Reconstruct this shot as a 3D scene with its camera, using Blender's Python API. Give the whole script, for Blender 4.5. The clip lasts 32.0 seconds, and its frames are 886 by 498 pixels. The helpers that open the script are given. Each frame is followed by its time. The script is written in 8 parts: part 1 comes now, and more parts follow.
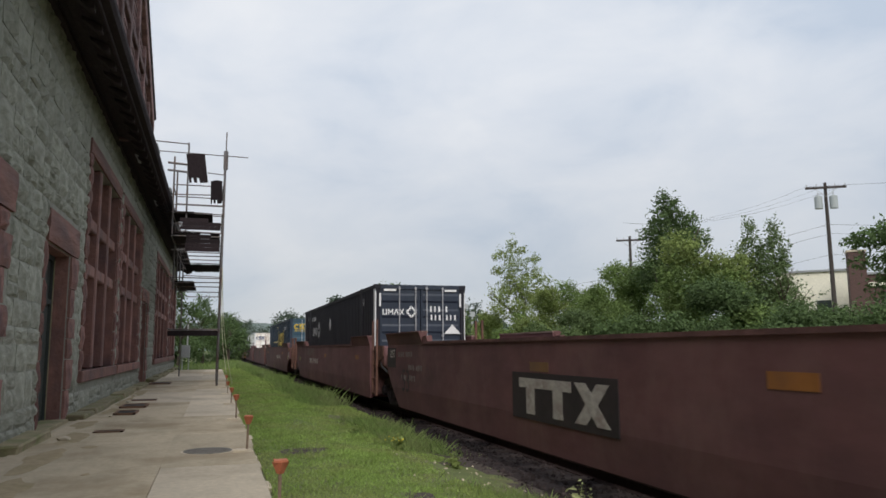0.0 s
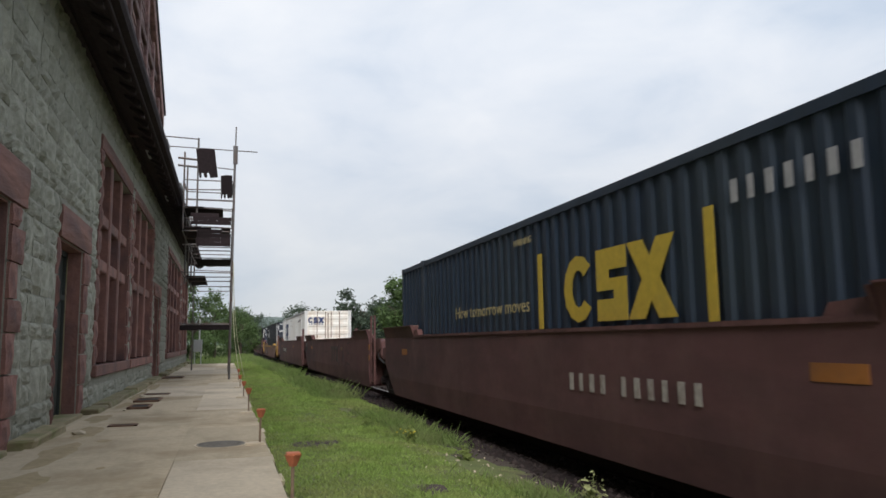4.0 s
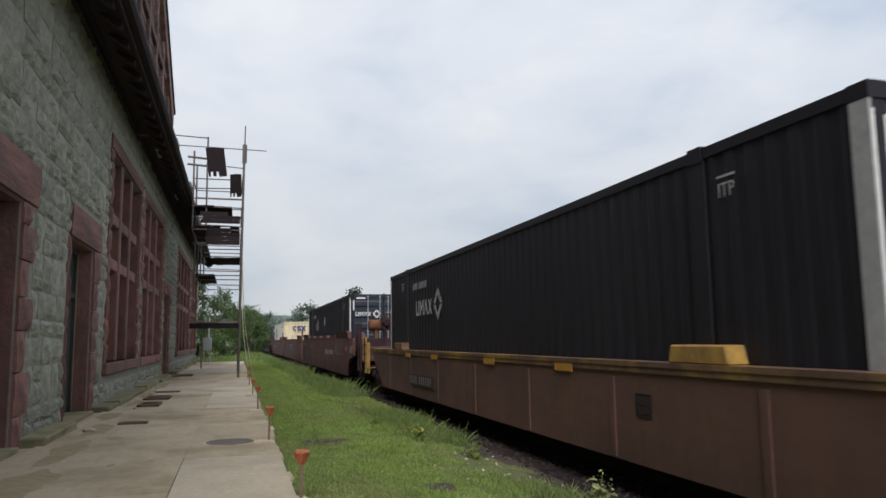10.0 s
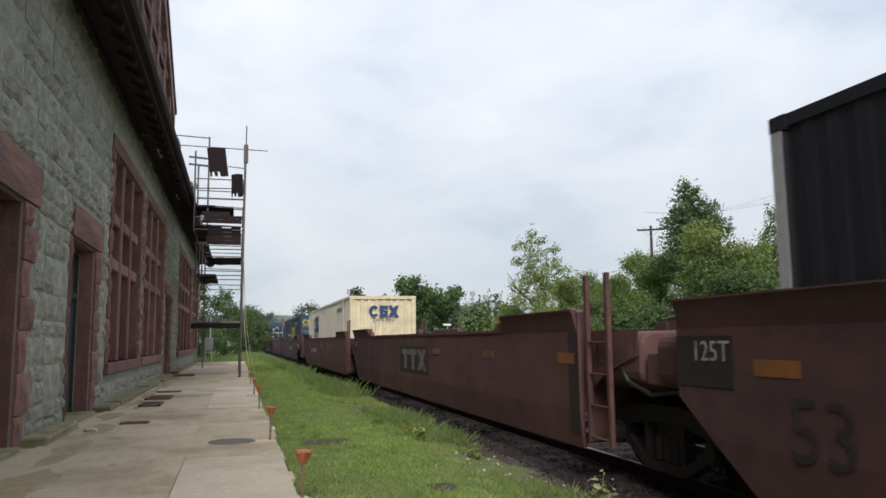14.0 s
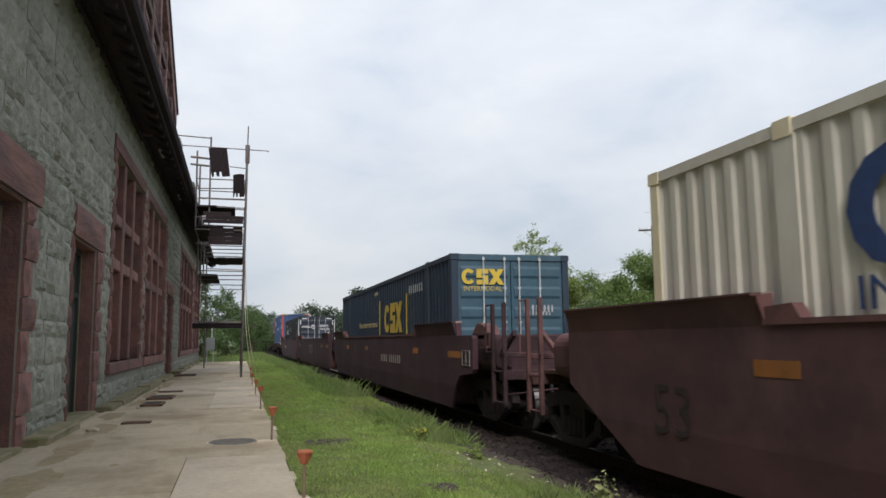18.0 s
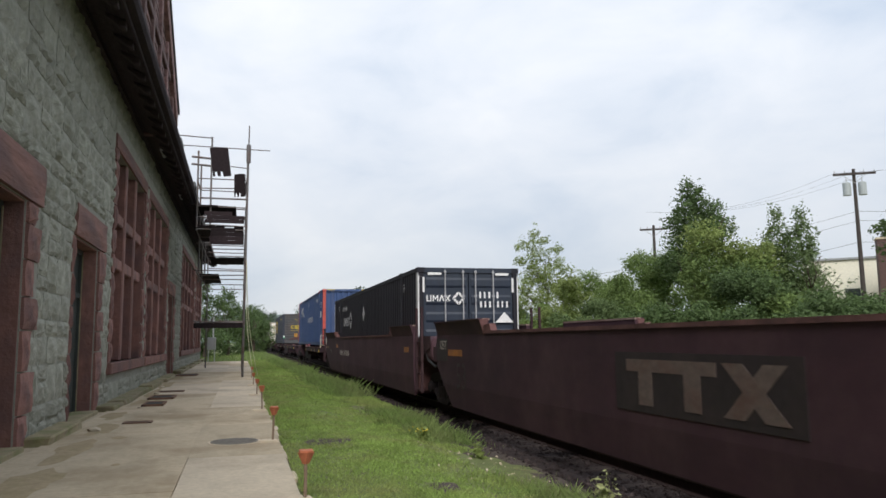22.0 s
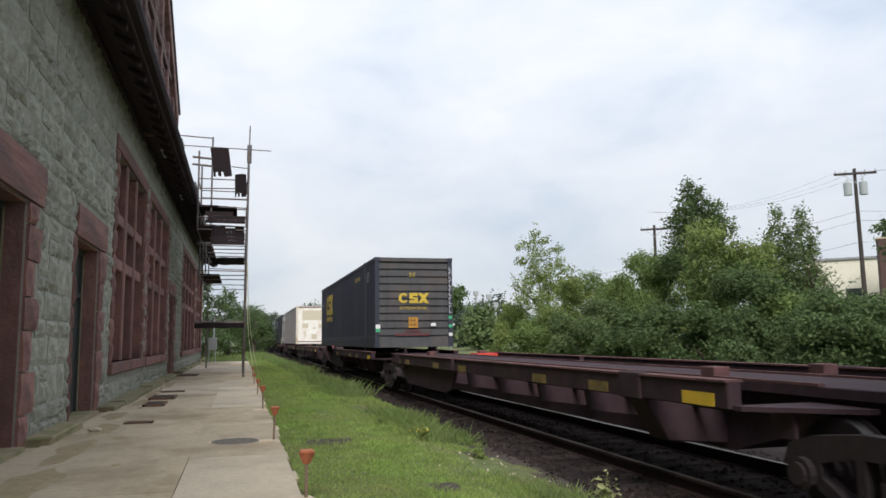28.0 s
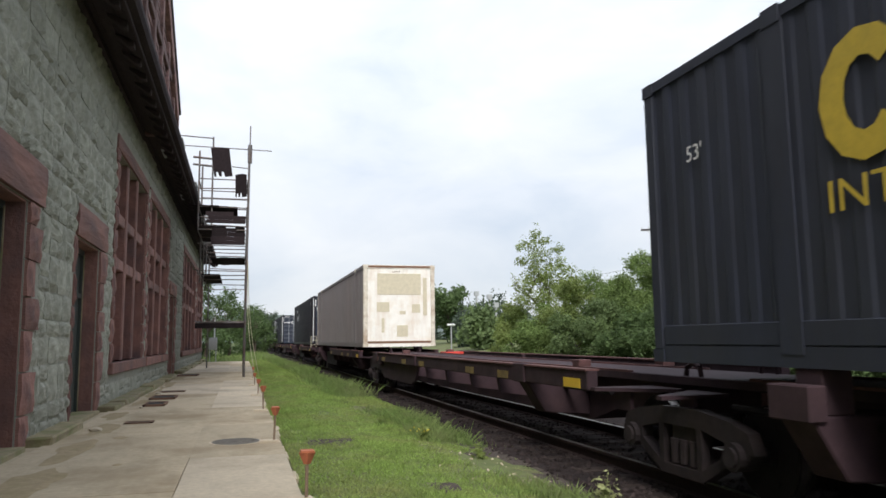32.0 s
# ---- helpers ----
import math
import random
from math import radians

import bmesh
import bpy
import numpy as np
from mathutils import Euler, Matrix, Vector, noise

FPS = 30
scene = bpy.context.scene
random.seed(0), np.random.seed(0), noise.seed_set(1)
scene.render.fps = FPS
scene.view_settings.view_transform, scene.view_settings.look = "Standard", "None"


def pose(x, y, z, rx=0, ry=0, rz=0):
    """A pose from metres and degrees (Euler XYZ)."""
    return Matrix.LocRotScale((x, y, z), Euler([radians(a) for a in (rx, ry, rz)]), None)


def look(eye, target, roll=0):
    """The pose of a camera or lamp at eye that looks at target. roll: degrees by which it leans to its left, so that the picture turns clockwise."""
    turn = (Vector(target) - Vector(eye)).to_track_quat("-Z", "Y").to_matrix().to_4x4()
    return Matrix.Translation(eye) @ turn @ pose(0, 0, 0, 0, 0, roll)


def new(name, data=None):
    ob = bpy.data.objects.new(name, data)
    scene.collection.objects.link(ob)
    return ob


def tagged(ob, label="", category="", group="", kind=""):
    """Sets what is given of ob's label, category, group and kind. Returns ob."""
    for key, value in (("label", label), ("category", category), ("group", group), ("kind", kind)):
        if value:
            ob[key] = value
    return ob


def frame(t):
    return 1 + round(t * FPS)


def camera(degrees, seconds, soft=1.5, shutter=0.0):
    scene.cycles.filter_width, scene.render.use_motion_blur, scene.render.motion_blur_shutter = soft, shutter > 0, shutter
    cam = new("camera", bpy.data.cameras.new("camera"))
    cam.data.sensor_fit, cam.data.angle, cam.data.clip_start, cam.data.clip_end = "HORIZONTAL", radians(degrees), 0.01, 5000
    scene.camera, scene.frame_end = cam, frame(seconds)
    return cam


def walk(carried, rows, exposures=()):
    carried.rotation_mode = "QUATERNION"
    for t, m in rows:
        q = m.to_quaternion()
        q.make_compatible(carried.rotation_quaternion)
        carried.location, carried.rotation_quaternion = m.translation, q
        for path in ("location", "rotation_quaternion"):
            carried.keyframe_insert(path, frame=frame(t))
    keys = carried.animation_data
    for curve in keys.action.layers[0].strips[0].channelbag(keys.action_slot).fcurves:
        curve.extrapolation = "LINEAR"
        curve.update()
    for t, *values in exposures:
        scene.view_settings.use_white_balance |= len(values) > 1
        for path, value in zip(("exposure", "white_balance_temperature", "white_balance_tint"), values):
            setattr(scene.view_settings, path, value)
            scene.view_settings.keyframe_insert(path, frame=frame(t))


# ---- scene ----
# World: x across the track, y along it, z up; z = 0 is the top of the rail. The camera stands on the platform.
EYE = (0.0, 0.0, 1.5)
cam = camera(62.2, 32.0, soft=1.6, shutter=0.12)
# seconds, heading from the track's direction, tilt, lean (degrees)
HEADINGS = [
    (0.0, 17.183, 7.650, -0.407), (0.2, 17.36, 7.52, -0.75), (0.5, 17.560, 7.460, -0.977), (1.0, 17.589, 7.322, -0.964), (1.5, 17.434, 7.226, -0.963),
    (2.0, 17.210, 7.245, -0.842), (2.5, 16.972, 7.182, -0.865), (3.0, 16.761, 7.179, -0.777), (3.5, 16.573, 7.130, -0.785),
    (5.5, 16.081, 7.029, -0.775), (6.0, 16.057, 7.031, -0.763), (7.0, 15.942, 7.034, -0.727), (8.0, 15.825, 7.015, -0.722),
    (9.0, 15.760, 6.993, -0.727), (10.0, 15.728, 6.984, -0.708), (11.0, 15.695, 6.983, -0.715), (12.0, 15.671, 6.975, -0.736),
    (13.0, 15.646, 6.983, -0.702), (14.0, 15.631, 6.980, -0.700), (17.0, 15.529, 6.970, -0.700), (18.0, 15.519, 6.991, -0.668),
    (19.0, 15.495, 6.975, -0.702), (20.0, 15.467, 6.955, -0.726), (21.0, 15.446, 6.951, -0.718), (23.0, 15.422, 6.980, -0.686),
    (25.0, 15.418, 6.987, -0.709), (28.0, 15.374, 6.966, -0.721), (30.0, 15.341, 6.960, -0.710), (32.0, 15.338, 6.976, -0.695),
]


def heading(yaw, tilt, lean):
    y, p = radians(yaw), radians(tilt)
    way = Vector((math.sin(y) * math.cos(p), math.cos(y) * math.cos(p), math.sin(p)))
    return look(EYE, Vector(EYE) + way * 10, lean)


walk(cam, [(t, heading(*h)) for t, *h in HEADINGS],
     exposures=[(0.0, -0.18), (1.0, -0.18), (3.0, -0.02), (6.0, -0.06), (9.0, -0.15), (12.0, 0.0), (14.0, 0.06), (17.0, 0.05), (19.0, -0.06), (21.5, 0.08), (25.0, 0.1), (28.0, 0.12), (29.5, 0.12), (31.0, 0.24), (32.0, 0.26)])

# ---- sky and sun: a bright overcast day ----
world = bpy.data.worlds.new("overcast_sky")
scene.world = world
world.use_nodes = True
wt = world.node_tree
wt.nodes.clear()


def wnode(kind, **kw):
    n = wt.nodes.new(kind)
    for k, v in kw.items():
        n.inputs[k].default_value = v
    return n


w_out = wt.nodes.new("ShaderNodeOutputWorld")
w_bg = wnode("ShaderNodeBackground", Strength=1.0)
sky = wt.nodes.new("ShaderNodeTexSky")
sky.sky_type, sky.sun_disc = "NISHITA", False
sky.sun_elevation, sky.sun_rotation = radians(42), radians(193)
w_co = wt.nodes.new("ShaderNodeTexCoord")
w_map = wnode("ShaderNodeMapping", Scale=(1.0, 1.0, 2.0), Location=(0.35, 0.1, 0.0))
w_n1 = wnode("ShaderNodeTexNoise", Scale=5.2, Detail=8.0, Roughness=0.52, Distortion=0.25)
w_n2 = wnode("ShaderNodeTexNoise", Scale=1.1, Detail=2.0)
w_add = wt.nodes.new("ShaderNodeMath")
w_add.operation = "MULTIPLY_ADD"
w_half = wt.nodes.new("ShaderNodeMath")
w_half.operation = "MULTIPLY"
w_half.inputs[1].default_value = 0.45
w_add.inputs[1].default_value = 0.55
w_ramp = wt.nodes.new("ShaderNodeValToRGB")
w_ramp.color_ramp.elements[0].position, w_ramp.color_ramp.elements[0].color = 0.36, (0.64, 0.73, 0.86, 1)
w_ramp.color_ramp.elements[1].position, w_ramp.color_ramp.elements[1].color = 0.66, (0.96, 0.985, 1.03, 1)
mid = w_ramp.color_ramp.elements.new(0.5)
mid.color = (0.82, 0.875, 0.96, 1)
w_sky = wnode("ShaderNodeVectorMath")
w_sky.operation = "SCALE"
w_sky.inputs["Scale"].default_value = 0.1
w_mix = wt.nodes.new("ShaderNodeMix")
w_mix.data_type = "RGBA"
w_mix.inputs["Factor"].default_value = 0.9
wt.links.new(w_co.outputs["Generated"], w_map.inputs["Vector"])
wt.links.new(w_map.outputs["Vector"], w_n1.inputs["Vector"])
wt.links.new(w_map.outputs["Vector"], w_n2.inputs["Vector"])
wt.links.new(w_n1.outputs["Fac"], w_add.inputs[0])
wt.links.new(w_n2.outputs["Fac"], w_half.inputs[0])
wt.links.new(w_half.outputs[0], w_add.inputs[2])
wt.links.new(w_add.outputs[0], w_ramp.inputs["Fac"])
wt.links.new(sky.outputs["Color"], w_sky.inputs[0])
wt.links.new(w_sky.outputs["Vector"], w_mix.inputs["A"])
# overcast skies darken towards the horizon
w_sep = wt.nodes.new("ShaderNodeSeparateXYZ")
w_low = wnode("ShaderNodeMapRange")
w_low.interpolation_type = "SMOOTHSTEP"
for w_key, w_val in (("From Min", 0.0), ("From Max", 0.42), ("To Min", 0.77), ("To Max", 1.04)):
    w_low.inputs[w_key].default_value = w_val
w_fade = wnode("ShaderNodeVectorMath")
w_fade.operation = "SCALE"
wt.links.new(w_co.outputs["Generated"], w_sep.inputs[0])
wt.links.new(w_sep.outputs["Z"], w_low.inputs["Value"])
wt.links.new(w_low.outputs["Result"], w_fade.inputs["Scale"])
wt.links.new(w_ramp.outputs["Color"], w_fade.inputs[0])
wt.links.new(w_fade.outputs["Vector"], w_mix.inputs["B"])
wt.links.new(w_mix.outputs["Result"], w_bg.inputs["Color"])
wt.links.new(w_bg.outputs["Background"], w_out.inputs["Surface"])

sun_data = bpy.data.lights.new("sun", "SUN")
sun_data.energy, sun_data.angle, sun_data.color = 2.5, radians(22), (1.0, 0.955, 0.89)
sun = new("sun", sun_data)
sun.matrix_basis = look((-9, -40, 37), (0, 0, 0))

# ---- materials ----
MATS = {}


def material(name, color, rough=0.7, metal=0.0, grain=8.0, vary=0.25, stain=None, stain_amount=0.35, stain_scale=0.7, bump=0.0, bump_scale=30.0,
             per_object=0.0, per_island=0.0, hue=0.0, stretch=(1, 1, 1), spec=0.5, through_light=0.0, streak=None, streak_amount=0.4, streak_map=(5.0, 5.0, 0.35)):
    """A worn surface: colour with fine grain and broad stains, and relief."""
    m = bpy.data.materials.new(name)
    m.use_nodes = True
    nt = m.node_tree
    b = nt.nodes["Principled BSDF"]
    b.inputs["Roughness"].default_value, b.inputs["Metallic"].default_value = rough, metal
    b.inputs["Specular IOR Level"].default_value = spec
    co = nt.nodes.new("ShaderNodeTexCoord")
    mp = nt.nodes.new("ShaderNodeMapping")
    mp.inputs["Scale"].default_value = stretch
    nt.links.new(co.outputs["Object"], mp.inputs["Vector"])

    def noise_node(scale, detail):
        n = nt.nodes.new("ShaderNodeTexNoise")
        n.inputs["Scale"].default_value, n.inputs["Detail"].default_value, n.inputs["Roughness"].default_value = scale, detail, 0.65
        nt.links.new(mp.outputs["Vector"], n.inputs["Vector"])
        return n

    fine = noise_node(grain, 5.0)
    rng = nt.nodes.new("ShaderNodeMapRange")
    rng.inputs["From Min"].default_value, rng.inputs["From Max"].default_value = 0.25, 0.75
    rng.inputs["To Min"].default_value, rng.inputs["To Max"].default_value = 1 - vary, 1 + vary
    nt.links.new(fine.outputs["Fac"], rng.inputs["Value"])
    value = rng.outputs["Result"]
    for amount, source in ((per_object, "ShaderNodeObjectInfo"), (per_island, "ShaderNodeNewGeometry")):
        if not amount:
            continue
        info = nt.nodes.new(source)
        r2 = nt.nodes.new("ShaderNodeMapRange")
        r2.inputs["To Min"].default_value, r2.inputs["To Max"].default_value = 1 - amount, 1 + amount
        nt.links.new(info.outputs["Random" if amount == per_object and source.endswith("Info") else "Random Per Island"], r2.inputs["Value"])
        mul = nt.nodes.new("ShaderNodeMath")
        mul.operation = "MULTIPLY"
        nt.links.new(value, mul.inputs[0])
        nt.links.new(r2.outputs["Result"], mul.inputs[1])
        value = mul.outputs[0]
    base = nt.nodes.new("ShaderNodeVectorMath")
    base.operation = "SCALE"
    base.inputs[0].default_value = color
    nt.links.new(value, base.inputs["Scale"])
    out = base.outputs["Vector"]
    if stain:
        broad = noise_node(stain_scale, 6.0)
        r3 = nt.nodes.new("ShaderNodeMapRange")
        r3.inputs["From Min"].default_value, r3.inputs["From Max"].default_value = 0.46, 0.68
        r3.inputs["To Min"].default_value, r3.inputs["To Max"].default_value = 0.0, stain_amount
        nt.links.new(broad.outputs["Fac"], r3.inputs["Value"])
        mix = nt.nodes.new("ShaderNodeMix")
        mix.data_type = "RGBA"
        nt.links.new(r3.outputs["Result"], mix.inputs["Factor"])
        nt.links.new(out, mix.inputs["A"])
        mix.inputs["B"].default_value = (*stain, 1)
        out = mix.outputs["Result"]
    if streak:
        # grime that has run down the face, broken up by a broad second pattern
        smp = nt.nodes.new("ShaderNodeMapping")
        smp.inputs["Scale"].default_value = streak_map
        nt.links.new(co.outputs["Object"], smp.inputs["Vector"])
        runs = nt.nodes.new("ShaderNodeTexNoise")
        runs.inputs["Scale"].default_value, runs.inputs["Detail"].default_value, runs.inputs["Roughness"].default_value = 1.0, 5.0, 0.7
        nt.links.new(smp.outputs["Vector"], runs.inputs["Vector"])
        r4 = nt.nodes.new("ShaderNodeMapRange")
        r4.inputs["From Min"].default_value, r4.inputs["From Max"].default_value, r4.inputs["To Max"].default_value = 0.48, 0.72, streak_amount
        nt.links.new(runs.outputs["Fac"], r4.inputs["Value"])
        mix2 = nt.nodes.new("ShaderNodeMix")
        mix2.data_type = "RGBA"
        nt.links.new(r4.outputs["Result"], mix2.inputs["Factor"])
        nt.links.new(out, mix2.inputs["A"])
        mix2.inputs["B"].default_value = (*streak, 1)
        out = mix2.outputs["Result"]
    nt.links.new(out, b.inputs["Base Color"])
    if bump:
        bn = noise_node(bump_scale, 4.0)
        bp = nt.nodes.new("ShaderNodeBump")
        bp.inputs["Strength"].default_value, bp.inputs["Distance"].default_value = min(1.0, bump * 2), 0.02 * bump + 0.004
        nt.links.new(bn.outputs["Fac"], bp.inputs["Height"])
        nt.links.new(bp.outputs["Normal"], b.inputs["Normal"])
    if through_light:
        tr = nt.nodes.new("ShaderNodeBsdfTranslucent")
        mx = nt.nodes.new("ShaderNodeMixShader")
        mx.inputs["Fac"].default_value = through_light
        nt.links.new(out, tr.inputs["Color"])
        nt.links.new(b.outputs["BSDF"], mx.inputs[1])
        nt.links.new(tr.outputs["BSDF"], mx.inputs[2])
        nt.links.new(mx.outputs["Shader"], nt.nodes["Material Output"].inputs["Surface"])
    MATS[name] = m
    return m


M = MATS
material("granite", (0.3, 0.3, 0.25), 0.92, grain=7, vary=0.24, stain=(0.16, 0.165, 0.125), stain_amount=0.55, stain_scale=2.2, bump=1.0, bump_scale=11, per_object=0.13, per_island=0.13, streak=(0.13, 0.13, 0.1), streak_amount=0.35, streak_map=(1.6, 1.6, 0.8))
material("granite_backing", (0.27, 0.268, 0.228), 0.95, grain=10, vary=0.22, stain=(0.17, 0.17, 0.135), stain_amount=0.5, stain_scale=1.5, bump=0.8, bump_scale=20)
material("sandstone", (0.225, 0.112, 0.092), 0.9, grain=6, vary=0.28, stain=(0.095, 0.06, 0.062), stain_amount=0.8, stain_scale=1.5, bump=0.9, bump_scale=12, per_object=0.24, per_island=0.2, streak=(0.075, 0.05, 0.053), streak_amount=0.55, streak_map=(2.5, 2.5, 0.5))
material("red_board", (0.17, 0.07, 0.068), 0.8, grain=6, vary=0.22, stain=(0.075, 0.04, 0.045), stain_amount=0.7, stain_scale=0.9, bump=0.3, per_object=0.22, per_island=0.1, stretch=(1, 1, 0.25), streak=(0.06, 0.035, 0.04), streak_amount=0.5, streak_map=(6.0, 6.0, 0.4))
material("door_paint", (0.028, 0.038, 0.034), 0.6, grain=10, vary=0.3, bump=0.2, stain=(0.04, 0.038, 0.034), stretch=(1, 1, 0.3))
material("gutter_paint", (0.034, 0.025, 0.029), 0.9, grain=8, vary=0.35, stain=(0.055, 0.04, 0.043), stain_amount=0.5, bump=0.3, spec=0.2)
material("eave_wood", (0.046, 0.035, 0.038), 0.92, grain=12, vary=0.35, bump=0.4, stain=(0.026, 0.02, 0.023), per_island=0.15, spec=0.2)
material("gable_wood", (0.2, 0.12, 0.115), 0.85, grain=7, vary=0.4, bump=0.5, stain=(0.05, 0.028, 0.03), stain_amount=0.75, stain_scale=1.8, per_island=0.5, per_object=0.35)
material("slate", (0.09, 0.09, 0.1), 0.7, grain=8, vary=0.3, bump=0.3, per_island=0.25)
material("lead_grey", (0.3, 0.31, 0.32), 0.6, grain=8, vary=0.2, stain=(0.15, 0.16, 0.15))
material("concrete", (0.49, 0.405, 0.285), 0.82, grain=12, vary=0.16, stain=(0.25, 0.18, 0.1), stain_amount=0.85, stain_scale=0.45, bump=0.25, bump_scale=40, per_object=0.1, streak=(0.24, 0.19, 0.12), streak_amount=0.55, streak_map=(1.4, 0.4, 1.0))
material("concrete_light", (0.6, 0.51, 0.385), 0.85, grain=14, vary=0.16, stain=(0.3, 0.24, 0.17), stain_amount=0.6, stain_scale=0.7, bump=0.25, bump_scale=40, per_object=0.1, streak=(0.3, 0.26, 0.19), streak_amount=0.4, streak_map=(1.6, 0.6, 1.0))
material("mossy_stone", (0.25, 0.21, 0.13), 0.95, grain=8, vary=0.35, stain=(0.11, 0.14, 0.035), stain_amount=0.85, stain_scale=2.0, bump=0.9, bump_scale=10, per_object=0.2)
material("cast_iron", (0.045, 0.04, 0.038), 0.6, 0.6, grain=20, vary=0.3, bump=0.3)
material("dirt", (0.075, 0.058, 0.048), 0.97, grain=9, vary=0.4, stain=(0.045, 0.036, 0.032), stain_amount=0.7, stain_scale=1.2, bump=0.8, bump_scale=22)
material("ground_green", (0.13, 0.16, 0.055), 0.97, grain=5, vary=0.35, stain=(0.15, 0.115, 0.075), stain_amount=0.8, stain_scale=0.9, bump=0.5, bump_scale=18)
material("grass", (0.3, 0.415, 0.116), 0.8, grain=2.2, vary=0.36, stain=(0.37, 0.34, 0.165), stain_amount=0.7, stain_scale=0.8, per_island=0.28, spec=0.2, through_light=0.4)
material("weed", (0.19, 0.275, 0.085), 0.8, grain=3, vary=0.3, stain=(0.32, 0.31, 0.17), stain_amount=0.6, per_island=0.35, spec=0.2, through_light=0.35)
material("weed_pale", (0.42, 0.45, 0.22), 0.8, grain=3, vary=0.25, per_island=0.25, spec=0.2, through_light=0.3)
material("platform_dirt", (0.37, 0.29, 0.18), 0.95, grain=9, vary=0.25, stain=(0.26, 0.22, 0.11), stain_amount=0.7, stain_scale=2.2, bump=0.4, bump_scale=25)
material("flower", (0.6, 0.5, 0.05), 0.7, vary=0.1)
material("ballast", (0.05, 0.039, 0.038), 0.97, grain=14, vary=0.5, stain=(0.02, 0.016, 0.017), stain_amount=0.8, stain_scale=0.9, bump=1.0, bump_scale=22, per_island=0.5, spec=0.1)
material("sleeper_wood", (0.05, 0.039, 0.036), 0.95, grain=9, vary=0.35, bump=0.5, per_object=0.3, stretch=(0.3, 1, 1), spec=0.1)
material("rail_rust", (0.04, 0.026, 0.025), 0.9, 0.1, grain=15, vary=0.3, bump=0.3, spec=0.2)
material("rail_top", (0.3, 0.28, 0.27), 0.45, 0.9, grain=15, vary=0.2, stain=(0.1, 0.075, 0.07), stain_amount=0.6)
material("scaffold_steel", (0.16, 0.15, 0.15), 0.55, 0.6, grain=15, vary=0.3, stain=(0.14, 0.06, 0.03), stain_amount=0.6, stain_scale=3)
material("scaffold_plank", (0.024, 0.017, 0.019), 0.92, grain=10, vary=0.35, bump=0.4, per_object=0.35, spec=0.2)
material("stake_wood", (0.24, 0.17, 0.12), 0.9, grain=15, vary=0.3)
material("stake_cap", (0.5, 0.16, 0.08), 0.75, grain=12, vary=0.3)
material("rope", (0.5, 0.48, 0.33), 0.8, vary=0.2)
material("bark", (0.09, 0.07, 0.055), 0.95, grain=10, vary=0.35, bump=0.8, bump_scale=14, stretch=(1, 1, 0.4))
# the distant trees' leaf colour is greyed to carry the haze of distance
for leaf, c in (("leaf_mid", (0.18, 0.255, 0.08)), ("leaf_light", (0.24, 0.3, 0.095)), ("leaf_dark", (0.105, 0.16, 0.06)), ("leaf_hazed", (0.09, 0.12, 0.085)), ("leaf_grey", (0.15, 0.21, 0.085))):
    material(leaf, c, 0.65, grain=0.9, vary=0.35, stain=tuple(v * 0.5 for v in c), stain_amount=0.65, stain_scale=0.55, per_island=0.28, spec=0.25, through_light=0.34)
material("pole_wood", (0.055, 0.045, 0.042), 0.95, grain=10, vary=0.3, stretch=(1, 1, 0.2))
material("transformer", (0.38, 0.41, 0.42), 0.5, vary=0.12)
material("cable", (0.03, 0.03, 0.03), 0.7, vary=0.1)
material("cream_render", (0.82, 0.78, 0.65), 0.9, grain=6, vary=0.12, stain=(0.66, 0.62, 0.5), stain_amount=0.4, stain_scale=0.3)
material("brick_dark", (0.1, 0.058, 0.052), 0.9, grain=9, vary=0.3, stain=(0.09, 0.06, 0.05))
# blue-grey haze is mixed into the hillside green
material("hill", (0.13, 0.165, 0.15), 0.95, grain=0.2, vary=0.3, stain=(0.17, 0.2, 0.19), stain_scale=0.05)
material("galvanised", (0.5, 0.51, 0.52), 0.45, 0.7, vary=0.12)
# rolling stock
material("car_brown", (0.125, 0.06, 0.063), 0.8, grain=3, vary=0.2, stain=(0.06, 0.035, 0.041), stain_amount=0.8, stain_scale=0.5, bump=0.15, bump_scale=5, stretch=(1, 0.35, 1), spec=0.3, streak=(0.165, 0.095, 0.09), streak_amount=0.5, streak_map=(1.0, 1.1, 0.7))
material("car_tan", (0.135, 0.073, 0.06), 0.82, grain=3, vary=0.2, stain=(0.075, 0.045, 0.04), stain_amount=0.8, stain_scale=0.6, bump=0.15, bump_scale=5, stretch=(1, 0.35, 1), spec=0.3, streak=(0.19, 0.11, 0.08), streak_amount=0.5, streak_map=(1.0, 1.4, 0.6))
material("car_dusty", (0.155, 0.071, 0.076), 0.8, grain=3, vary=0.2, stain=(0.078, 0.042, 0.05), stain_amount=0.8, stain_scale=0.5, bump=0.15, bump_scale=5, stretch=(1, 0.35, 1), spec=0.3, streak=(0.21, 0.12, 0.115), streak_amount=0.5, streak_map=(1.0, 1.1, 0.7))
material("car_maroon", (0.064, 0.03, 0.042), 0.8, grain=3, vary=0.2, stain=(0.034, 0.019, 0.028), stain_amount=0.75, stain_scale=0.5, bump=0.15, bump_scale=5, stretch=(1, 0.35, 1), spec=0.3, streak=(0.105, 0.06, 0.068), streak_amount=0.45, streak_map=(1.0, 1.1, 0.7))
material("car_rust", (0.14, 0.07, 0.068), 0.88, grain=5, vary=0.3, stain=(0.048, 0.028, 0.031), stain_amount=0.7, stain_scale=1.6, bump=0.3, spec=0.25)
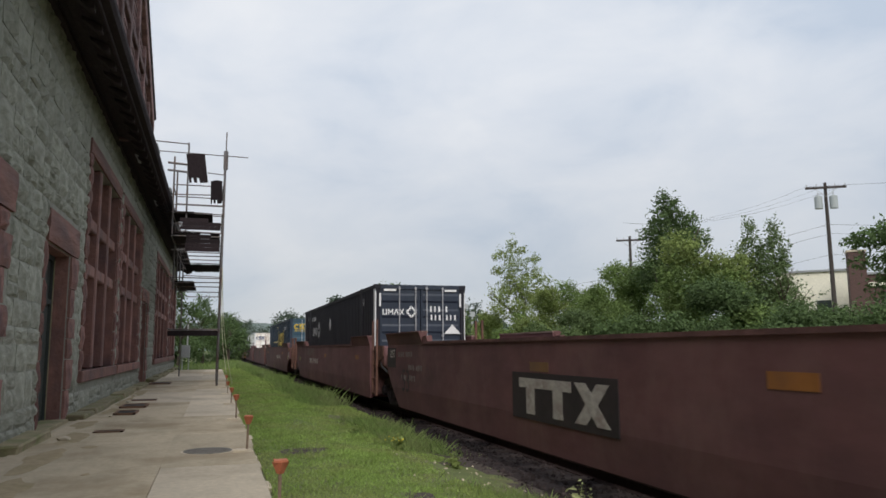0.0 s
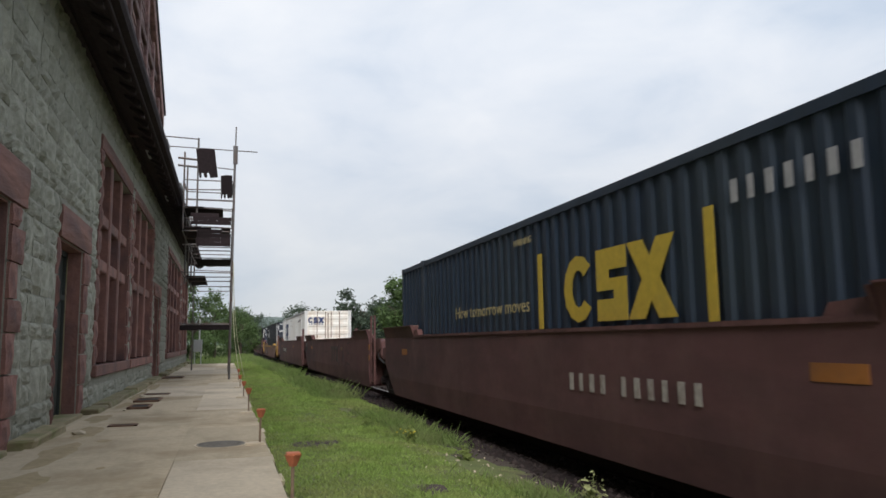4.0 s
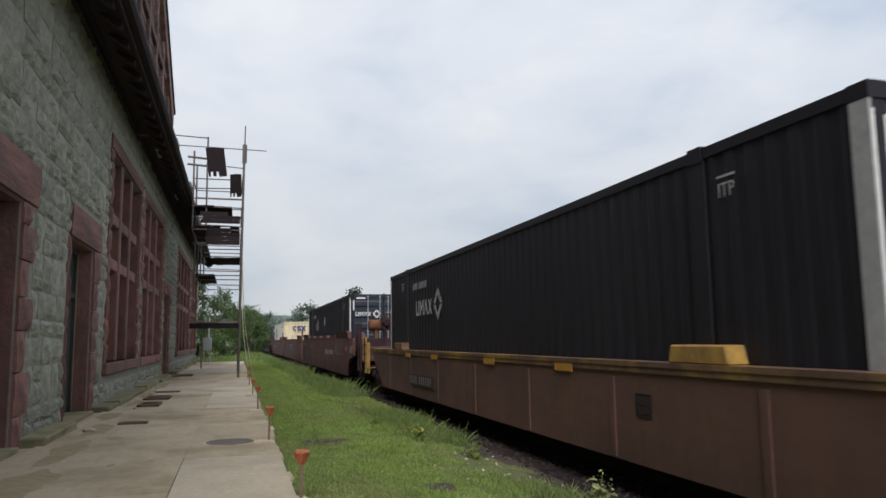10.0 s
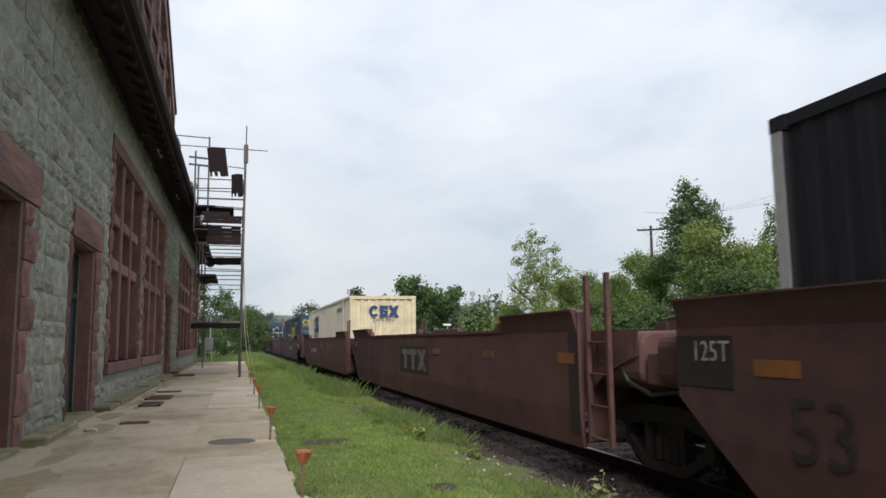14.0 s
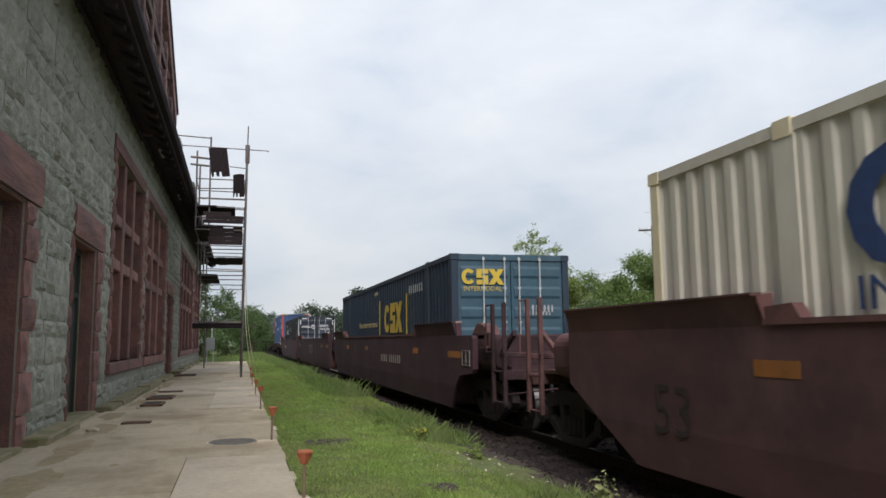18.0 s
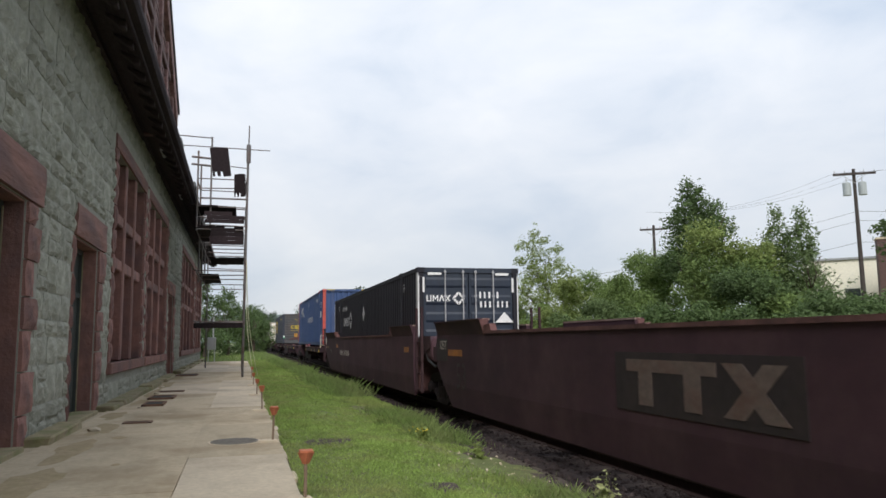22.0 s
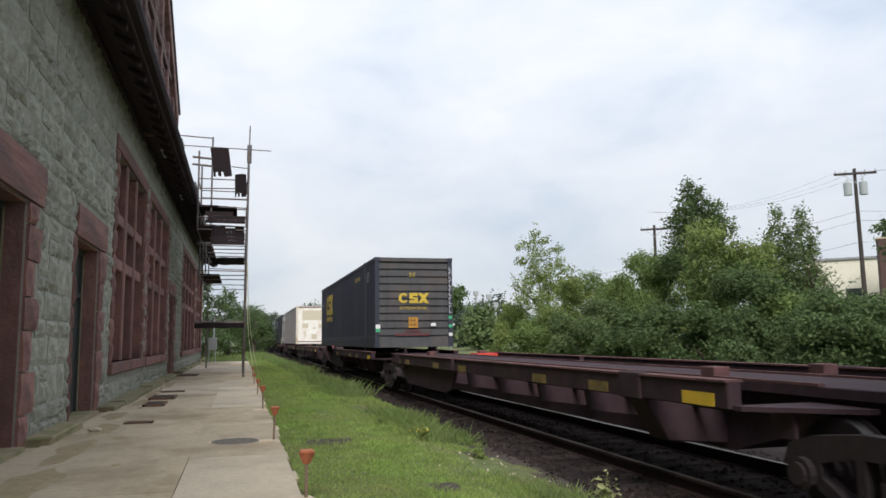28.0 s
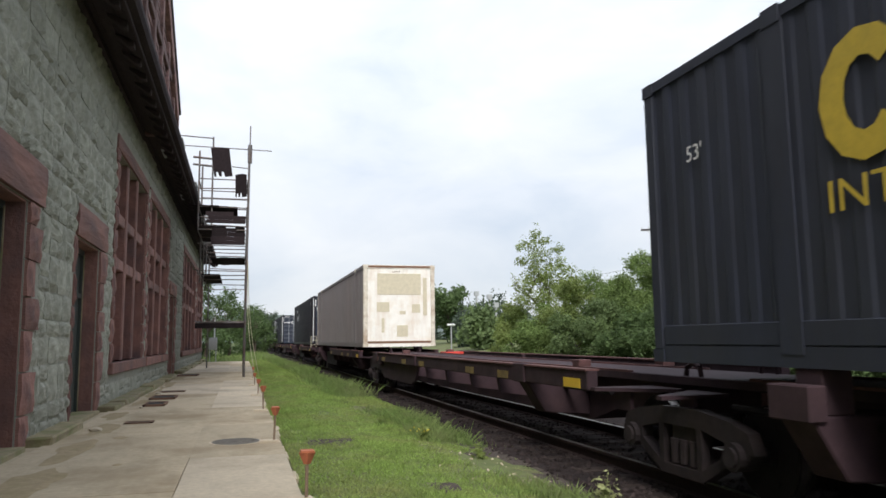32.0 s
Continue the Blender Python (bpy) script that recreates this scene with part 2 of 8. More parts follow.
# pale base paints the highlight on the shoulders' top edge; the stain is rust
material("cap_highlight", (0.3, 0.215, 0.19), 0.8, grain=6, vary=0.25, stain=(0.13, 0.07, 0.06), stain_amount=0.8, stain_scale=0.8, spec=0.3)
material("end_grime", (0.06, 0.034, 0.039), 0.9, grain=5, vary=0.3, stain=(0.024, 0.016, 0.019), stain_amount=0.7, stain_scale=1.8, bump=0.3, spec=0.2)
material("tank_rust", (0.19, 0.085, 0.045), 0.9, grain=6, vary=0.3, stain=(0.06, 0.033, 0.026), stain_amount=0.7, stain_scale=2.0, bump=0.3, spec=0.2)
material("car_yellow", (0.42, 0.25, 0.06), 0.75, grain=6, vary=0.25, stain=(0.13, 0.075, 0.045), stain_amount=0.85, stain_scale=1.8)
material("spine_steel", (0.046, 0.027, 0.034), 0.85, grain=6, vary=0.25, stain=(0.022, 0.015, 0.02), stain_amount=0.6, stain_scale=1.2, bump=0.15, spec=0.25, streak=(0.085, 0.05, 0.053), streak_amount=0.35, streak_map=(1.0, 1.5, 1.0))
material("dark_steel", (0.019, 0.0155, 0.018), 0.8, 0.1, grain=8, vary=0.3, stain=(0.024, 0.017, 0.016), stain_amount=0.5, bump=0.2, spec=0.2)
material("truck_steel", (0.032, 0.025, 0.027), 0.85, 0.1, grain=8, vary=0.3, stain=(0.045, 0.03, 0.027), stain_amount=0.5, stain_scale=2.0, bump=0.2, spec=0.25)
material("hose_rubber", (0.018, 0.017, 0.019), 0.42, vary=0.2, spec=0.5)
material("end_rust", (0.17, 0.088, 0.068), 0.9, grain=5, vary=0.3, stain=(0.055, 0.034, 0.032), stain_amount=0.75, stain_scale=1.3, bump=0.3, spec=0.2)
material("chord_worn", (0.13, 0.08, 0.06), 0.85, grain=6, vary=0.3, stain=(0.42, 0.25, 0.06), stain_amount=0.75, stain_scale=0.9, bump=0.2, spec=0.25)
material("wheel_tread", (0.45, 0.43, 0.42), 0.38, 1.0, vary=0.15)
material("reflector_orange", (0.33, 0.125, 0.03), 0.7, grain=6, vary=0.25, stain=(0.14, 0.065, 0.035), stain_amount=0.75, stain_scale=3, per_object=0.25)
material("reflector_faded", (0.2, 0.1, 0.04), 0.7, grain=6, vary=0.25, stain=(0.1, 0.055, 0.045), stain_amount=0.8, stain_scale=3)
material("label_orange", (0.5, 0.24, 0.03), 0.7, grain=10, vary=0.2, stain=(0.25, 0.14, 0.05), stain_amount=0.6, stain_scale=6)
material("reflector_dull", (0.22, 0.15, 0.045), 0.7, grain=8, vary=0.3, stain=(0.07, 0.05, 0.035), stain_amount=0.8, stain_scale=3)
material("reflector_yellow", (0.7, 0.45, 0.04), 0.5, grain=6, vary=0.15)
material("patch_dark", (0.024, 0.016, 0.02), 0.75, grain=8, vary=0.25, stain=(0.05, 0.03, 0.033), stain_amount=0.4, stain_scale=2.5)
material("paint_white_worn", (0.42, 0.38, 0.36), 0.8, grain=14, vary=0.35, stain=(0.17, 0.1, 0.09), stain_amount=0.6, stain_scale=4)
material("paint_ghost", (0.14, 0.102, 0.095), 0.8, grain=10, vary=0.3, stain=(0.12, 0.06, 0.05), stain_amount=0.7, stain_scale=3)
material("paint_black", (0.026, 0.017, 0.021), 0.75, vary=0.25, stain=(0.08, 0.04, 0.043), stain_amount=0.5, stain_scale=4)
material("card_frame_paint", (0.19, 0.18, 0.175), 0.7, grain=14, vary=0.3)
material("card_yellow", (0.42, 0.4, 0.14), 0.7, grain=14, vary=0.3)
material("cream_mark", (0.5, 0.41, 0.2), 0.6, grain=14, vary=0.25)
material("paint_shadow", (0.05, 0.032, 0.03), 0.8, grain=10, vary=0.3, stain=(0.08, 0.05, 0.046), stain_amount=0.8, stain_scale=3)
material("paint_dim", (0.2, 0.175, 0.17), 0.8, grain=14, vary=0.35, stain=(0.08, 0.055, 0.055), stain_amount=0.7, stain_scale=4)
material("red_plastic", (0.7, 0.07, 0.05), 0.5, vary=0.1)
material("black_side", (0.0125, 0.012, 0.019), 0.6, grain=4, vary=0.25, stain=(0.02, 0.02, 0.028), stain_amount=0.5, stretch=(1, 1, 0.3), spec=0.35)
# bluish black of the doors, raised in tone for light on the end
material("black_lit_end", (0.018, 0.026, 0.045), 0.45, grain=5, vary=0.25, stain=(0.035, 0.045, 0.06), stain_amount=0.5, stretch=(1, 1, 0.3))
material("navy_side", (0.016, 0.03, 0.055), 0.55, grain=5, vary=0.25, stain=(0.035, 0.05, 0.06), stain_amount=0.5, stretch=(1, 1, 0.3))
# same navy paint, lightened for the sunlight that falls on the end
material("navy_lit_end", (0.035, 0.085, 0.125), 0.55, grain=5, vary=0.2, stain=(0.06, 0.085, 0.095), stain_amount=0.5)
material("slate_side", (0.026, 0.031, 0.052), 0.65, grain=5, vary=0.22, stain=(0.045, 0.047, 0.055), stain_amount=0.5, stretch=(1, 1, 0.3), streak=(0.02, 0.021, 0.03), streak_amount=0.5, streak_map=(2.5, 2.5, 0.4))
# end of the grey box: brighter facing light put into its base, plus brown stains
material("slate_lit_end", (0.075, 0.076, 0.083), 0.7, grain=6, vary=0.2, stain=(0.13, 0.095, 0.075), stain_amount=0.6, stain_scale=1.2, streak=(0.04, 0.037, 0.04), streak_amount=0.5, streak_map=(3.0, 3.0, 0.5))
material("stack_blue", (0.034, 0.072, 0.19), 0.6, grain=5, vary=0.2, stain=(0.06, 0.095, 0.18), stain_amount=0.5, stretch=(1, 1, 0.3), streak=(0.1, 0.1, 0.13), streak_amount=0.4, streak_map=(3.5, 3.5, 0.4))
material("stack_red", (0.5, 0.08, 0.06), 0.6, grain=6, vary=0.2, stain=(0.3, 0.07, 0.05), stain_amount=0.5)
material("box_white", (0.76, 0.765, 0.77), 0.6, grain=5, vary=0.08, stain=(0.55, 0.53, 0.5), stain_amount=0.4, stain_scale=1.0, stretch=(1, 1, 0.3), streak=(0.45, 0.38, 0.3), streak_amount=0.35, streak_map=(3.0, 3.0, 0.35))
material("box_beige", (0.63, 0.6, 0.53), 0.65, grain=5, vary=0.08, stain=(0.5, 0.46, 0.39), stain_amount=0.4, stain_scale=1.0, stretch=(1, 1, 0.3), streak=(0.42, 0.34, 0.25), streak_amount=0.35, streak_map=(3.0, 3.0, 0.35))
material("box_cream", (0.76, 0.67, 0.47), 0.6, grain=5, vary=0.1, stain=(0.5, 0.4, 0.25), stain_amount=0.55, stain_scale=1.4)
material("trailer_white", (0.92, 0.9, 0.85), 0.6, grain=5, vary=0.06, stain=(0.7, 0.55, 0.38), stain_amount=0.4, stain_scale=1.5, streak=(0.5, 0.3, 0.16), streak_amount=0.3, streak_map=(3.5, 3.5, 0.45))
# sides of the white box, their shade painted in as dark purple-grey
material("trailer_shaded_side", (0.2, 0.18, 0.185), 0.6, grain=5, vary=0.15, stain=(0.22, 0.18, 0.17), stretch=(1, 1, 0.3))
material("rusty_white", (0.7, 0.65, 0.56), 0.7, grain=8, vary=0.2, stain=(0.36, 0.22, 0.13), stain_amount=0.7, stain_scale=2.2)
material("tarp_buff", (0.64, 0.58, 0.44), 0.8, vary=0.12)
material("white_mark", (0.78, 0.78, 0.78), 0.5, grain=12, vary=0.12)
material("grey_mark", (0.4, 0.4, 0.42), 0.5, grain=10, vary=0.2)
material("yellow_mark", (0.6, 0.43, 0.05), 0.6, grain=10, vary=0.15, stain=(0.4, 0.32, 0.08), stain_amount=0.4)
material("blue_mark", (0.03, 0.06, 0.17), 0.6, grain=10, vary=0.15)
material("red_mark", (0.13, 0.035, 0.037), 0.75, grain=14, vary=0.3, stain=(0.075, 0.06, 0.065), stain_amount=0.8, stain_scale=4)
material("green_mark", (0.06, 0.4, 0.2), 0.6, vary=0.15)
material("manhole_iron", (0.2, 0.185, 0.165), 0.85, 0.1, grain=20, vary=0.3, stain=(0.1, 0.09, 0.08), stain_scale=6, bump=0.3)
material("steel_bar", (0.55, 0.56, 0.57), 0.45, 0.5, vary=0.2)
material("rust_hardware", (0.2, 0.11, 0.07), 0.8, grain=12, vary=0.3)

# ---- mesh helpers ----


def box(bm, x0, x1, y0, y1, z0, z1):
    v = [bm.verts.new((x, y, z)) for z in (z0, z1) for y in (y0, y1) for x in (x0, x1)]
    for f in ((0, 2, 3, 1), (4, 5, 7, 6), (0, 1, 5, 4), (2, 6, 7, 3), (0, 4, 6, 2), (1, 3, 7, 5)):
        bm.faces.new([v[i] for i in f])
    return v


def prism(bm, outline, axis, a, b):
    """A straight solid: an outline in the plane across an axis, from a to b along it. The outline gives the other two axes in order."""
    def at(p, h):
        return {"x": (h, p[0], p[1]), "y": (p[0], h, p[1]), "z": (p[0], p[1], h)}[axis]
    lo, hi = [bm.verts.new(at(p, a)) for p in outline], [bm.verts.new(at(p, b)) for p in outline]
    bm.faces.new(lo[::-1]), bm.faces.new(hi)
    n = len(outline)
    for i in range(n):
        bm.faces.new((lo[i], lo[(i + 1) % n], hi[(i + 1) % n], hi[i]))


def rod(bm, p, q, r, n=6, r2=None):
    p, q = Vector(p), Vector(q)
    turn = (q - p).to_track_quat("Z", "Y").to_matrix()
    rings = []
    for c, rr in ((p, r), (q, r if r2 is None else r2)):
        rings.append([bm.verts.new(c + turn @ Vector((rr * math.cos(k * math.tau / n), rr * math.sin(k * math.tau / n), 0))) for k in range(n)])
    for i in range(n):
        bm.faces.new((rings[0][i], rings[0][(i + 1) % n], rings[1][(i + 1) % n], rings[1][i]))
    bm.faces.new(rings[0][::-1]), bm.faces.new(rings[1])


def tube(bm, pts, r, n=4):
    """One bent round bar through the points."""
    pts = [Vector(p) for p in pts]
    rings = []
    for i, p in enumerate(pts):
        way = pts[min(i + 1, len(pts) - 1)] - pts[max(i - 1, 0)]
        turn = way.to_track_quat("Z", "Y").to_matrix()
        rings.append([bm.verts.new(p + turn @ Vector((r * math.cos(k * math.tau / n), r * math.sin(k * math.tau / n), 0))) for k in range(n)])
    for a, b in zip(rings, rings[1:]):
        for k in range(n):
            bm.faces.new((a[k], a[(k + 1) % n], b[(k + 1) % n], b[k]))
    bm.faces.new(rings[0][::-1]), bm.faces.new(rings[-1])


def wheel_disc(bm, x0, x1, y, z, r, n=24):
    rings = [[bm.verts.new((x, y + rr * math.cos(k * math.tau / n), z + rr * math.sin(k * math.tau / n))) for k in range(n)] for x, rr in ((x0, r), (x1, r))]
    for i in range(n):
        bm.faces.new((rings[0][i], rings[0][(i + 1) % n], rings[1][(i + 1) % n], rings[1][i]))
    bm.faces.new(rings[0]), bm.faces.new(rings[1][::-1])


def mesh_of(bm, name, bevel=0.0):
    if bevel:
        bmesh.ops.bevel(bm, geom=bm.edges[:], offset=bevel, segments=1, affect="EDGES")
    bmesh.ops.recalc_face_normals(bm, faces=bm.faces[:])
    me = bpy.data.meshes.new(name)
    bm.to_mesh(me)
    bm.free()
    return me


def part(name, bm, mat, parent=None, label="", bevel=0.0):
    """Link a bmesh as one mesh object under a thing or under a part."""
    me = mesh_of(bm, name, bevel)
    me.materials.append(M[mat])
    ob = new(name, me)
    ob.parent = parent
    if label:
        ob["label"] = label
    return ob


def slab(name, dims, mat, parent=None, label="", bevel=0.0):
    bm = bmesh.new()
    box(bm, *dims)
    return part(name, bm, mat, parent, label, bevel)


def thing(name, m, label, category, group="", kind=""):
    ob = new(name)
    ob.empty_display_size = 0.3
    ob.matrix_basis = m
    return tagged(ob, label, category, group, kind)


LETTERS = {}


def words(name, body, size, mat, parent, m, label="", squeeze=1.0):
    """Flat lettering in the built-in font, centred, in the xy plane of the pose m."""
    key = (body, size, mat, squeeze)
    if key not in LETTERS:
        cu = bpy.data.curves.new("lettering", "FONT")
        cu.body, cu.size, cu.align_x, cu.align_y, cu.extrude, cu.resolution_u = body, size, "CENTER", "CENTER", 0.0012, 2
        tmp = new("lettering", cu)
        me = bpy.data.meshes.new_from_object(tmp.evaluated_get(bpy.context.evaluated_depsgraph_get()))
        bpy.data.objects.remove(tmp)
        me.transform(Matrix.Diagonal((squeeze, 1, 1, 1)))
        me.materials.clear()
        me.materials.append(M[mat])
        LETTERS[key] = me
    ob = new(name, LETTERS[key])
    ob.parent = parent
    ob.matrix_basis = m
    if label:
        ob["label"] = label
    return ob


NEAR = Matrix(((0, 0, -1, 0), (-1, 0, 0, 0), (0, 1, 0, 0), (0, 0, 0, 1)))  # lettering on a side that faces -x
FRONT = Matrix(((1, 0, 0, 0), (0, 0, -1, 0), (0, 1, 0, 0), (0, 0, 0, 1)))  # lettering on an end that faces -y


def on_side(x, y, z):
    return Matrix.Translation((x, y, z)) @ NEAR


def on_end(x, y, z):
    return Matrix.Translation((x, y, z)) @ FRONT


def bars(bm, x0, x1, y0, y1, n, depth=0.003, space=None):
    """Writing that is not spelt out: a plain upright bar for each character, with a wider gap after the space-th."""
    cells = n + (0.8 if space else 0)
    step = (x1 - x0) / cells
    for i in range(n):
        a = x0 + step * (i + (0.8 if space and i >= space else 0))
        box(bm, a, a + step * (0.4, 0.34, 0.42)[i % 3], y0, y1, 0.0, depth)


def marks(name, w, h, n, mat, parent, m, label="", space=None):
    bm = bmesh.new()
    bars(bm, -w / 2, w / 2, -h / 2, h / 2, n, 0.003, space)
    ob = tagged(part(name, bm, mat, parent, label), kind="stuff")
    ob.matrix_basis = m
    return ob


def name_mark(w, h, mat, parent, m, label=""):
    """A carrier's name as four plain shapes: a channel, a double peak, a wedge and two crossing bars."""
    bm = bmesh.new()
    c, e, d = w / 4, h / 2, 0.003
    t = c * 0.17
    x = -w / 2
    prism(bm, [(x, e), (x, -e), (x + c * 0.78, -e), (x + c * 0.78, e), (x + c * 0.78 - t, e), (x + c * 0.78 - t, -e + t), (x + t, -e + t), (x + t, e)], "z", 0, d)
    x += c
    prism(bm, [(x, -e), (x + t, -e), (x + t, e * 0.3), (x + c * 0.45, -e * 0.5), (x + c * 0.9 - t, e * 0.3), (x + c * 0.9 - t, -e), (x + c * 0.9, -e), (x + c * 0.9, e), (x + c * 0.9 - t, e), (x + c * 0.45, 0.0), (x + t, e), (x, e)], "z", 0, d)
    x += c * 1.02
    prism(bm, [(x, -e), (x + t * 1.1, -e), (x + c * 0.45, e * 0.45), (x + c * 0.9 - t * 1.1, -e), (x + c * 0.9, -e), (x + c * 0.54, e), (x + c * 0.36, e)], "z", 0, d)
    x += c
    for a, b in ((x, x + c * 0.66), (x + c * 0.66, x)):
        prism(bm, [(a, -e), (a + t * 1.2, -e), (b + t * 1.2, e), (b, e)], "z", 0, d + (0.0006 if a > b else 0))
    ob = part("carrier_name", bm, mat, parent, label)
    ob.matrix_basis = m
    return ob


STROKES = {"X": (((0, 0), (1, 1)), ((0, 1), (1, 0))), "2": (((0, 0.75), (0.3, 1), (0.8, 0.95), (0.9, 0.65), (0, 0), (1, 0.05)),), "3": (((0, 0.9), (0.6, 1), (0.9, 0.75), (0.4, 0.52), (0.95, 0.3), (0.6, 0), (0, 0.1)),),
           "S": (((1, 0.85), (0.5, 1), (0.05, 0.75), (0.9, 0.35), (0.6, 0.02), (0, 0.1)),), "G": (((0.95, 0.85), (0.5, 1), (0.08, 0.7), (0.08, 0.25), (0.5, 0), (0.95, 0.2), (0.95, 0.5), (0.55, 0.5)),), "R": (((0.05, 0), (0.05, 1), (0.75, 0.95), (0.85, 0.7), (0.1, 0.5), (0.95, 0)),),
           "E": (((0.9, 1), (0.08, 0.97), (0.05, 0.03), (0.95, 0)), ((0.06, 0.52), (0.7, 0.5))), "D": (((0.05, 0), (0.05, 1), (0.7, 0.9), (0.95, 0.5), (0.7, 0.08), (0.05, 0)),), "!": (((0.5, 1), (0.45, 0.35)), ((0.44, 0.12), (0.45, 0.02))),
           "O": (((0.5, 1), (0.12, 0.75), (0.1, 0.25), (0.5, 0), (0.88, 0.25), (0.9, 0.75), (0.5, 1)),), "A": (((0, 0), (0.5, 1), (1, 0.02)), ((0.2, 0.42), (0.82, 0.44)))}


def hand_strokes(car, text, y, z, pitch, h, mat, label, width=0.03, slope=0.0):
    """Characters drawn by hand in flat strokes on the near side of a car; y is the middle of the word."""
    bm = bmesh.new()
    rnd = random.Random(len(text) * 7 + int(h * 100))
    x = -pitch * len(text) / 2
    for ch in text:
        lift, grow = rnd.uniform(-0.08, 0.08) * h + slope * x, rnd.uniform(0.88, 1.08)
        for line in STROKES.get(ch, ()):
            pts = [Vector((x + p * pitch * 0.74, lift + (q - 0.5) * h * grow, 0)) for p, q in line]
            for k, (p, q) in enumerate(zip(pts, pts[1:])):
                side = Vector((-(q - p).y, (q - p).x, 0)).normalized() * width / 2
                ahead = (q - p).normalized() * width * 0.3
                prism(bm, [tuple((v)[:2]) for v in (p - side - ahead, q - side + ahead, q + side + ahead, p + side - ahead)], "z", 0.0, 0.002 + 0.0004 * k)
        x += pitch
    ob = part("graffiti", bm, mat, car, label)
    ob.matrix_basis = on_side(CARSIDE - 0.0015, y, z)
    return ob


def ring_shape(bm, cx, cy, rx, ry, tx, ty, n, a0, a1, depth=0.008):
    """Part of a faceted ring in the xy plane."""
    for i in range(n):
        a, b = a0 + (a1 - a0) * i / n, a0 + (a1 - a0) * (i + 1) / n
        p = [(cx + rx * math.cos(a), cy + ry * math.sin(a)), (cx + rx * math.cos(b), cy + ry * math.sin(b)),
             (cx + (rx - tx) * math.cos(b), cy + (ry - ty) * math.sin(b)), (cx + (rx - tx) * math.cos(a), cy + (ry - ty) * math.sin(a))]
        prism(bm, p, "z", 0.0, depth)


def round_mark(w, h, mat, parent, m, label=""):
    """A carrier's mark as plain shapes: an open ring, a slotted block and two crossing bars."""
    bm = bmesh.new()
    c = w / 3
    ring_shape(bm, -c, 0, c * 0.5, h / 2, c * 0.28, h * 0.22, 10, radians(38), radians(322), 0.003)
    k, e = c * 0.42, h / 2
    n0, n1 = e * 0.16, e * 0.4
    prism(bm, [(-k, e), (k, e), (k, n1), (-k * 0.15, n1), (-k * 0.15, n0), (k, n0), (k, -e), (-k, -e), (-k, -n1), (k * 0.15, -n1), (k * 0.15, -n0), (-k, -n0)], "z", 0, 0.003)
    for s in (-1, 1):
        prism(bm, [(c - c * 0.36 * s - c * 0.2, -h / 2), (c - c * 0.36 * s + c * 0.2, -h / 2), (c + c * 0.36 * s + c * 0.2, h / 2), (c + c * 0.36 * s - c * 0.2, h / 2)][::s], "z", 0, 0.003 + 0.0005 * s)
    ob = part("carrier_mark", bm, mat, parent, label)
    ob.matrix_basis = m
    return ob


def diamond_mark(w, h, mat, parent, m, label=""):
    """A diamond of eight slanting blocks round a hole."""
    bm = bmesh.new()
    for sx in (-1, 1):
        for sy in (-1, 1):
            for a, b in ((0.06, 0.47), (0.53, 0.94)):
                def at(f, g):
                    return (sx * w / 2 * (1 - f) * g, sy * h / 2 * f * g)
                prism(bm, [at(a, 1), at(b, 1), at(b, 0.56), at(a, 0.56)], "z", 0, 0.003)
    ob = part("diamond_mark", bm, mat, parent, label)
    ob.matrix_basis = m
    return ob

# ---- ground, platform, track ----
TRACK_X, GAUGE = 5.416, 1.435
PLAT_Z, PLAT_EDGE, WALL_X, WALL_END = 0.10, 0.565, -2.85, 58.0


def ground_height(x, y):
    n = noise.noise((x * 0.25, y * 0.25, 3.0)) * 0.05
    if x < PLAT_EDGE:
        return -0.12 + n * 0.3
    if x < 3.75:
        return 0.07 - 0.24 * max(0.0, (x - 1.6) / 2.1) + n * (1 if x < 3 else 0.4)
    if x < 8.6:
        return -0.24
    if x < 12:
        return -0.3 + n
    return -0.3 + min(1.6, (x - 12) * 0.08) + n


def build_ground():
    xs = [-900, -300, -100, -40, -12, -6, -3, 0, 0.5] + [0.62 + i * 0.2 for i in range(16)] + [3.74, 3.9, 5.4, 7, 8.4, 8.8, 9.6, 10.5, 12, 14, 17, 20, 25, 32, 45, 70, 120, 300, 900]
    ys = [-600, -200, -60, -20, -8, 0] + [2 + i * 0.6 for i in range(70)] + [46 + i * 3 for i in range(20)] + [115, 135, 160, 200, 260, 340, 450, 600, 900, 1800]
    bm = bmesh.new()
    grid = [[bm.verts.new((x, y, ground_height(x, y))) for y in ys] for x in xs]
    for i in range(len(xs) - 1):
        for j in range(len(ys) - 1):
            bm.faces.new((grid[i][j], grid[i + 1][j], grid[i + 1][j + 1], grid[i][j + 1]))
    g = part("ground", bm, "ground_green")
    g.data.materials.append(M["dirt"])
    for p in g.data.polygons:
        p.use_smooth = True
        c = p.center
        if 2.0 < c.x < 9.0 and c.x - 3.3 + 0.7 * noise.noise((c.x * 1.1, c.y * 0.5, 4.0)) > 0:
            p.material_index = 1
    tagged(g, "weedy green ground with bare earthy patches beside the track", "ground", kind="structure")


build_ground()


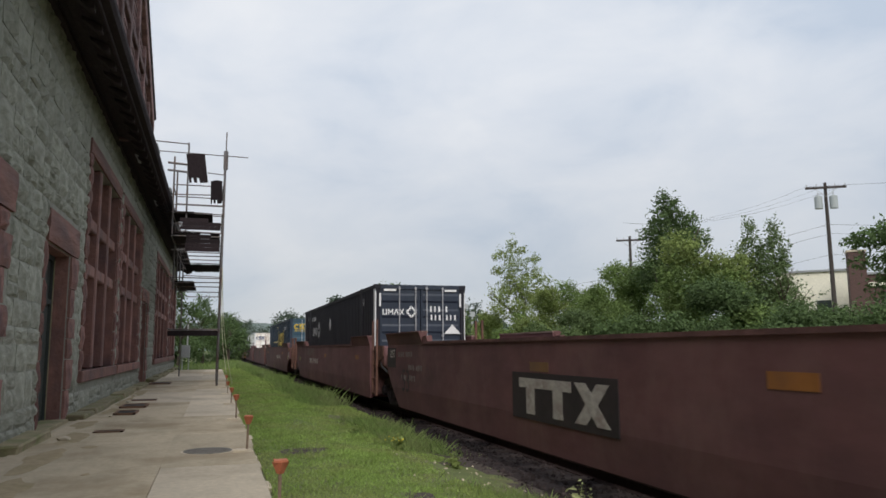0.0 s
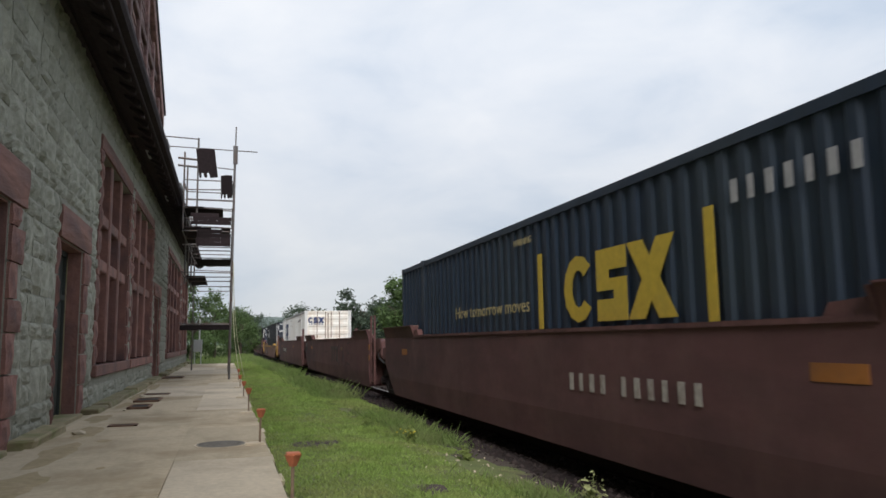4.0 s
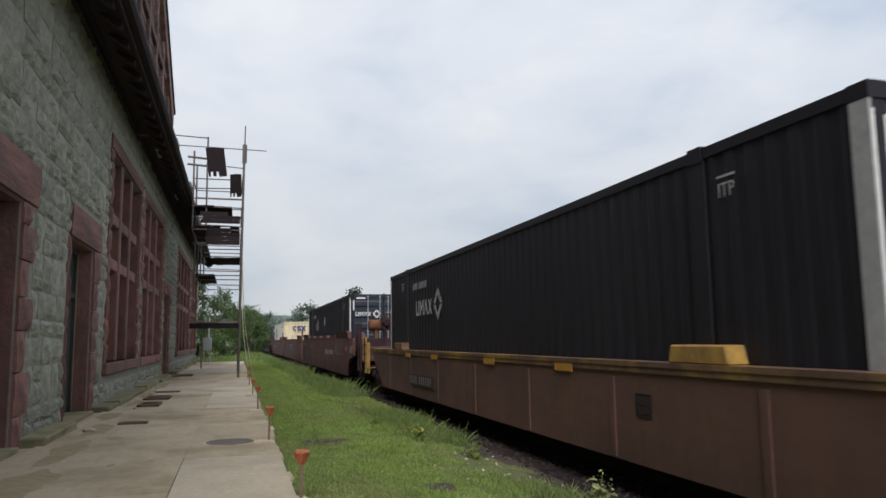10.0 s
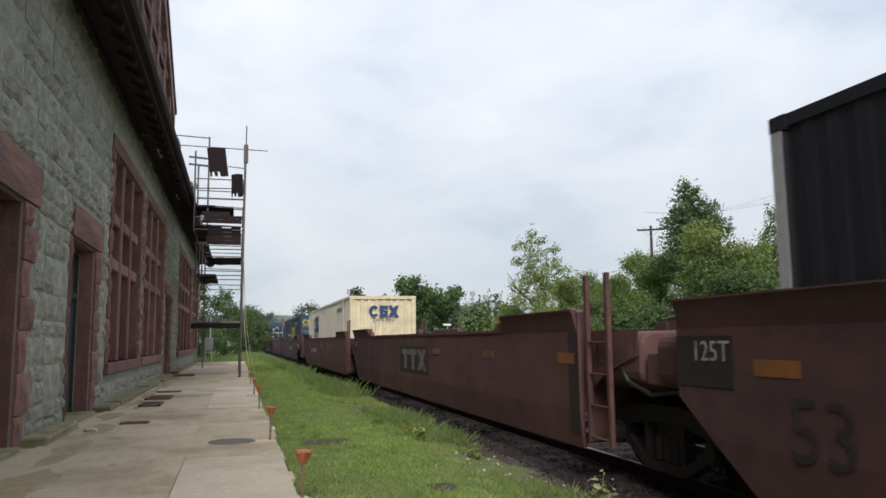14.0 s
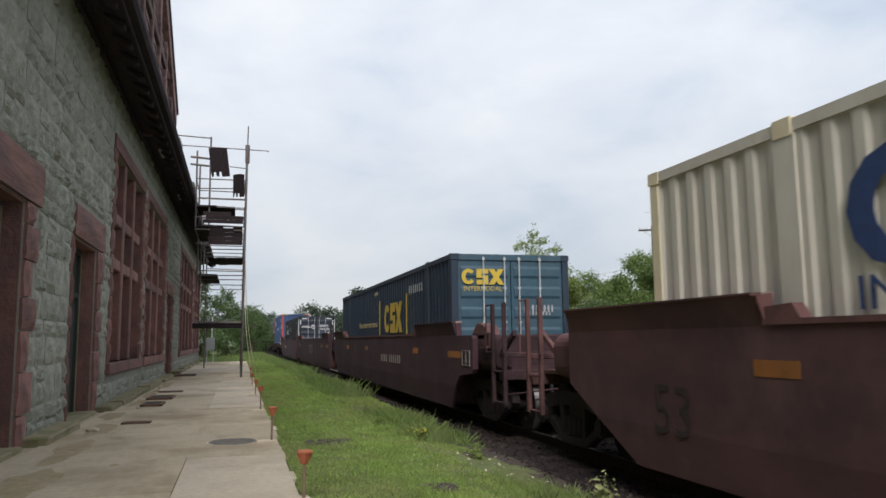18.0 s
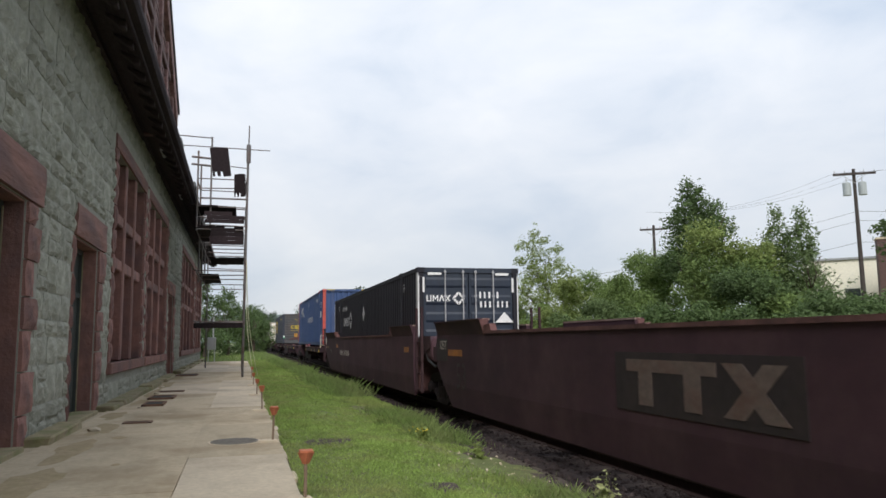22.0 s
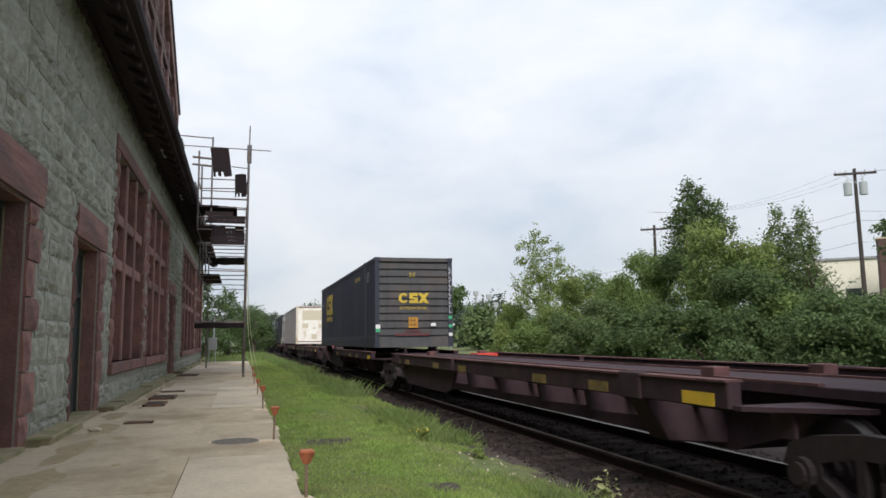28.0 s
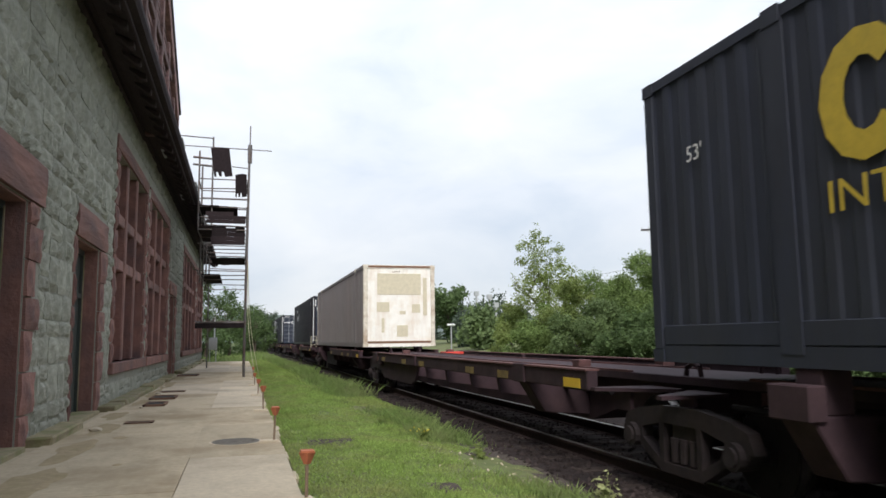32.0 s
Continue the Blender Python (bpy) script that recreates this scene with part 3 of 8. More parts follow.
def build_track():
    bm = bmesh.new()
    prism(bm, [(TRACK_X - 2.1, -0.3), (TRACK_X + 5.2, -0.3), (TRACK_X + 4.2, -0.17), (TRACK_X - 1.7, -0.17)], "y", -120, 420)
    tagged(part("ballast_bed", bm, "ballast"), "dark oily ballast bed under the railway track", "ballast", kind="structure")
    rnd = random.Random(5)
    verts, faces = [], []
    for k in range(9000):
        y = 3 + 45 * rnd.random() ** 1.6
        x = TRACK_X + rnd.choice((-1, -1, -1, 1)) * (rnd.uniform(0.75, 2.3)) if rnd.random() < 0.7 else TRACK_X + rnd.uniform(-0.7, 0.7)
        d = abs(x - TRACK_X)
        z = -0.165 - (max(0, (d - 1.75)) * 0.13 / 0.75 if x > TRACK_X else 0)
        r = rnd.uniform(0.018, 0.05)
        n = len(verts)
        pts = [(r, 0, 0), (-r * 0.6, r * 0.8, 0), (-r * 0.6, -r * 0.9, 0), (0, 0, r * 0.8), (r * 0.2, 0, -r)]
        a = rnd.uniform(0, 6.28)
        verts += [(x + p * math.cos(a) - q * math.sin(a), y + p * math.sin(a) + q * math.cos(a), z + h * rnd.uniform(0.7, 1.2)) for p, q, h in pts]
        faces += [(n + i, n + j, n + k2) for i, j, k2 in ((0, 1, 3), (1, 2, 3), (2, 0, 3), (1, 0, 4), (2, 1, 4), (0, 2, 4))]
    me = bpy.data.meshes.new("ballast_stones")
    me.from_pydata(verts, [], faces)
    me.materials.append(M["ballast"])
    tagged(new("ballast_stones", me), "loose broken grey-brown ballast stones along the track", "ballast", kind="stuff")
    for side in (-1, 1):
        bm = bmesh.new()
        c = TRACK_X + side * (GAUGE / 2 + 0.037)
        prism(bm, [(c - 0.07, -0.172), (c + 0.07, -0.172), (c + 0.07, -0.155), (c + 0.012, -0.14), (c + 0.012, -0.045), (c + 0.037, -0.035), (c + 0.037, -0.004), (c - 0.037, -0.004), (c - 0.037, -0.035), (c - 0.012, -0.045), (c - 0.012, -0.14), (c - 0.07, -0.155)], "y", -120, 420)
        r = part("rail", bm, "rail_rust")
        tagged(r, "rusty steel rail with a polished running face", "rail", "rails of the track", "structure")
        slab("running_face", (c - 0.03, c + 0.03, -120, 420, -0.004, 0.0), "rail_top", r, "worn bright steel")
    bm = bmesh.new()
    box(bm, -1.3, 1.3, -0.115, 0.115, -0.34, -0.158)
    me = mesh_of(bm, "sleeper", 0.012)
    me.materials.append(M["sleeper_wood"])
    bed = thing("sleepers", pose(TRACK_X, 0, 0), "weathered dark timber sleepers half sunk in ballast", "sleeper", kind="structure")
    for k in range(150):
        ob = new("sleeper", me)
        ob.parent = bed
        ob.matrix_basis = pose(rnd.uniform(-0.03, 0.03), -4 + k * 0.53, rnd.uniform(-0.012, 0.004), 0, 0, rnd.uniform(-1, 1))


build_track()


def build_platform():
    plat = thing("platform", pose(0, 0, PLAT_Z), "stained old concrete station platform of large slabs", "platform", kind="structure")
    slab("base", (WALL_X - 0.2, PLAT_EDGE - 0.02, -8, 54.6, -0.3, -0.02), "concrete", plat)
    rnd = random.Random(11)
    # slabs: two columns, joints across
    cols = [(-2.62, -0.581), (-0.581, PLAT_EDGE)]
    joints = ([-8, -3, 1.5, 5.2, 7.6, 12.3, 16.9, 21.5, 26.2, 31.0, 36, 41, 46, 50.5, 54.6], [-8, -3.2, 0.4, 3.6, 6.55, 9.62, 13.2, 16.7, 20.1, 24, 28, 32.6, 37, 42, 46, 50, 54.6])
    for (x0, x1), js in zip(cols, joints):
        for a, b in zip(js, js[1:]):
            bm = bmesh.new()
            g = 0.006 if b < 10 else 0.002
            box(bm, x0 + (0.005 if b < 10 and x0 > -1 else 0.001), x1, a + g, b - g, -0.06, rnd.uniform(-0.002, 0.002) if b < 10 else rnd.uniform(-0.001, 0.001))
            light = (x0 > -1 and a in (16.7, 6.55, 24)) or rnd.random() < 0.12
            part("slab", bm, "concrete_light" if light else "concrete", plat, bevel=0.008 if b < 10 else 0.002)
    # crumbled edge pieces
    for k in range(36):
        y = 5 + k * 1.05 + rnd.uniform(-0.3, 0.3)
        bm = bmesh.new()
        box(bm, PLAT_EDGE, PLAT_EDGE + rnd.uniform(0.02, 0.07), y, y + rnd.uniform(0.2, 0.7), -0.2, -rnd.uniform(0.004, 0.03))
        part("edge_fragment", bm, "concrete_light", plat, bevel=0.008)


build_platform()


def dirt_drift(x, y, a, b, seed):
    """A thin drift of washed-in earth on the slabs."""
    rnd = random.Random(seed)
    bm = bmesh.new()
    n = 22
    rim = [(1 + 0.55 * noise.noise((math.cos(k * math.tau / n) * 1.7, math.sin(k * math.tau / n) * 1.7, seed * 3.1)) + rnd.uniform(-0.07, 0.07)) for k in range(n)]
    low = [bm.verts.new((x + a * r * math.cos(k * math.tau / n), y + b * r * math.sin(k * math.tau / n), PLAT_Z + 0.003)) for k, r in enumerate(rim)]
    top = [bm.verts.new((x + 0.8 * a * r * math.cos(k * math.tau / n), y + 0.8 * b * r * math.sin(k * math.tau / n), PLAT_Z + 0.008)) for k, r in enumerate(rim)]
    bm.faces.new(top)
    for k in range(n):
        bm.faces.new((low[k], low[(k + 1) % n], top[(k + 1) % n], top[k]))
    tagged(part("dirt_drift", bm, "platform_dirt"), "thin drift of brown earth and moss on the platform", "dirt", "drifts along the wall", "structure")


for dk, (dx, dy, da, db) in enumerate(((-2.05, 8.4, 0.28, 0.9), (-2.1, 10.9, 0.22, 1.0), (-2.15, 13.3, 0.2, 0.9), (-2.3, 15.6, 0.2, 0.8), (-2.25, 18.9, 0.14, 0.9), (-2.3, 22.0, 0.16, 1.4), (-2.3, 26.0, 0.18, 1.6), (-1.7, 12.0, 0.1, 0.16), (-1.35, 9.4, 0.05, 0.08), (-2.3, 30.5, 0.2, 1.6))):
    dirt_drift(dx, dy, da, db, dk + 1)
for dk, (dx, dy, dw) in enumerate(((-2.2, 13.0, 0.09), (-2.15, 21.6, 0.08), (-2.28, 24.5, 0.07), (-2.05, 17.2, 0.05))):
    rubble = bmesh.new()
    bmesh.ops.create_icosphere(rubble, subdivisions=1, radius=dw)
    for v in rubble.verts:
        v.co = Vector((v.co.x * 1.3, v.co.y, v.co.z * 0.5)) * (1 + 0.3 * noise.noise(v.co * 14 + Vector((dk, 0, 0))))
    chip = part("stone_chip", rubble, "concrete_light")
    chip.matrix_basis = pose(dx, dy, PLAT_Z + dw * 0.35, 0, 0, dk * 40)
    tagged(chip, "pale broken stone chip lying beside the wall", "stone", "chips along the wall")


def build_manhole():
    man = thing("manhole_cover", pose(-0.045, 10.93, PLAT_Z + 0.004), "round worn grey-brown iron manhole cover set in the concrete platform", "manhole cover")
    bm = bmesh.new()
    bmesh.ops.create_cone(bm, cap_ends=True, segments=32, radius1=0.36, radius2=0.36, depth=0.012)
    part("rim", bm, "concrete_light", man)
    bm = bmesh.new()
    bmesh.ops.create_cone(bm, cap_ends=True, segments=32, radius1=0.33, radius2=0.325, depth=0.024)
    part("lid", bm, "manhole_iron", man)
    bm = bmesh.new()
    for i in range(-4, 5):
        w = math.sqrt(0.3 ** 2 - (i * 0.06) ** 2)
        box(bm, -w, w, i * 0.06 - 0.012, i * 0.06 + 0.012, 0.012, 0.017)
    part("tread_bar", bm, "manhole_iron", man)


build_manhole()


def cellar_grate(x0, x1, y0, y1, hinge):
    g = thing("cellar_grate", pose((x0 + x1) / 2, (y0 + y1) / 2, PLAT_Z + 0.003), "rusty flat iron cellar grate in the platform beside the wall", "grate", "grates along the wall")
    w, l = (x1 - x0) / 2, (y1 - y0) / 2
    bm = bmesh.new()
    for a in ((-w, w, -l, -l + 0.05), (-w, w, l - 0.05, l), (-w, -w + 0.05, -l, l), (w - 0.05, w, -l, l)):
        box(bm, *a, 0.0, 0.045 if hinge else 0.02)
    part("frame", bm, "rust_hardware", g)
    slab("plate", (-w + 0.05, w - 0.05, -l + 0.05, l - 0.05, -0.002, 0.03 if hinge else 0.012), "cast_iron", g)


for gx0, gx1, gy0, gy1, gh in ((-1.93, -1.46, 13.95, 14.25, False), (-2.05, -1.6, 17.5, 18.4, True), (-2.15, -1.55, 19.5, 20.5, True), (-2.2, -1.5, 22.2, 22.7, False), (-2.5, -1.7, 32.3, 33.6, True)):
    cellar_grate(gx0, gx1, gy0, gy1, gh)

# ---- the station: granite walls, sandstone dressings, timber eaves ----
WALL_TOP, WALL_T = 7.15, 0.62
# openings in the wall: y0, y1, z0, z1
DOORS = [(8.7, 11.1, 0.1, 3.46), (14.2, 16.42, 0.1, 3.4), (32.0, 34.2, 0.1, 3.45)]
WINDOWS = [(18.35, 23.5, 1.05, 6.0), (24.6, 30.6, 1.05, 6.0), (38.8, 48.6, 1.05, 6.0), (50.0, 57.0, 1.05, 6.0)]

station = thing("station_building", pose(WALL_X, 0, PLAT_Z), "old granite railway station with red sandstone trim and boarded windows", "station", kind="structure")


def wall_solid():
    """The wall's core with its openings cut through."""
    holes = sorted([(a, b, c - PLAT_Z, d - PLAT_Z) for a, b, c, d in DOORS + WINDOWS])
    bm = bmesh.new()
    y = -9.0
    for a, b, c, d in holes:
        box(bm, -WALL_T, -0.02, y, a, -0.3, WALL_TOP)
        if c > 0.05:
            box(bm, -WALL_T, -0.02, a, b, -0.3, c)
        box(bm, -WALL_T, -0.02, a, b, d, WALL_TOP)
        y = b
    box(bm, -WALL_T, -0.02, y, WALL_END, -0.3, WALL_TOP)
    box(bm, -WALL_T, -0.02, -9.0, WALL_END, WALL_TOP, WALL_TOP + 0.24)
    part("wall_core", bm, "granite_backing", station)
    bm = bmesh.new()
    box(bm, -9.0, -8.6, -9, WALL_END, -0.3, WALL_TOP)
    box(bm, -9.0, 0, -9.4, -9, -0.3, WALL_TOP)
    box(bm, -9.0, 0, WALL_END, WALL_END + 0.4, -0.3, WALL_TOP)
    part("rear_wall", bm, "granite_backing", station)


wall_solid()

# dressings take these areas, so no granite is laid there: y0, y1, z0, z1 above the platform
DRESSED = []


def stone_mesh(seed, rough, n=4, ragged=0.055):
    """A quarry-faced stone one metre square with a broken outline, its face towards +x."""
    rnd = random.Random(seed)
    bm = bmesh.new()
    lift = noise.noise((seed * 3.7, 1.0, 2.0)) * 0.4 + 0.7
    back, face = [], []
    for i in range(n + 1):
        low, row = [], []
        for j in range(n + 1):
            rim, corner = i in (0, n) or j in (0, n), i in (0, n) and j in (0, n)
            y, z = (j / n - 0.5), (i / n - 0.5)
            k = 1 - (rnd.uniform(0.01, ragged * (2.0 if corner else 1.0)) if rim else 0)
            dome = 1 - 2.2 * max(abs(y), abs(z)) ** 2
            x = rnd.uniform(-0.012, 0.004) if rim else (dome * 0.6 + rnd.uniform(0.0, 0.8)) * rough * lift
            low.append(bm.verts.new((-0.06, y * k, z * k)))
            row.append(bm.verts.new((x, y * k + (0 if rim else rnd.uniform(-0.07, 0.07)), z * k + (0 if rim else rnd.uniform(-0.07, 0.07)))))
        back.append(low)
        face.append(row)
    for i in range(n):
        for j in range(n):
            bm.faces.new((face[i][j], face[i][j + 1], face[i + 1][j + 1], face[i + 1][j]))
    for k in range(n):
        bm.faces.new((back[0][k], back[0][k + 1], face[0][k + 1], face[0][k]))
        bm.faces.new((face[n][k], face[n][k + 1], back[n][k + 1], back[n][k]))
        bm.faces.new((back[k + 1][0], back[k][0], face[k][0], face[k + 1][0]))
        bm.faces.new((face[k + 1][n], face[k][n], back[k][n], back[k + 1][n]))
    return bm


STONES = []
for sd in range(14):
    sme = mesh_of(stone_mesh(sd, 0.06), "granite_stone")
    sme.materials.append(M["granite"])
    STONES.append(sme)
REDS = []
for sd in range(7):
    sme = mesh_of(stone_mesh(50 + sd, 0.035, 4, 0.02), "sandstone_block")
    sme.materials.append(M["sandstone"])
    REDS.append(sme)


def red_block(name, y0, y1, z0, z1, proud, seed, parent=station):
    """A sandstone block laid in the wall; the area is kept free of granite."""
    ob = new(name, REDS[seed % len(REDS)])
    ob.parent = parent
    ob.matrix_basis = Matrix.Translation((proud, (y0 + y1) / 2, (z0 + z1) / 2)) @ Matrix.Diagonal((1.6, y1 - y0 - 0.012, z1 - z0 - 0.012, 1))
    DRESSED.append((y0, y1, z0, z1))
    return ob


def door(index, y0, y1, z1, lintel_top, lintel_l, lintel_r, leafs):
    z1, lintel_top = z1 - PLAT_Z, lintel_top - PLAT_Z
    d = thing("door_%d" % index, pose(WALL_X, 0, PLAT_Z), "tall dark-green painted timber door in a red sandstone surround", "door", "doors of the station", "structure")
    rnd = random.Random(index)
    red_block("lintel", lintel_l, lintel_r, z1, lintel_top, 0.045, index, d)
    z, k = 0.0, 0
    while z < z1 - 0.05:
        h = min(rnd.uniform(0.4, 0.62), z1 - z)
        if z1 - z - h < 0.2:
            h = z1 - z
        wide = k % 2
        red_block("jamb_stone", y1, y1 + (0.7 if wide else 0.4), z, z + h, 0.03, k + index, d)
        red_block("jamb_stone", y0 - (0.2 if wide else 0.1), y0, z, z + h, 0.0, k + 3, d)
        z, k = z + h, k + 1
    # reveals
    bm = bmesh.new()
    box(bm, -WALL_T + 0.02, -0.04, y1 - 0.03, y1 + 0.002, 0, z1)
    box(bm, -WALL_T + 0.02, -0.04, y0 - 0.002, y0 + 0.03, 0, z1)
    box(bm, -WALL_T + 0.02, -0.04, y0 + 0.03, y1 - 0.03, z1 - 0.03, z1 + 0.002)
    part("reveal", bm, "sandstone", d)
    x = -0.34
    bm = bmesh.new()
    for a in (y0 + 0.03, y1 - 0.11):
        box(bm, x - 0.06, x + 0.05, a, a + 0.08, 0, z1 - 0.03)
    box(bm, x - 0.06, x + 0.05, y0 + 0.11, y1 - 0.11, z1 - 0.13, z1 - 0.03)
    box(bm, x - 0.06, x + 0.05, y0 + 0.11, y1 - 0.11, 2.3, 2.4)
    part("door_frame", bm, "door_paint", d)
    w = (y1 - y0 - 0.24) / leafs
    for i in range(leafs):
        a = y0 + 0.12 + i * w
        leaf = slab("door_leaf", (x - 0.05, x - 0.005, a + 0.005, a + w - 0.005, 0.02, 2.3), "door_paint", d)
        bm = bmesh.new()
        for p, q in ((0.12, 0.95), (1.05, 2.15)):
            for c0, c1 in ((a + 0.1, a + w / 2 - 0.04), (a + w / 2 + 0.04, a + w - 0.1)):
                box(bm, x - 0.004, x + 0.014, c0, c1, p, q)
        part("door_panel", bm, "door_paint", leaf)
        bm = bmesh.new()
        rod(bm, (x, a + (w - 0.07 if i == 0 else 0.07), 1.0), (x + 0.06, a + (w - 0.07 if i == 0 else 0.07), 1.0), 0.02, 8)
        part("door_knob", bm, "rust_hardware", leaf)
    slab("transom_panel", (x - 0.05, x - 0.01, y0 + 0.11, y1 - 0.11, 2.4, z1 - 0.13), "door_paint", d)
    slab("edge_trim", (x + 0.05, x + 0.065, y1 - 0.1, y1 - 0.06, 0.05, z1 - 0.1), "mossy_stone", d)
    slab("threshold", (-0.5, 0.12, y0, y1, -0.05, 0.05), "mossy_stone", d, bevel=0.01)


door(1, 8.7, 11.1, 3.46, 4.07, 8.3, 11.86, 2)
door(2, 14.2, 16.42, 3.4, 4.0, 14.08, 17.12, 2)
door(3, 32.0, 34.2, 3.45, 4.0, 31.6, 34.8, 1)


def window(index, y0, y1, z0, z1, lights):
    z0, z1 = z0 - PLAT_Z, z1 - PLAT_Z
    w = thing("window_%d" % index, pose(WALL_X, 0, PLAT_Z), "tall mullioned station window closed with red-painted boards", "window", "windows of the station", "structure")
    rnd = random.Random(20 + index)
    red_block("lintel", y0 - 0.4, y1 + 0.4, z1, z1 + 0.36, 0.03, index, w)
    sill = slab("window_sill", (-WALL_T, 0.1, y0 - 0.4, y1 + 0.4, z0 - 0.26, z0), "sandstone", w, bevel=0.02)
    DRESSED.append((y0 - 0.4, y1 + 0.4, z0 - 0.26, z0))
    z, k = z0, 0
    while z < z1 - 0.05:
        h = min(rnd.uniform(0.42, 0.6), z1 - z)
        if z1 - z - h < 0.2:
            h = z1 - z
        for a, b in ((y0 - (0.42 if k % 2 else 0.3), y0), (y1, y1 + (0.42 if k % 2 else 0.3))):
            red_block("jamb_stone", a, b, z, z + h, 0.02, k + index, w)
        z, k = z + h, k + 1
    bm = bmesh.new()
    box(bm, -WALL_T + 0.02, -0.02, y0 - 0.002, y0 + 0.03, z0, z1)
    box(bm, -WALL_T + 0.02, -0.02, y1 - 0.03, y1 + 0.002, z0, z1)
    part("reveal", bm, "sandstone", w)
    step = (y1 - y0) / lights
    rows = [z0, 2.35 + z0, 3.45 + z0, z1]
    for i in range(1, lights):
        y = y0 + i * step
        slab("mullion", (-0.36, -0.03, y - 0.15, y + 0.15, z0, z1), "sandstone", w, bevel=0.03)
    for zt in rows[1:-1]:
        for i in range(lights):
            slab("transom", (-0.34, -0.06, y0 + i * step + 0.15, y0 + (i + 1) * step - 0.15, zt - 0.14, zt + 0.14), "sandstone", w, bevel=0.025)
    for i in range(lights):
        for a, b in zip(rows, rows[1:]):
            c0, c1 = y0 + i * step + 0.12, y0 + (i + 1) * step - 0.12
            n = 4
            bw = (c1 - c0) / n
            for j in range(n):
                slab("board", (-0.4 + rnd.uniform(0, 0.01), -0.36, c0 + j * bw + 0.004, c0 + (j + 1) * bw - 0.004, a + 0.05, b - 0.05), "red_board", w)


for wi, (wy0, wy1, wz0, wz1) in enumerate(WINDOWS):
    window(wi + 1, wy0, wy1, wz0, wz1, (3, 3, 4, 3)[wi])


def build_plinth():
    """Mossy kerb stones at the wall's foot."""
    k = thing("wall_kerb", pose(WALL_X, 0, PLAT_Z), "mossy uneven kerb stones along the foot of the wall", "kerb", kind="structure")
    rnd = random.Random(3)
    y = 2.0
    while y < WALL_END:
        l = rnd.uniform(1.0, 2.2)
        if not any(a - 0.2 < y + l / 2 < b + 0.2 for a, b, *_ in DOORS):
            bm = bmesh.new()
            w = rnd.uniform(0.28, 0.42)
            box(bm, -0.02, w, y, y + l - 0.05, -0.05, rnd.uniform(0.1, 0.17))
            for v in bm.verts:
                v.co += Vector((rnd.uniform(-0.03, 0.03), rnd.uniform(-0.03, 0.03), rnd.uniform(-0.03, 0.01)))
            part("kerb_stone", bm, "mossy_stone", k, bevel=0.025)
        y += l


build_plinth()


def build_eaves():
    roof = thing("station_roof", pose(WALL_X, 0, PLAT_Z), "dark timber eaves with brackets under a slate roof", "roof", kind="structure")
    z = WALL_TOP - 0.08
    out, rise = 0.8, 0.3

    def under(x):
        return z + rise * (1 - x / out)

    bm = bmesh.new()
    for k in range(7):
        a, b = k * out / 7 + 0.003, (k + 1) * out / 7 - 0.003
        lip = 0.006 * (k % 3)
        prism(bm, [(a, under(a) + lip), (b, under(b) + lip), (b, under(b) + 0.05), (a, under(a) + 0.05)], "y", -9.5, WALL_END + 0.6)
    part("soffit", bm, "eave_wood", roof)
    slab("fascia", (out, out + 0.07, -9.5, WALL_END + 0.6, z - 0.04, z + 0.26), "gutter_paint", roof, bevel=0.01)
    slab("bed_mould", (-0.02, 0.1, -9.5, WALL_END + 0.4, z + rise - 0.16, z + rise - 0.04), "eave_wood", roof, bevel=0.02)
    bm = bmesh.new()
    prism(bm, [(out + 0.07, z + 0.04), (out + 0.2, z + 0.06), (out + 0.25, z + 0.14), (out + 0.25, z + 0.25), (out + 0.22, z + 0.25), (out + 0.2, z + 0.13), (out + 0.07, z + 0.09)], "y", -9.5, WALL_END + 0.6)
    part("gutter", bm, "gutter_paint", roof)
    bm = bmesh.new()
    prism(bm, [(0.42, under(0.42) - 0.002), (0.44, under(0.44) - 0.05), (out - 0.24, under(out - 0.24) - 0.09), (out - 0.1, under(out - 0.1) - 0.15), (out - 0.02, under(out - 0.02) - 0.12), (out - 0.02, under(out - 0.02) - 0.002)], "y", -0.1, 0.1)
    rafter = mesh_of(bm, "rafter_tail", 0.008)
    rafter.materials.append(M["eave_wood"])
    for k in range(64):
        ob = new("rafter_tail", rafter)
        ob.parent = roof
        ob.matrix_basis = pose(0, 1.0 + k * 0.9, 0)
    bm = bmesh.new()
    prism(bm, [(out + 0.1, z + 0.3), (-4.2, z + 4.4), (-9.6, z + 0.3), (-9.6, z + 0.2), (-4.2, z + 4.28), (out + 0.1, z + 0.2)], "y", -9.5, WALL_END + 0.6)
    part("roof_slope", bm, "slate", roof)
    bm = bmesh.new()
    for yy in (-9.4, WALL_END + 0.2):
        prism(bm, [(0.0, z + 0.2), (-4.2, z + 4.2), (-8.9, z + 0.2)], "y", yy, yy + 0.2)
    part("gable_wall", bm, "granite_backing", roof)
    slab("ceiling", (-8.8, -0.3, -9, WALL_END, z - 0.4, z - 0.3), "eave_wood", roof)


build_eaves()


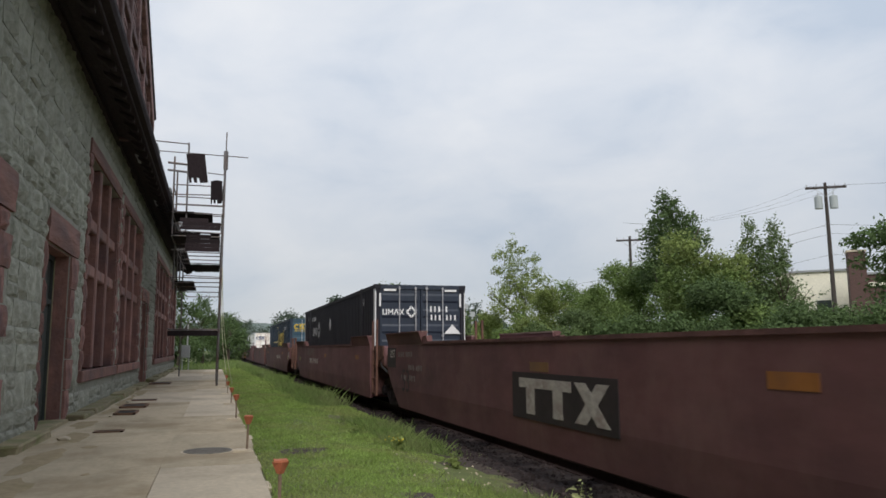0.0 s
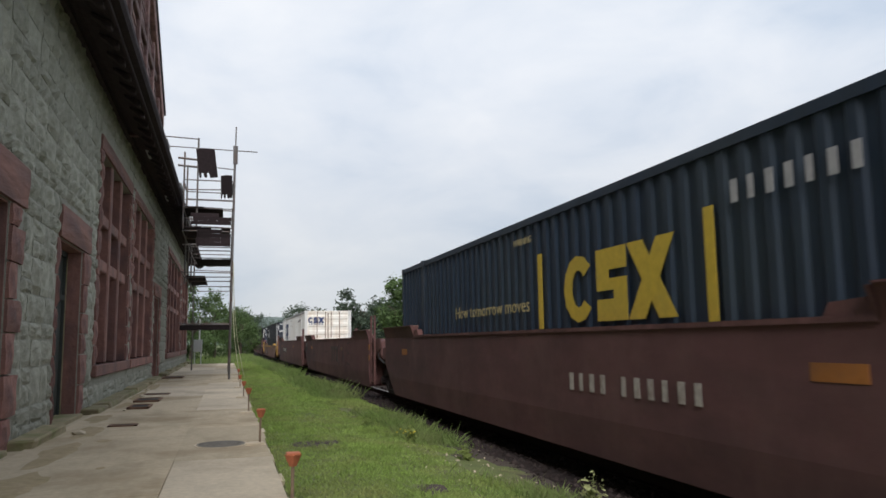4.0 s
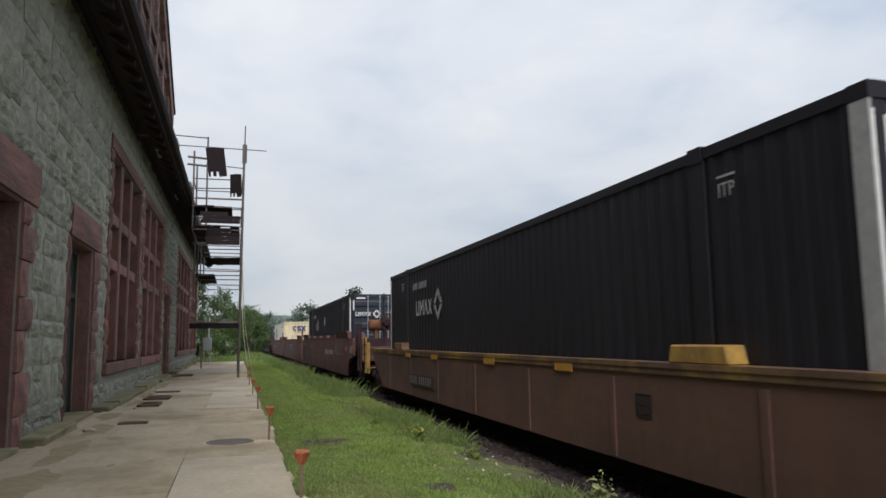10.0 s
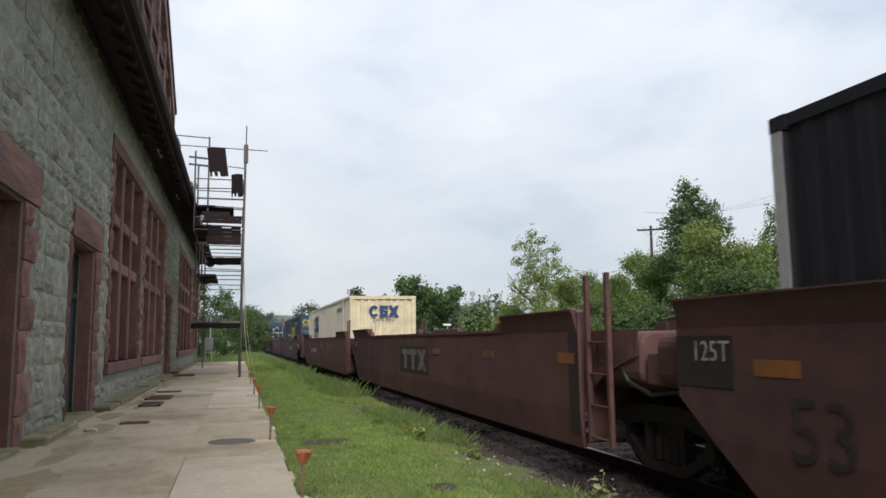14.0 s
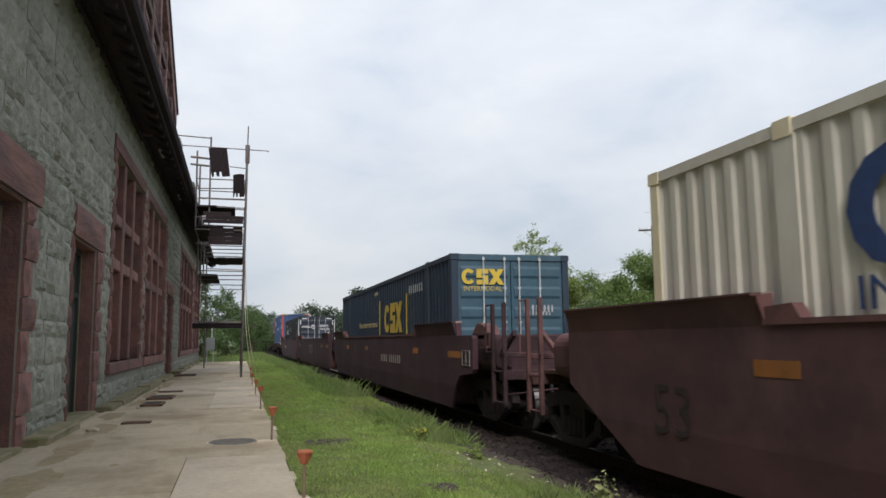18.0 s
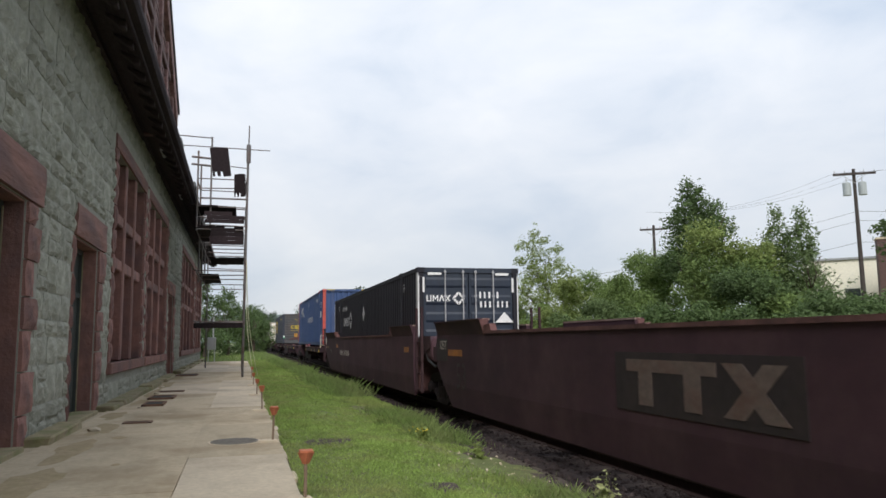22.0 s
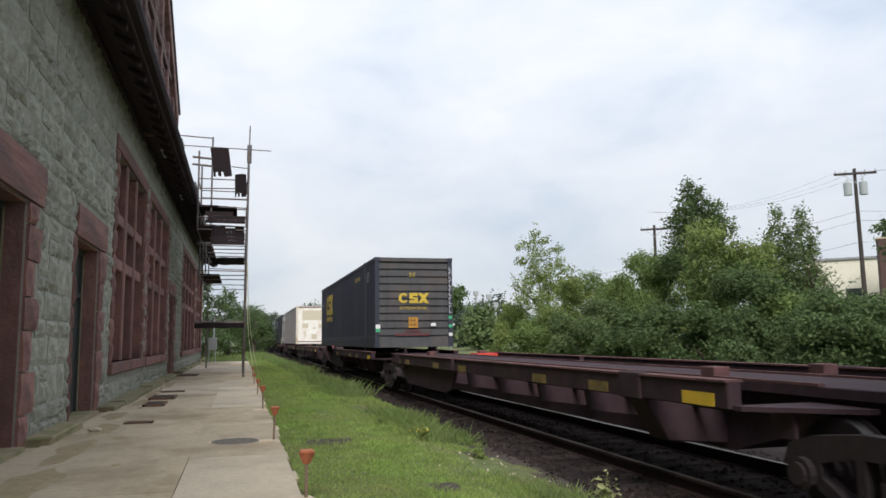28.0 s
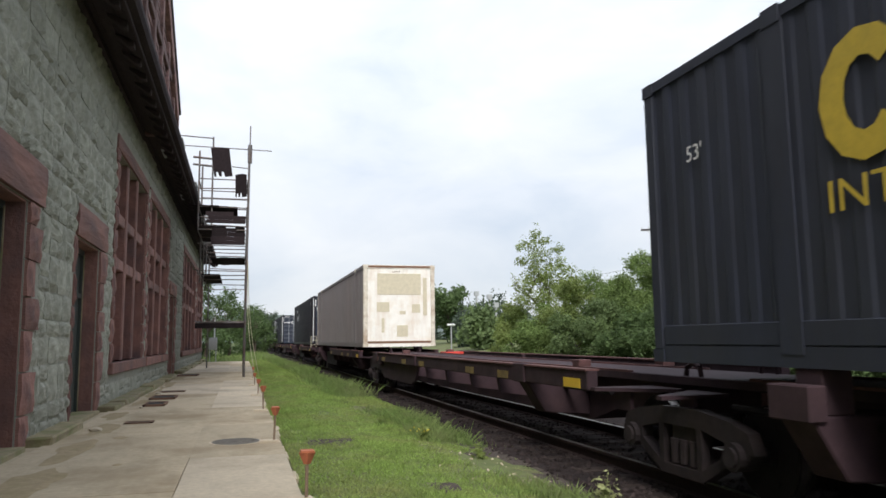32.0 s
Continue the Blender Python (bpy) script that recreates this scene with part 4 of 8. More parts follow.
def build_front_gable():
    """The broad timbered gable over the eaves."""
    g = thing("timber_gable", pose(WALL_X + 0.86, 0, PLAT_Z), "weathered red-brown timbered and shingled gable above the eaves", "gable", kind="structure")
    z0, z1, ya, yb, yp, ze = 7.25, 13.9, 0.0, 22.0, 11.0, 7.95
    bm = bmesh.new()
    prism(bm, [(ya, z0), (yb, z0), (yb, ze), (yp, z1), (ya, ze)], "x", -0.25, -0.05)
    part("gable_face", bm, "gable_wood", g)
    rnd = random.Random(8)

    def roof_z(y):
        return ze + (z1 - ze) * (1 - abs(y - yp) / (yb - yp))

    # courses of shingles between posts
    bm = bmesh.new()
    z = z0 + 0.15
    while z < z1 - 0.3:
        y = 8.0
        while y < yb - 0.3:
            w = rnd.uniform(0.14, 0.26)
            if roof_z(y + w) > z + 0.22:
                prism(bm, [(-0.05, z), (-0.012 - rnd.uniform(0, 0.012), z), (-0.04, z + 0.24), (-0.05, z + 0.24)], "y", y, y + w - 0.012)
            y += w
        z += 0.2
    tagged(part("shingles", bm, "gable_wood", g), kind="stuff")
    for y in (8.5, 10.2, 11.9, 13.5, 15.0, 16.5, 18.0, 19.6, 21.3):
        slab("post", (-0.05, 0.05, y - 0.12, y + 0.12, z0, roof_z(y) - 0.1), "gable_wood", g, bevel=0.015)
    slab("rail", (-0.05, 0.045, 8, yb, z0 - 0.05, z0 + 0.16), "gable_wood", g, bevel=0.015)
    slab("rail", (-0.05, 0.045, 8, yb - 1.6, z0 + 1.15, z0 + 1.33), "gable_wood", g, bevel=0.015)
    for s in (-1, 1):
        ye = yb + 0.25 if s > 0 else ya - 0.25
        bm = bmesh.new()
        prism(bm, [(ye, ze - 0.3), (ye, ze + 0.12), (yp, z1 + 0.35), (yp, z1 - 0.05)][::s], "x", -0.3, 0.1)
        part("bargeboard", bm, "gable_wood", g, bevel=0.015)
        bm = bmesh.new()
        prism(bm, [(ye + s * 0.08, ze + 0.1), (ye + s * 0.08, ze + 0.2), (yp, z1 + 0.46), (yp, z1 + 0.35)][::s], "x", -4.0, 0.14)
        part("roof_slope", bm, "slate", g)
        bm = bmesh.new()
        prism(bm, [(ye - s * 0.3, z0), (ye - s * 0.3, ze), (ye - s * 0.5, ze), (ye - s * 0.5, z0)][::s], "x", -3.5, -0.25)
        part("cheek", bm, "gable_wood", g)


build_front_gable()


def roof_dormer(y0, y1, z0, z1):
    d = thing("roof_dormer", pose(WALL_X + 0.98, 0, PLAT_Z), "small grey stone dormer with a pale coping above the eaves", "dormer", "dormers of the roof", "structure")
    slab("wall", (-0.6, 0, y0, y1, z0, z1), "lead_grey", d, bevel=0.01)
    slab("coping", (-0.62, 0.02, y0 - 0.03, y1 + 0.03, z1, z1 + 0.06), "lead_grey", d, bevel=0.01)
    bm = bmesh.new()
    for k in range(3):
        yy = y0 + (y1 - y0) * (k + 0.5) / 3
        box(bm, -0.05, 0.01, yy - 0.12, yy + 0.12, z0 + 0.08, z1 - 0.06)
    part("louvre", bm, "eave_wood", d)


roof_dormer(23.2, 24.3, 7.2, 7.55)
roof_dormer(30.4, 31.6, 7.2, 7.7)


def scaffold():
    """Tube scaffold along the station's far part, spanning the platform."""
    sc = thing("scaffold", pose(0, 0, PLAT_Z), "rusty tube scaffold tower with plank decks spanning the platform", "scaffold")
    rnd = random.Random(4)
    xs, ys = (-1.75, -0.85, 0.12), (30.3, 32.6, 35.2, 38.0, 41.5)
    top = {30.3: 9.3, 32.6: 9.2, 35.2: 7.4, 38.0: 6.6, 41.5: 6.2}
    for y in ys:
        for x in xs:
            if x == -0.85 and y != 30.3:
                continue
            h = top[y] if x > 0 else (9.6 if x == -0.85 else top[y] - 0.3)
            if x == -0.85:
                x = -1.24
            bm = bmesh.new()
            z0 = 0.0 if x > -1 or y > 40 else 3.9 if y > 31 else 5.9
            if x == -1.24:
                z0 = 6.0
            rod(bm, (x, y, z0), (x + (0.06 if x > 0 else 0), y, h), 0.045 if x > 0 else 0.035, 8)
            part("standard", bm, "scaffold_steel", sc)
    for y in ys:
        for z in (2.2, 4.2, 5.3, 5.8, 6.3, 6.75, 7.1, 7.5, 7.85):
            if z < top[y] - 0.1:
                bm = bmesh.new()
                x0 = -1.75
                rod(bm, (x0, y, z + rnd.uniform(-0.04, 0.04)), (0.2, y, z + rnd.uniform(-0.04, 0.04)), 0.024, 6)
                part("transom_tube", bm, "scaffold_steel", sc)
    for xa, xb, z, r in ((-2.6, -1.24, 9.6, 0.024), (-2.6, 1.05, 9.2, 0.02), (-2.0, -1.24, 8.75, 0.045), (-2.0, -1.24, 8.45, 0.045), (-0.5, 0.16, 8.42, 0.02)):
        bm = bmesh.new()
        rod(bm, (xa, 30.3, z), (xb, 30.3, z - 0.05), r, 6)
        part("guard_rail", bm, "scaffold_steel", sc)
    for x in (-1.75, 0.12):
        for z in (2.2, 4.2, 5.8, 6.75, 7.8):
            bm = bmesh.new()
            rod(bm, (x, 30.2, z), (x, 41.6 if z < 6.3 else (35.3 if z < 7.5 else 32.7), z), 0.026, 6)
            part("ledger", bm, "scaffold_steel", sc)
    for a, b in (((0.12, 30.3, 2.2), (0.12, 32.6, 5.8)), ((0.12, 32.6, 2.2), (0.12, 35.2, 5.8))):
        bm = bmesh.new()
        rod(bm, a, b, 0.022, 6)
        part("brace", bm, "scaffold_steel", sc)
    # decks: x0, x1, y0, y1, z
    for x0, x1, y0, y1, z in ((-1.8, 0.05, 30.4, 35.0, 5.95), (-2.0, 0.1, 30.3, 32.5, 6.75), (-1.8, 0.1, 35.2, 38.0, 5.2), (-1.9, -1.0, 35.0, 40.0, 4.4)):
        n = max(2, round((x1 - x0) / 0.36))
        for i in range(n):
            if rnd.random() < 0.08:
                continue
            w = (x1 - x0) / n
            slab("plank", (x0 + i * w + 0.002, x0 + (i + 1) * w - 0.002, y0 + rnd.uniform(-0.2, 0.1), y1 + rnd.uniform(-0.1, 0.25), z, z + 0.045 + rnd.uniform(0, 0.01)), "scaffold_plank", sc)
    # boards stood on edge along the front of the lifts, with gaps and broken ends
    for x0, x1, z0, z1, n in ((-1.47, 0.08, 6.08, 6.55, 3), (-1.3, 0.1, 5.22, 5.9, 4)):
        h = (z1 - z0) / n
        for i in range(n):
            slab("toe_board", (x0 + rnd.uniform(0, 0.12), x1 - (rnd.uniform(0.25, 0.5) if i == n - 1 else rnd.uniform(0, 0.04)), 30.22 + 0.004 * i, 30.262, z0 + i * h + 0.004, z0 + (i + 1) * h - 0.004), "scaffold_plank", sc)
    # loose sheets of ply hung on the upper lifts, gnawed along their lower edge
    for x0, x1, z0, z1, drift in ((-1.33, -0.62, 7.95, 9.15, 0.16), (-0.36, 0.08, 7.15, 8.1, 0.02)):
        bm = bmesh.new()
        w, h = x1 - x0, z1 - z0
        edge = [(0.0, 0.0), (0.12, 0.02), (0.14, 0.2), (0.24, 0.22), (0.27, 0.03), (0.42, 0.03), (0.45, 0.24), (0.55, 0.22), (0.58, 0.02), (1.0, 0.06)]
        prism(bm, [(x0 + w * a + drift * (1 - b) * 1.0, z0 + h * b * 0.8) for a, b in edge] + [(x1, z1), (x0 + w * 0.55, z1 + 0.02), (x0, z1 - 0.03)], "y", 30.2, 30.224)
        part("ply_sheet", bm, "scaffold_plank", sc)
    slab("beam", (-1.75, 0.1, 30.15, 30.32, 1.92, 2.12), "scaffold_plank", sc, bevel=0.01)
    bm = bmesh.new()
    rod(bm, (0.19, 30.3, 8.6), (0.19, 30.3, 9.35), 0.09, 8)
    part("pulley_post", bm, "scaffold_steel", sc)
    bm = bmesh.new()
    rod(bm, (0.19, 30.3, 9.35), (0.2, 30.3, 10.15), 0.025, 8)
    part("mast", bm, "scaffold_steel", sc)
    # two yellowish ropes down to the grass
    for q in ((0.75, 31.5, -0.05), (0.55, 29.0, 0.0)):
        bm = bmesh.new()
        p0, prev = Vector((0.2, 30.3, 4.6)), None
        for i in range(9):
            f = i / 8
            p = p0.lerp(Vector(q), f) + Vector((-0.12 * math.sin(f * 3.1), 0, -0.25 * math.sin(f * 3.1)))
            if prev is not None:
                rod(bm, prev, p, 0.011, 5)
            prev = p
        part("rope", bm, "rope", sc)


scaffold()


def marker_stake(x, y, h, lean, big):
    s = thing("marker_stake", pose(x, y, PLAT_Z - 0.02, 0, lean, 0), "thin survey stake with a flared orange cap beside the platform", "stake", "stakes along the platform edge")
    bm = bmesh.new()
    rod(bm, (0, 0, -0.15), (0, 0, h), 0.016, 7)
    part("rod", bm, "stake_wood", s)
    bm = bmesh.new()
    rod(bm, (0, 0, h - 0.1), (0, 0, h), 0.03, 4, 0.075 * big)
    box(bm, -0.058 * big, 0.058 * big, -0.058 * big, 0.058 * big, h, h + 0.018)
    part("cap", bm, "stake_cap", s)
    bm = bmesh.new()
    prism(bm, [(-0.2, -0.07), (-0.05, -0.1), (0.07, -0.04), (0.05, 0.09), (-0.14, 0.08)], "z", -0.06, 0.055)
    part("footing", bm, "concrete_light", s, "crumbled pale concrete footing", bevel=0.01)
    ob = slab("footing", (-0.2, 0.09, -0.08, 0.1, -0.03, 0.03), "concrete_light", s, bevel=0.012)


for mx, my, mh, ml, mb in ((0.58, 6.75, 0.44, 0.5, 1.0), (0.47, 10.74, 0.49, 1.5, 0.9), (0.46, 15.6, 0.5, -1, 0.9), (0.45, 20.0, 0.42, 1, 0.85), (0.44, 24.4, 0.4, 0, 0.8), (0.45, 28.6, 0.45, 1, 0.8)):
    marker_stake(mx, my, mh, ml, mb)


def signal_cabinet():
    c = thing("grey_cabinet", pose(-2.0, 57.0, -0.1), "small pale grey metal cabinet on posts at the platform's end", "cabinet")
    slab("body", (-0.3, 0.3, -0.25, 0.25, 1.0, 1.9), "galvanised", c, bevel=0.02)
    for x in (-0.22, 0.22):
        slab("post", (x - 0.04, x + 0.04, -0.04, 0.04, 0.0, 1.0), "galvanised", c)
    slab("pipe", (0.05, 0.15, -0.05, 0.05, 1.9, 3.4), "white_mark", c)


signal_cabinet()

# ---- the train ----
CL, CW, CH = 16.154, 2.591, 2.896
MOVING = []  # things of the train with their place along it
WHEELSETS = []


def corrugated(bm, y0, y1, x, z0, z1, out, pitch, depth):
    """A sheet with upright trapezoid ribs; out is +1 or -1, the way it faces."""
    n = max(1, round((y1 - y0) / pitch))
    p = (y1 - y0) / n
    line = []
    for i in range(n):
        a = y0 + i * p
        line += [(a, 0.0), (a + p * 0.32, 0.0), (a + p * 0.45, -depth), (a + p * 0.87, -depth)]
    line.append((y1, 0.0))
    lo, hi = [bm.verts.new((x + out * d, y, z0)) for y, d in line], [bm.verts.new((x + out * d, y, z1)) for y, d in line]
    for i in range(len(line) - 1):
        bm.faces.new((lo[i], lo[i + 1], hi[i + 1], hi[i]))


def end_corrugated(bm, x0, x1, y, z0, z1, out, pitch, depth, level=False):
    n = max(1, round(((z1 - z0) if level else (x1 - x0)) / pitch))
    a0, a1 = (z0, z1) if level else (x0, x1)
    p = (a1 - a0) / n
    line = []
    for i in range(n):
        a = a0 + i * p
        line += [(a, 0.0), (a + p * 0.68, 0.0), (a + p * 0.74, -depth), (a + p * 0.94, -depth)] if level else [(a, 0.0), (a + p * 0.3, 0.0), (a + p * 0.4, -depth), (a + p * 0.9, -depth)]
    line.append((a1, 0.0))
    if level:
        lo, hi = [bm.verts.new((x0, y + out * d, a)) for a, d in line], [bm.verts.new((x1, y + out * d, a)) for a, d in line]
    else:
        lo, hi = [bm.verts.new((a, y + out * d, z0)) for a, d in line], [bm.verts.new((a, y + out * d, z1)) for a, d in line]
    for i in range(len(line) - 1):
        bm.faces.new((lo[i], lo[i + 1], hi[i + 1], hi[i]))


def container(u, z, label, body, end, post, front, rib_pitch=0.3, bar="steel_bar", rail=None, rib=0.03, H=CH):
    c = thing("shipping_container", pose(TRACK_X, u, z), label, "container", "containers on the train")
    MOVING.append((c, u))
    W, rail = CW / 2, rail or body
    for s in (-1, 1):
        bm = bmesh.new()
        corrugated(bm, 0.16, CL - 0.16, s * (W - 0.012), 0.14, H - 0.09, s, rib_pitch, rib)
        part("side_wall", bm, body, c)
        slab("bottom_rail", (s * W - (0.06 if s > 0 else 0), s * W + (0.06 if s < 0 else 0), 0.16, CL - 0.16, 0.0, 0.16), body, c)
        slab("top_rail", (s * W - (0.07 if s > 0 else 0), s * W + (0.07 if s < 0 else 0), 0.16, CL - 0.16, H - 0.1, H), rail, c)
        for y in (1.98, CL - 1.98):
            p = slab("lift_post", (s * W - 0.02 if s > 0 else s * W - 0.006, s * W + 0.006 if s > 0 else s * W + 0.02, y - 0.12, y + 0.12, 0.1, H - 0.08), body, c)
            slab("casting", (s * W - 0.12 if s > 0 else s * W - 0.015, s * W + 0.015 if s > 0 else s * W + 0.12, y - 0.1, y + 0.1, H - 0.13, H + 0.02), post, p)
    slab("roof", (-W + 0.02, W - 0.02, 0.05, CL - 0.05, H - 0.06, H - 0.03), body, c)
    slab("floor", (-W + 0.03, W - 0.03, 0.05, CL - 0.05, 0.1, 0.16), "dark_steel", c)
    bm = bmesh.new()
    for k in range(26):
        box(bm, -W + 0.07, W - 0.07, 0.5 + k * 0.6, 0.57 + k * 0.6, 0.01, 0.1)
    part("cross_member", bm, "dark_steel", c)
    for y, e in ((0.0, 1), (CL, -1)):
        for s in (-1, 1):
            p = slab("corner_post", (s * W - 0.15 if s > 0 else s * W, s * W if s > 0 else s * W + 0.15, min(y, y + e * 0.16), max(y, y + e * 0.16), 0.12, H - 0.12), post, c, bevel=0.012)
            for zc in (0.0, H - 0.12):
                slab("casting", (s * W - 0.17 if s > 0 else s * W - 0.008, s * W + 0.008 if s > 0 else s * W + 0.17, min(y - e * 0.008, y + e * 0.18), max(y - e * 0.008, y + e * 0.18), zc, zc + 0.125), post, p)
        slab("header", (-W + 0.15, W - 0.15, min(y, y + e * 0.12), max(y, y + e * 0.12), H - 0.12, H), end, c)
        slab("end_sill", (-W + 0.15, W - 0.15, min(y, y + e * 0.12), max(y, y + e * 0.12), 0.0, 0.15), end, c)
    # rear end: plain ribbed sheet
    bm = bmesh.new()
    end_corrugated(bm, -W + 0.15, W - 0.15, CL - 0.03, 0.15, H - 0.12, 1, 0.28, 0.04)
    part("end_wall", bm, body, c)
    if front == "doors":
        for s in (-1, 1):
            x0, x1 = (0.008, W - 0.15) if s > 0 else (-W + 0.15, -0.008)
            d = slab("door", (x0, x1, 0.03, 0.08, 0.15, H - 0.12), end, c, bevel=0.008)
            bm = bmesh.new()
            for z0 in (0.3, 0.72, 1.14, 1.56, 1.98, 2.4):
                prism(bm, [(0.031, z0), (0.005, z0 + 0.06), (0.005, z0 + 0.2), (0.031, z0 + 0.26)], "x", x0 + 0.06, x1 - 0.06)
            part("door_rib", bm, end, d)
            for xb in ((0.17, 0.63) if s > 0 else (-0.61, -0.15)):
                bm = bmesh.new()
                rod(bm, (xb, -0.02, 0.08), (xb, -0.02, H - 0.05), 0.016, 8)
                for zc in (0.1, 0.75, 1.5, 2.2, H - 0.1):
                    box(bm, xb - 0.03, xb + 0.03, -0.035, 0.03, zc - 0.02, zc + 0.02)
                box(bm, xb - 0.02, xb + 0.16, -0.04, -0.015, 1.05, 1.07)
                part("locking_bar", bm, bar, d)
    elif front == "level":
        bm = bmesh.new()
        end_corrugated(bm, -W + 0.15, W - 0.15, 0.03, 0.15, H - 0.12, -1, 0.232, 0.05, True)
        part("end_wall", bm, end, c)
    elif front == "upright":
        bm = bmesh.new()
        end_corrugated(bm, -W + 0.15, W - 0.15, 0.03, 0.15, H - 0.12, -1, 0.28, 0.045)
        part("end_wall", bm, end, c)
    else:
        slab("end_wall", (-W + 0.15, W - 0.15, 0.02, 0.07, 0.15, H - 0.12), end, c, bevel=0.01)
    return c


SIDE = -CW / 2 - 0.004  # the face towards the platform


def black_box(u, ident, full=True, placard=None, z=0.33):
    c = container(u, z, "black corrugated container with white corner posts and diamond mark", "black_side", "black_lit_end", "black_side", "doors", 0.26, "grey_mark", rib=0.012)
    W = CW / 2
    # pale corner bands towards the platform
    for y0, y1 in ((0.0, 0.17), (CL - 0.12, CL)):
        slab("corner_band", (-W - 0.006, -W + 0.02, y0, y1, 0.13, CH - 0.02), "grey_mark", c)
    for x0, x1, z0, z1 in ((-W + 0.12, -W + 0.17, 2.3, 2.66), (W - 0.17, W - 0.12, 2.3, 2.66), (-1.04, -0.7, 2.72, 2.78), (0.7, 1.04, 2.72, 2.78), (-W + 0.01, -W + 0.035, 0.2, 2.7), (W - 0.035, W - 0.01, 0.2, 2.7)):
        slab("reflector_strip", (x0, x1, -0.002, 0.03, z0, z1), "white_mark", c)
    diamond_mark(0.33, 0.36, "white_mark", c, on_end(-0.27, -0.004, 2.15))
    name_mark(0.62, 0.15, "white_mark", c, on_end(-0.77, -0.004, 2.15))
    marks("identity_mark", 0.57, 0.16, 4, "white_mark", c, on_end(0.55, -0.004, 2.23), space=3)
    marks("identity_mark", 0.8, 0.15, 6, "white_mark", c, on_end(0.68, -0.004, 2.0), space=3)
    marks("data_panel", 0.4, 0.2, 9, "grey_mark", c, on_end(0.9, -0.004, 0.62))
    diamond_mark(0.74, 0.72, "grey_mark", c, on_side(SIDE, 11.2, 1.92))
    if full:
        name_mark(1.5, 0.34, "grey_mark", c, on_side(SIDE, 12.4, 1.89))
    else:
        marks("carrier_name", 0.34, 0.32, 1, "grey_mark", c, on_side(SIDE, 11.8, 1.86))
    marks("identity_mark", 1.35, 0.16, 10, "grey_mark", c, on_side(SIDE, 12.8, 2.42), space=4)
    for y in (1.55, CL - 1.55):
        words("lift_mark", "ITP", 0.19, "grey_mark", c, on_side(SIDE, y, 2.44), squeeze=0.9)
        slab("lift_bar", (SIDE - 0.003, SIDE + 0.004, y - 0.12, y + 0.12, 2.56, 2.58), "grey_mark", c)
    if placard:
        bm = bmesh.new()
        prism(bm, [(0, -0.24), (0.22, 0), (0, 0.24), (-0.22, 0)], "z", 0, 0.006)
        p = part("placard", bm, "grey_mark", c, "pale diamond placard")
        p.matrix_basis = on_side(SIDE, placard, 2.05)
        bm = bmesh.new()
        prism(bm, [(-0.24, 0), (0.24, 0), (0, 0.26)], "z", 0, 0.006)
        p = part("placard", bm, "white_mark", c, "white placard on the door")
        p.matrix_basis = on_end(0.9, -0.03, 1.55)
    return c


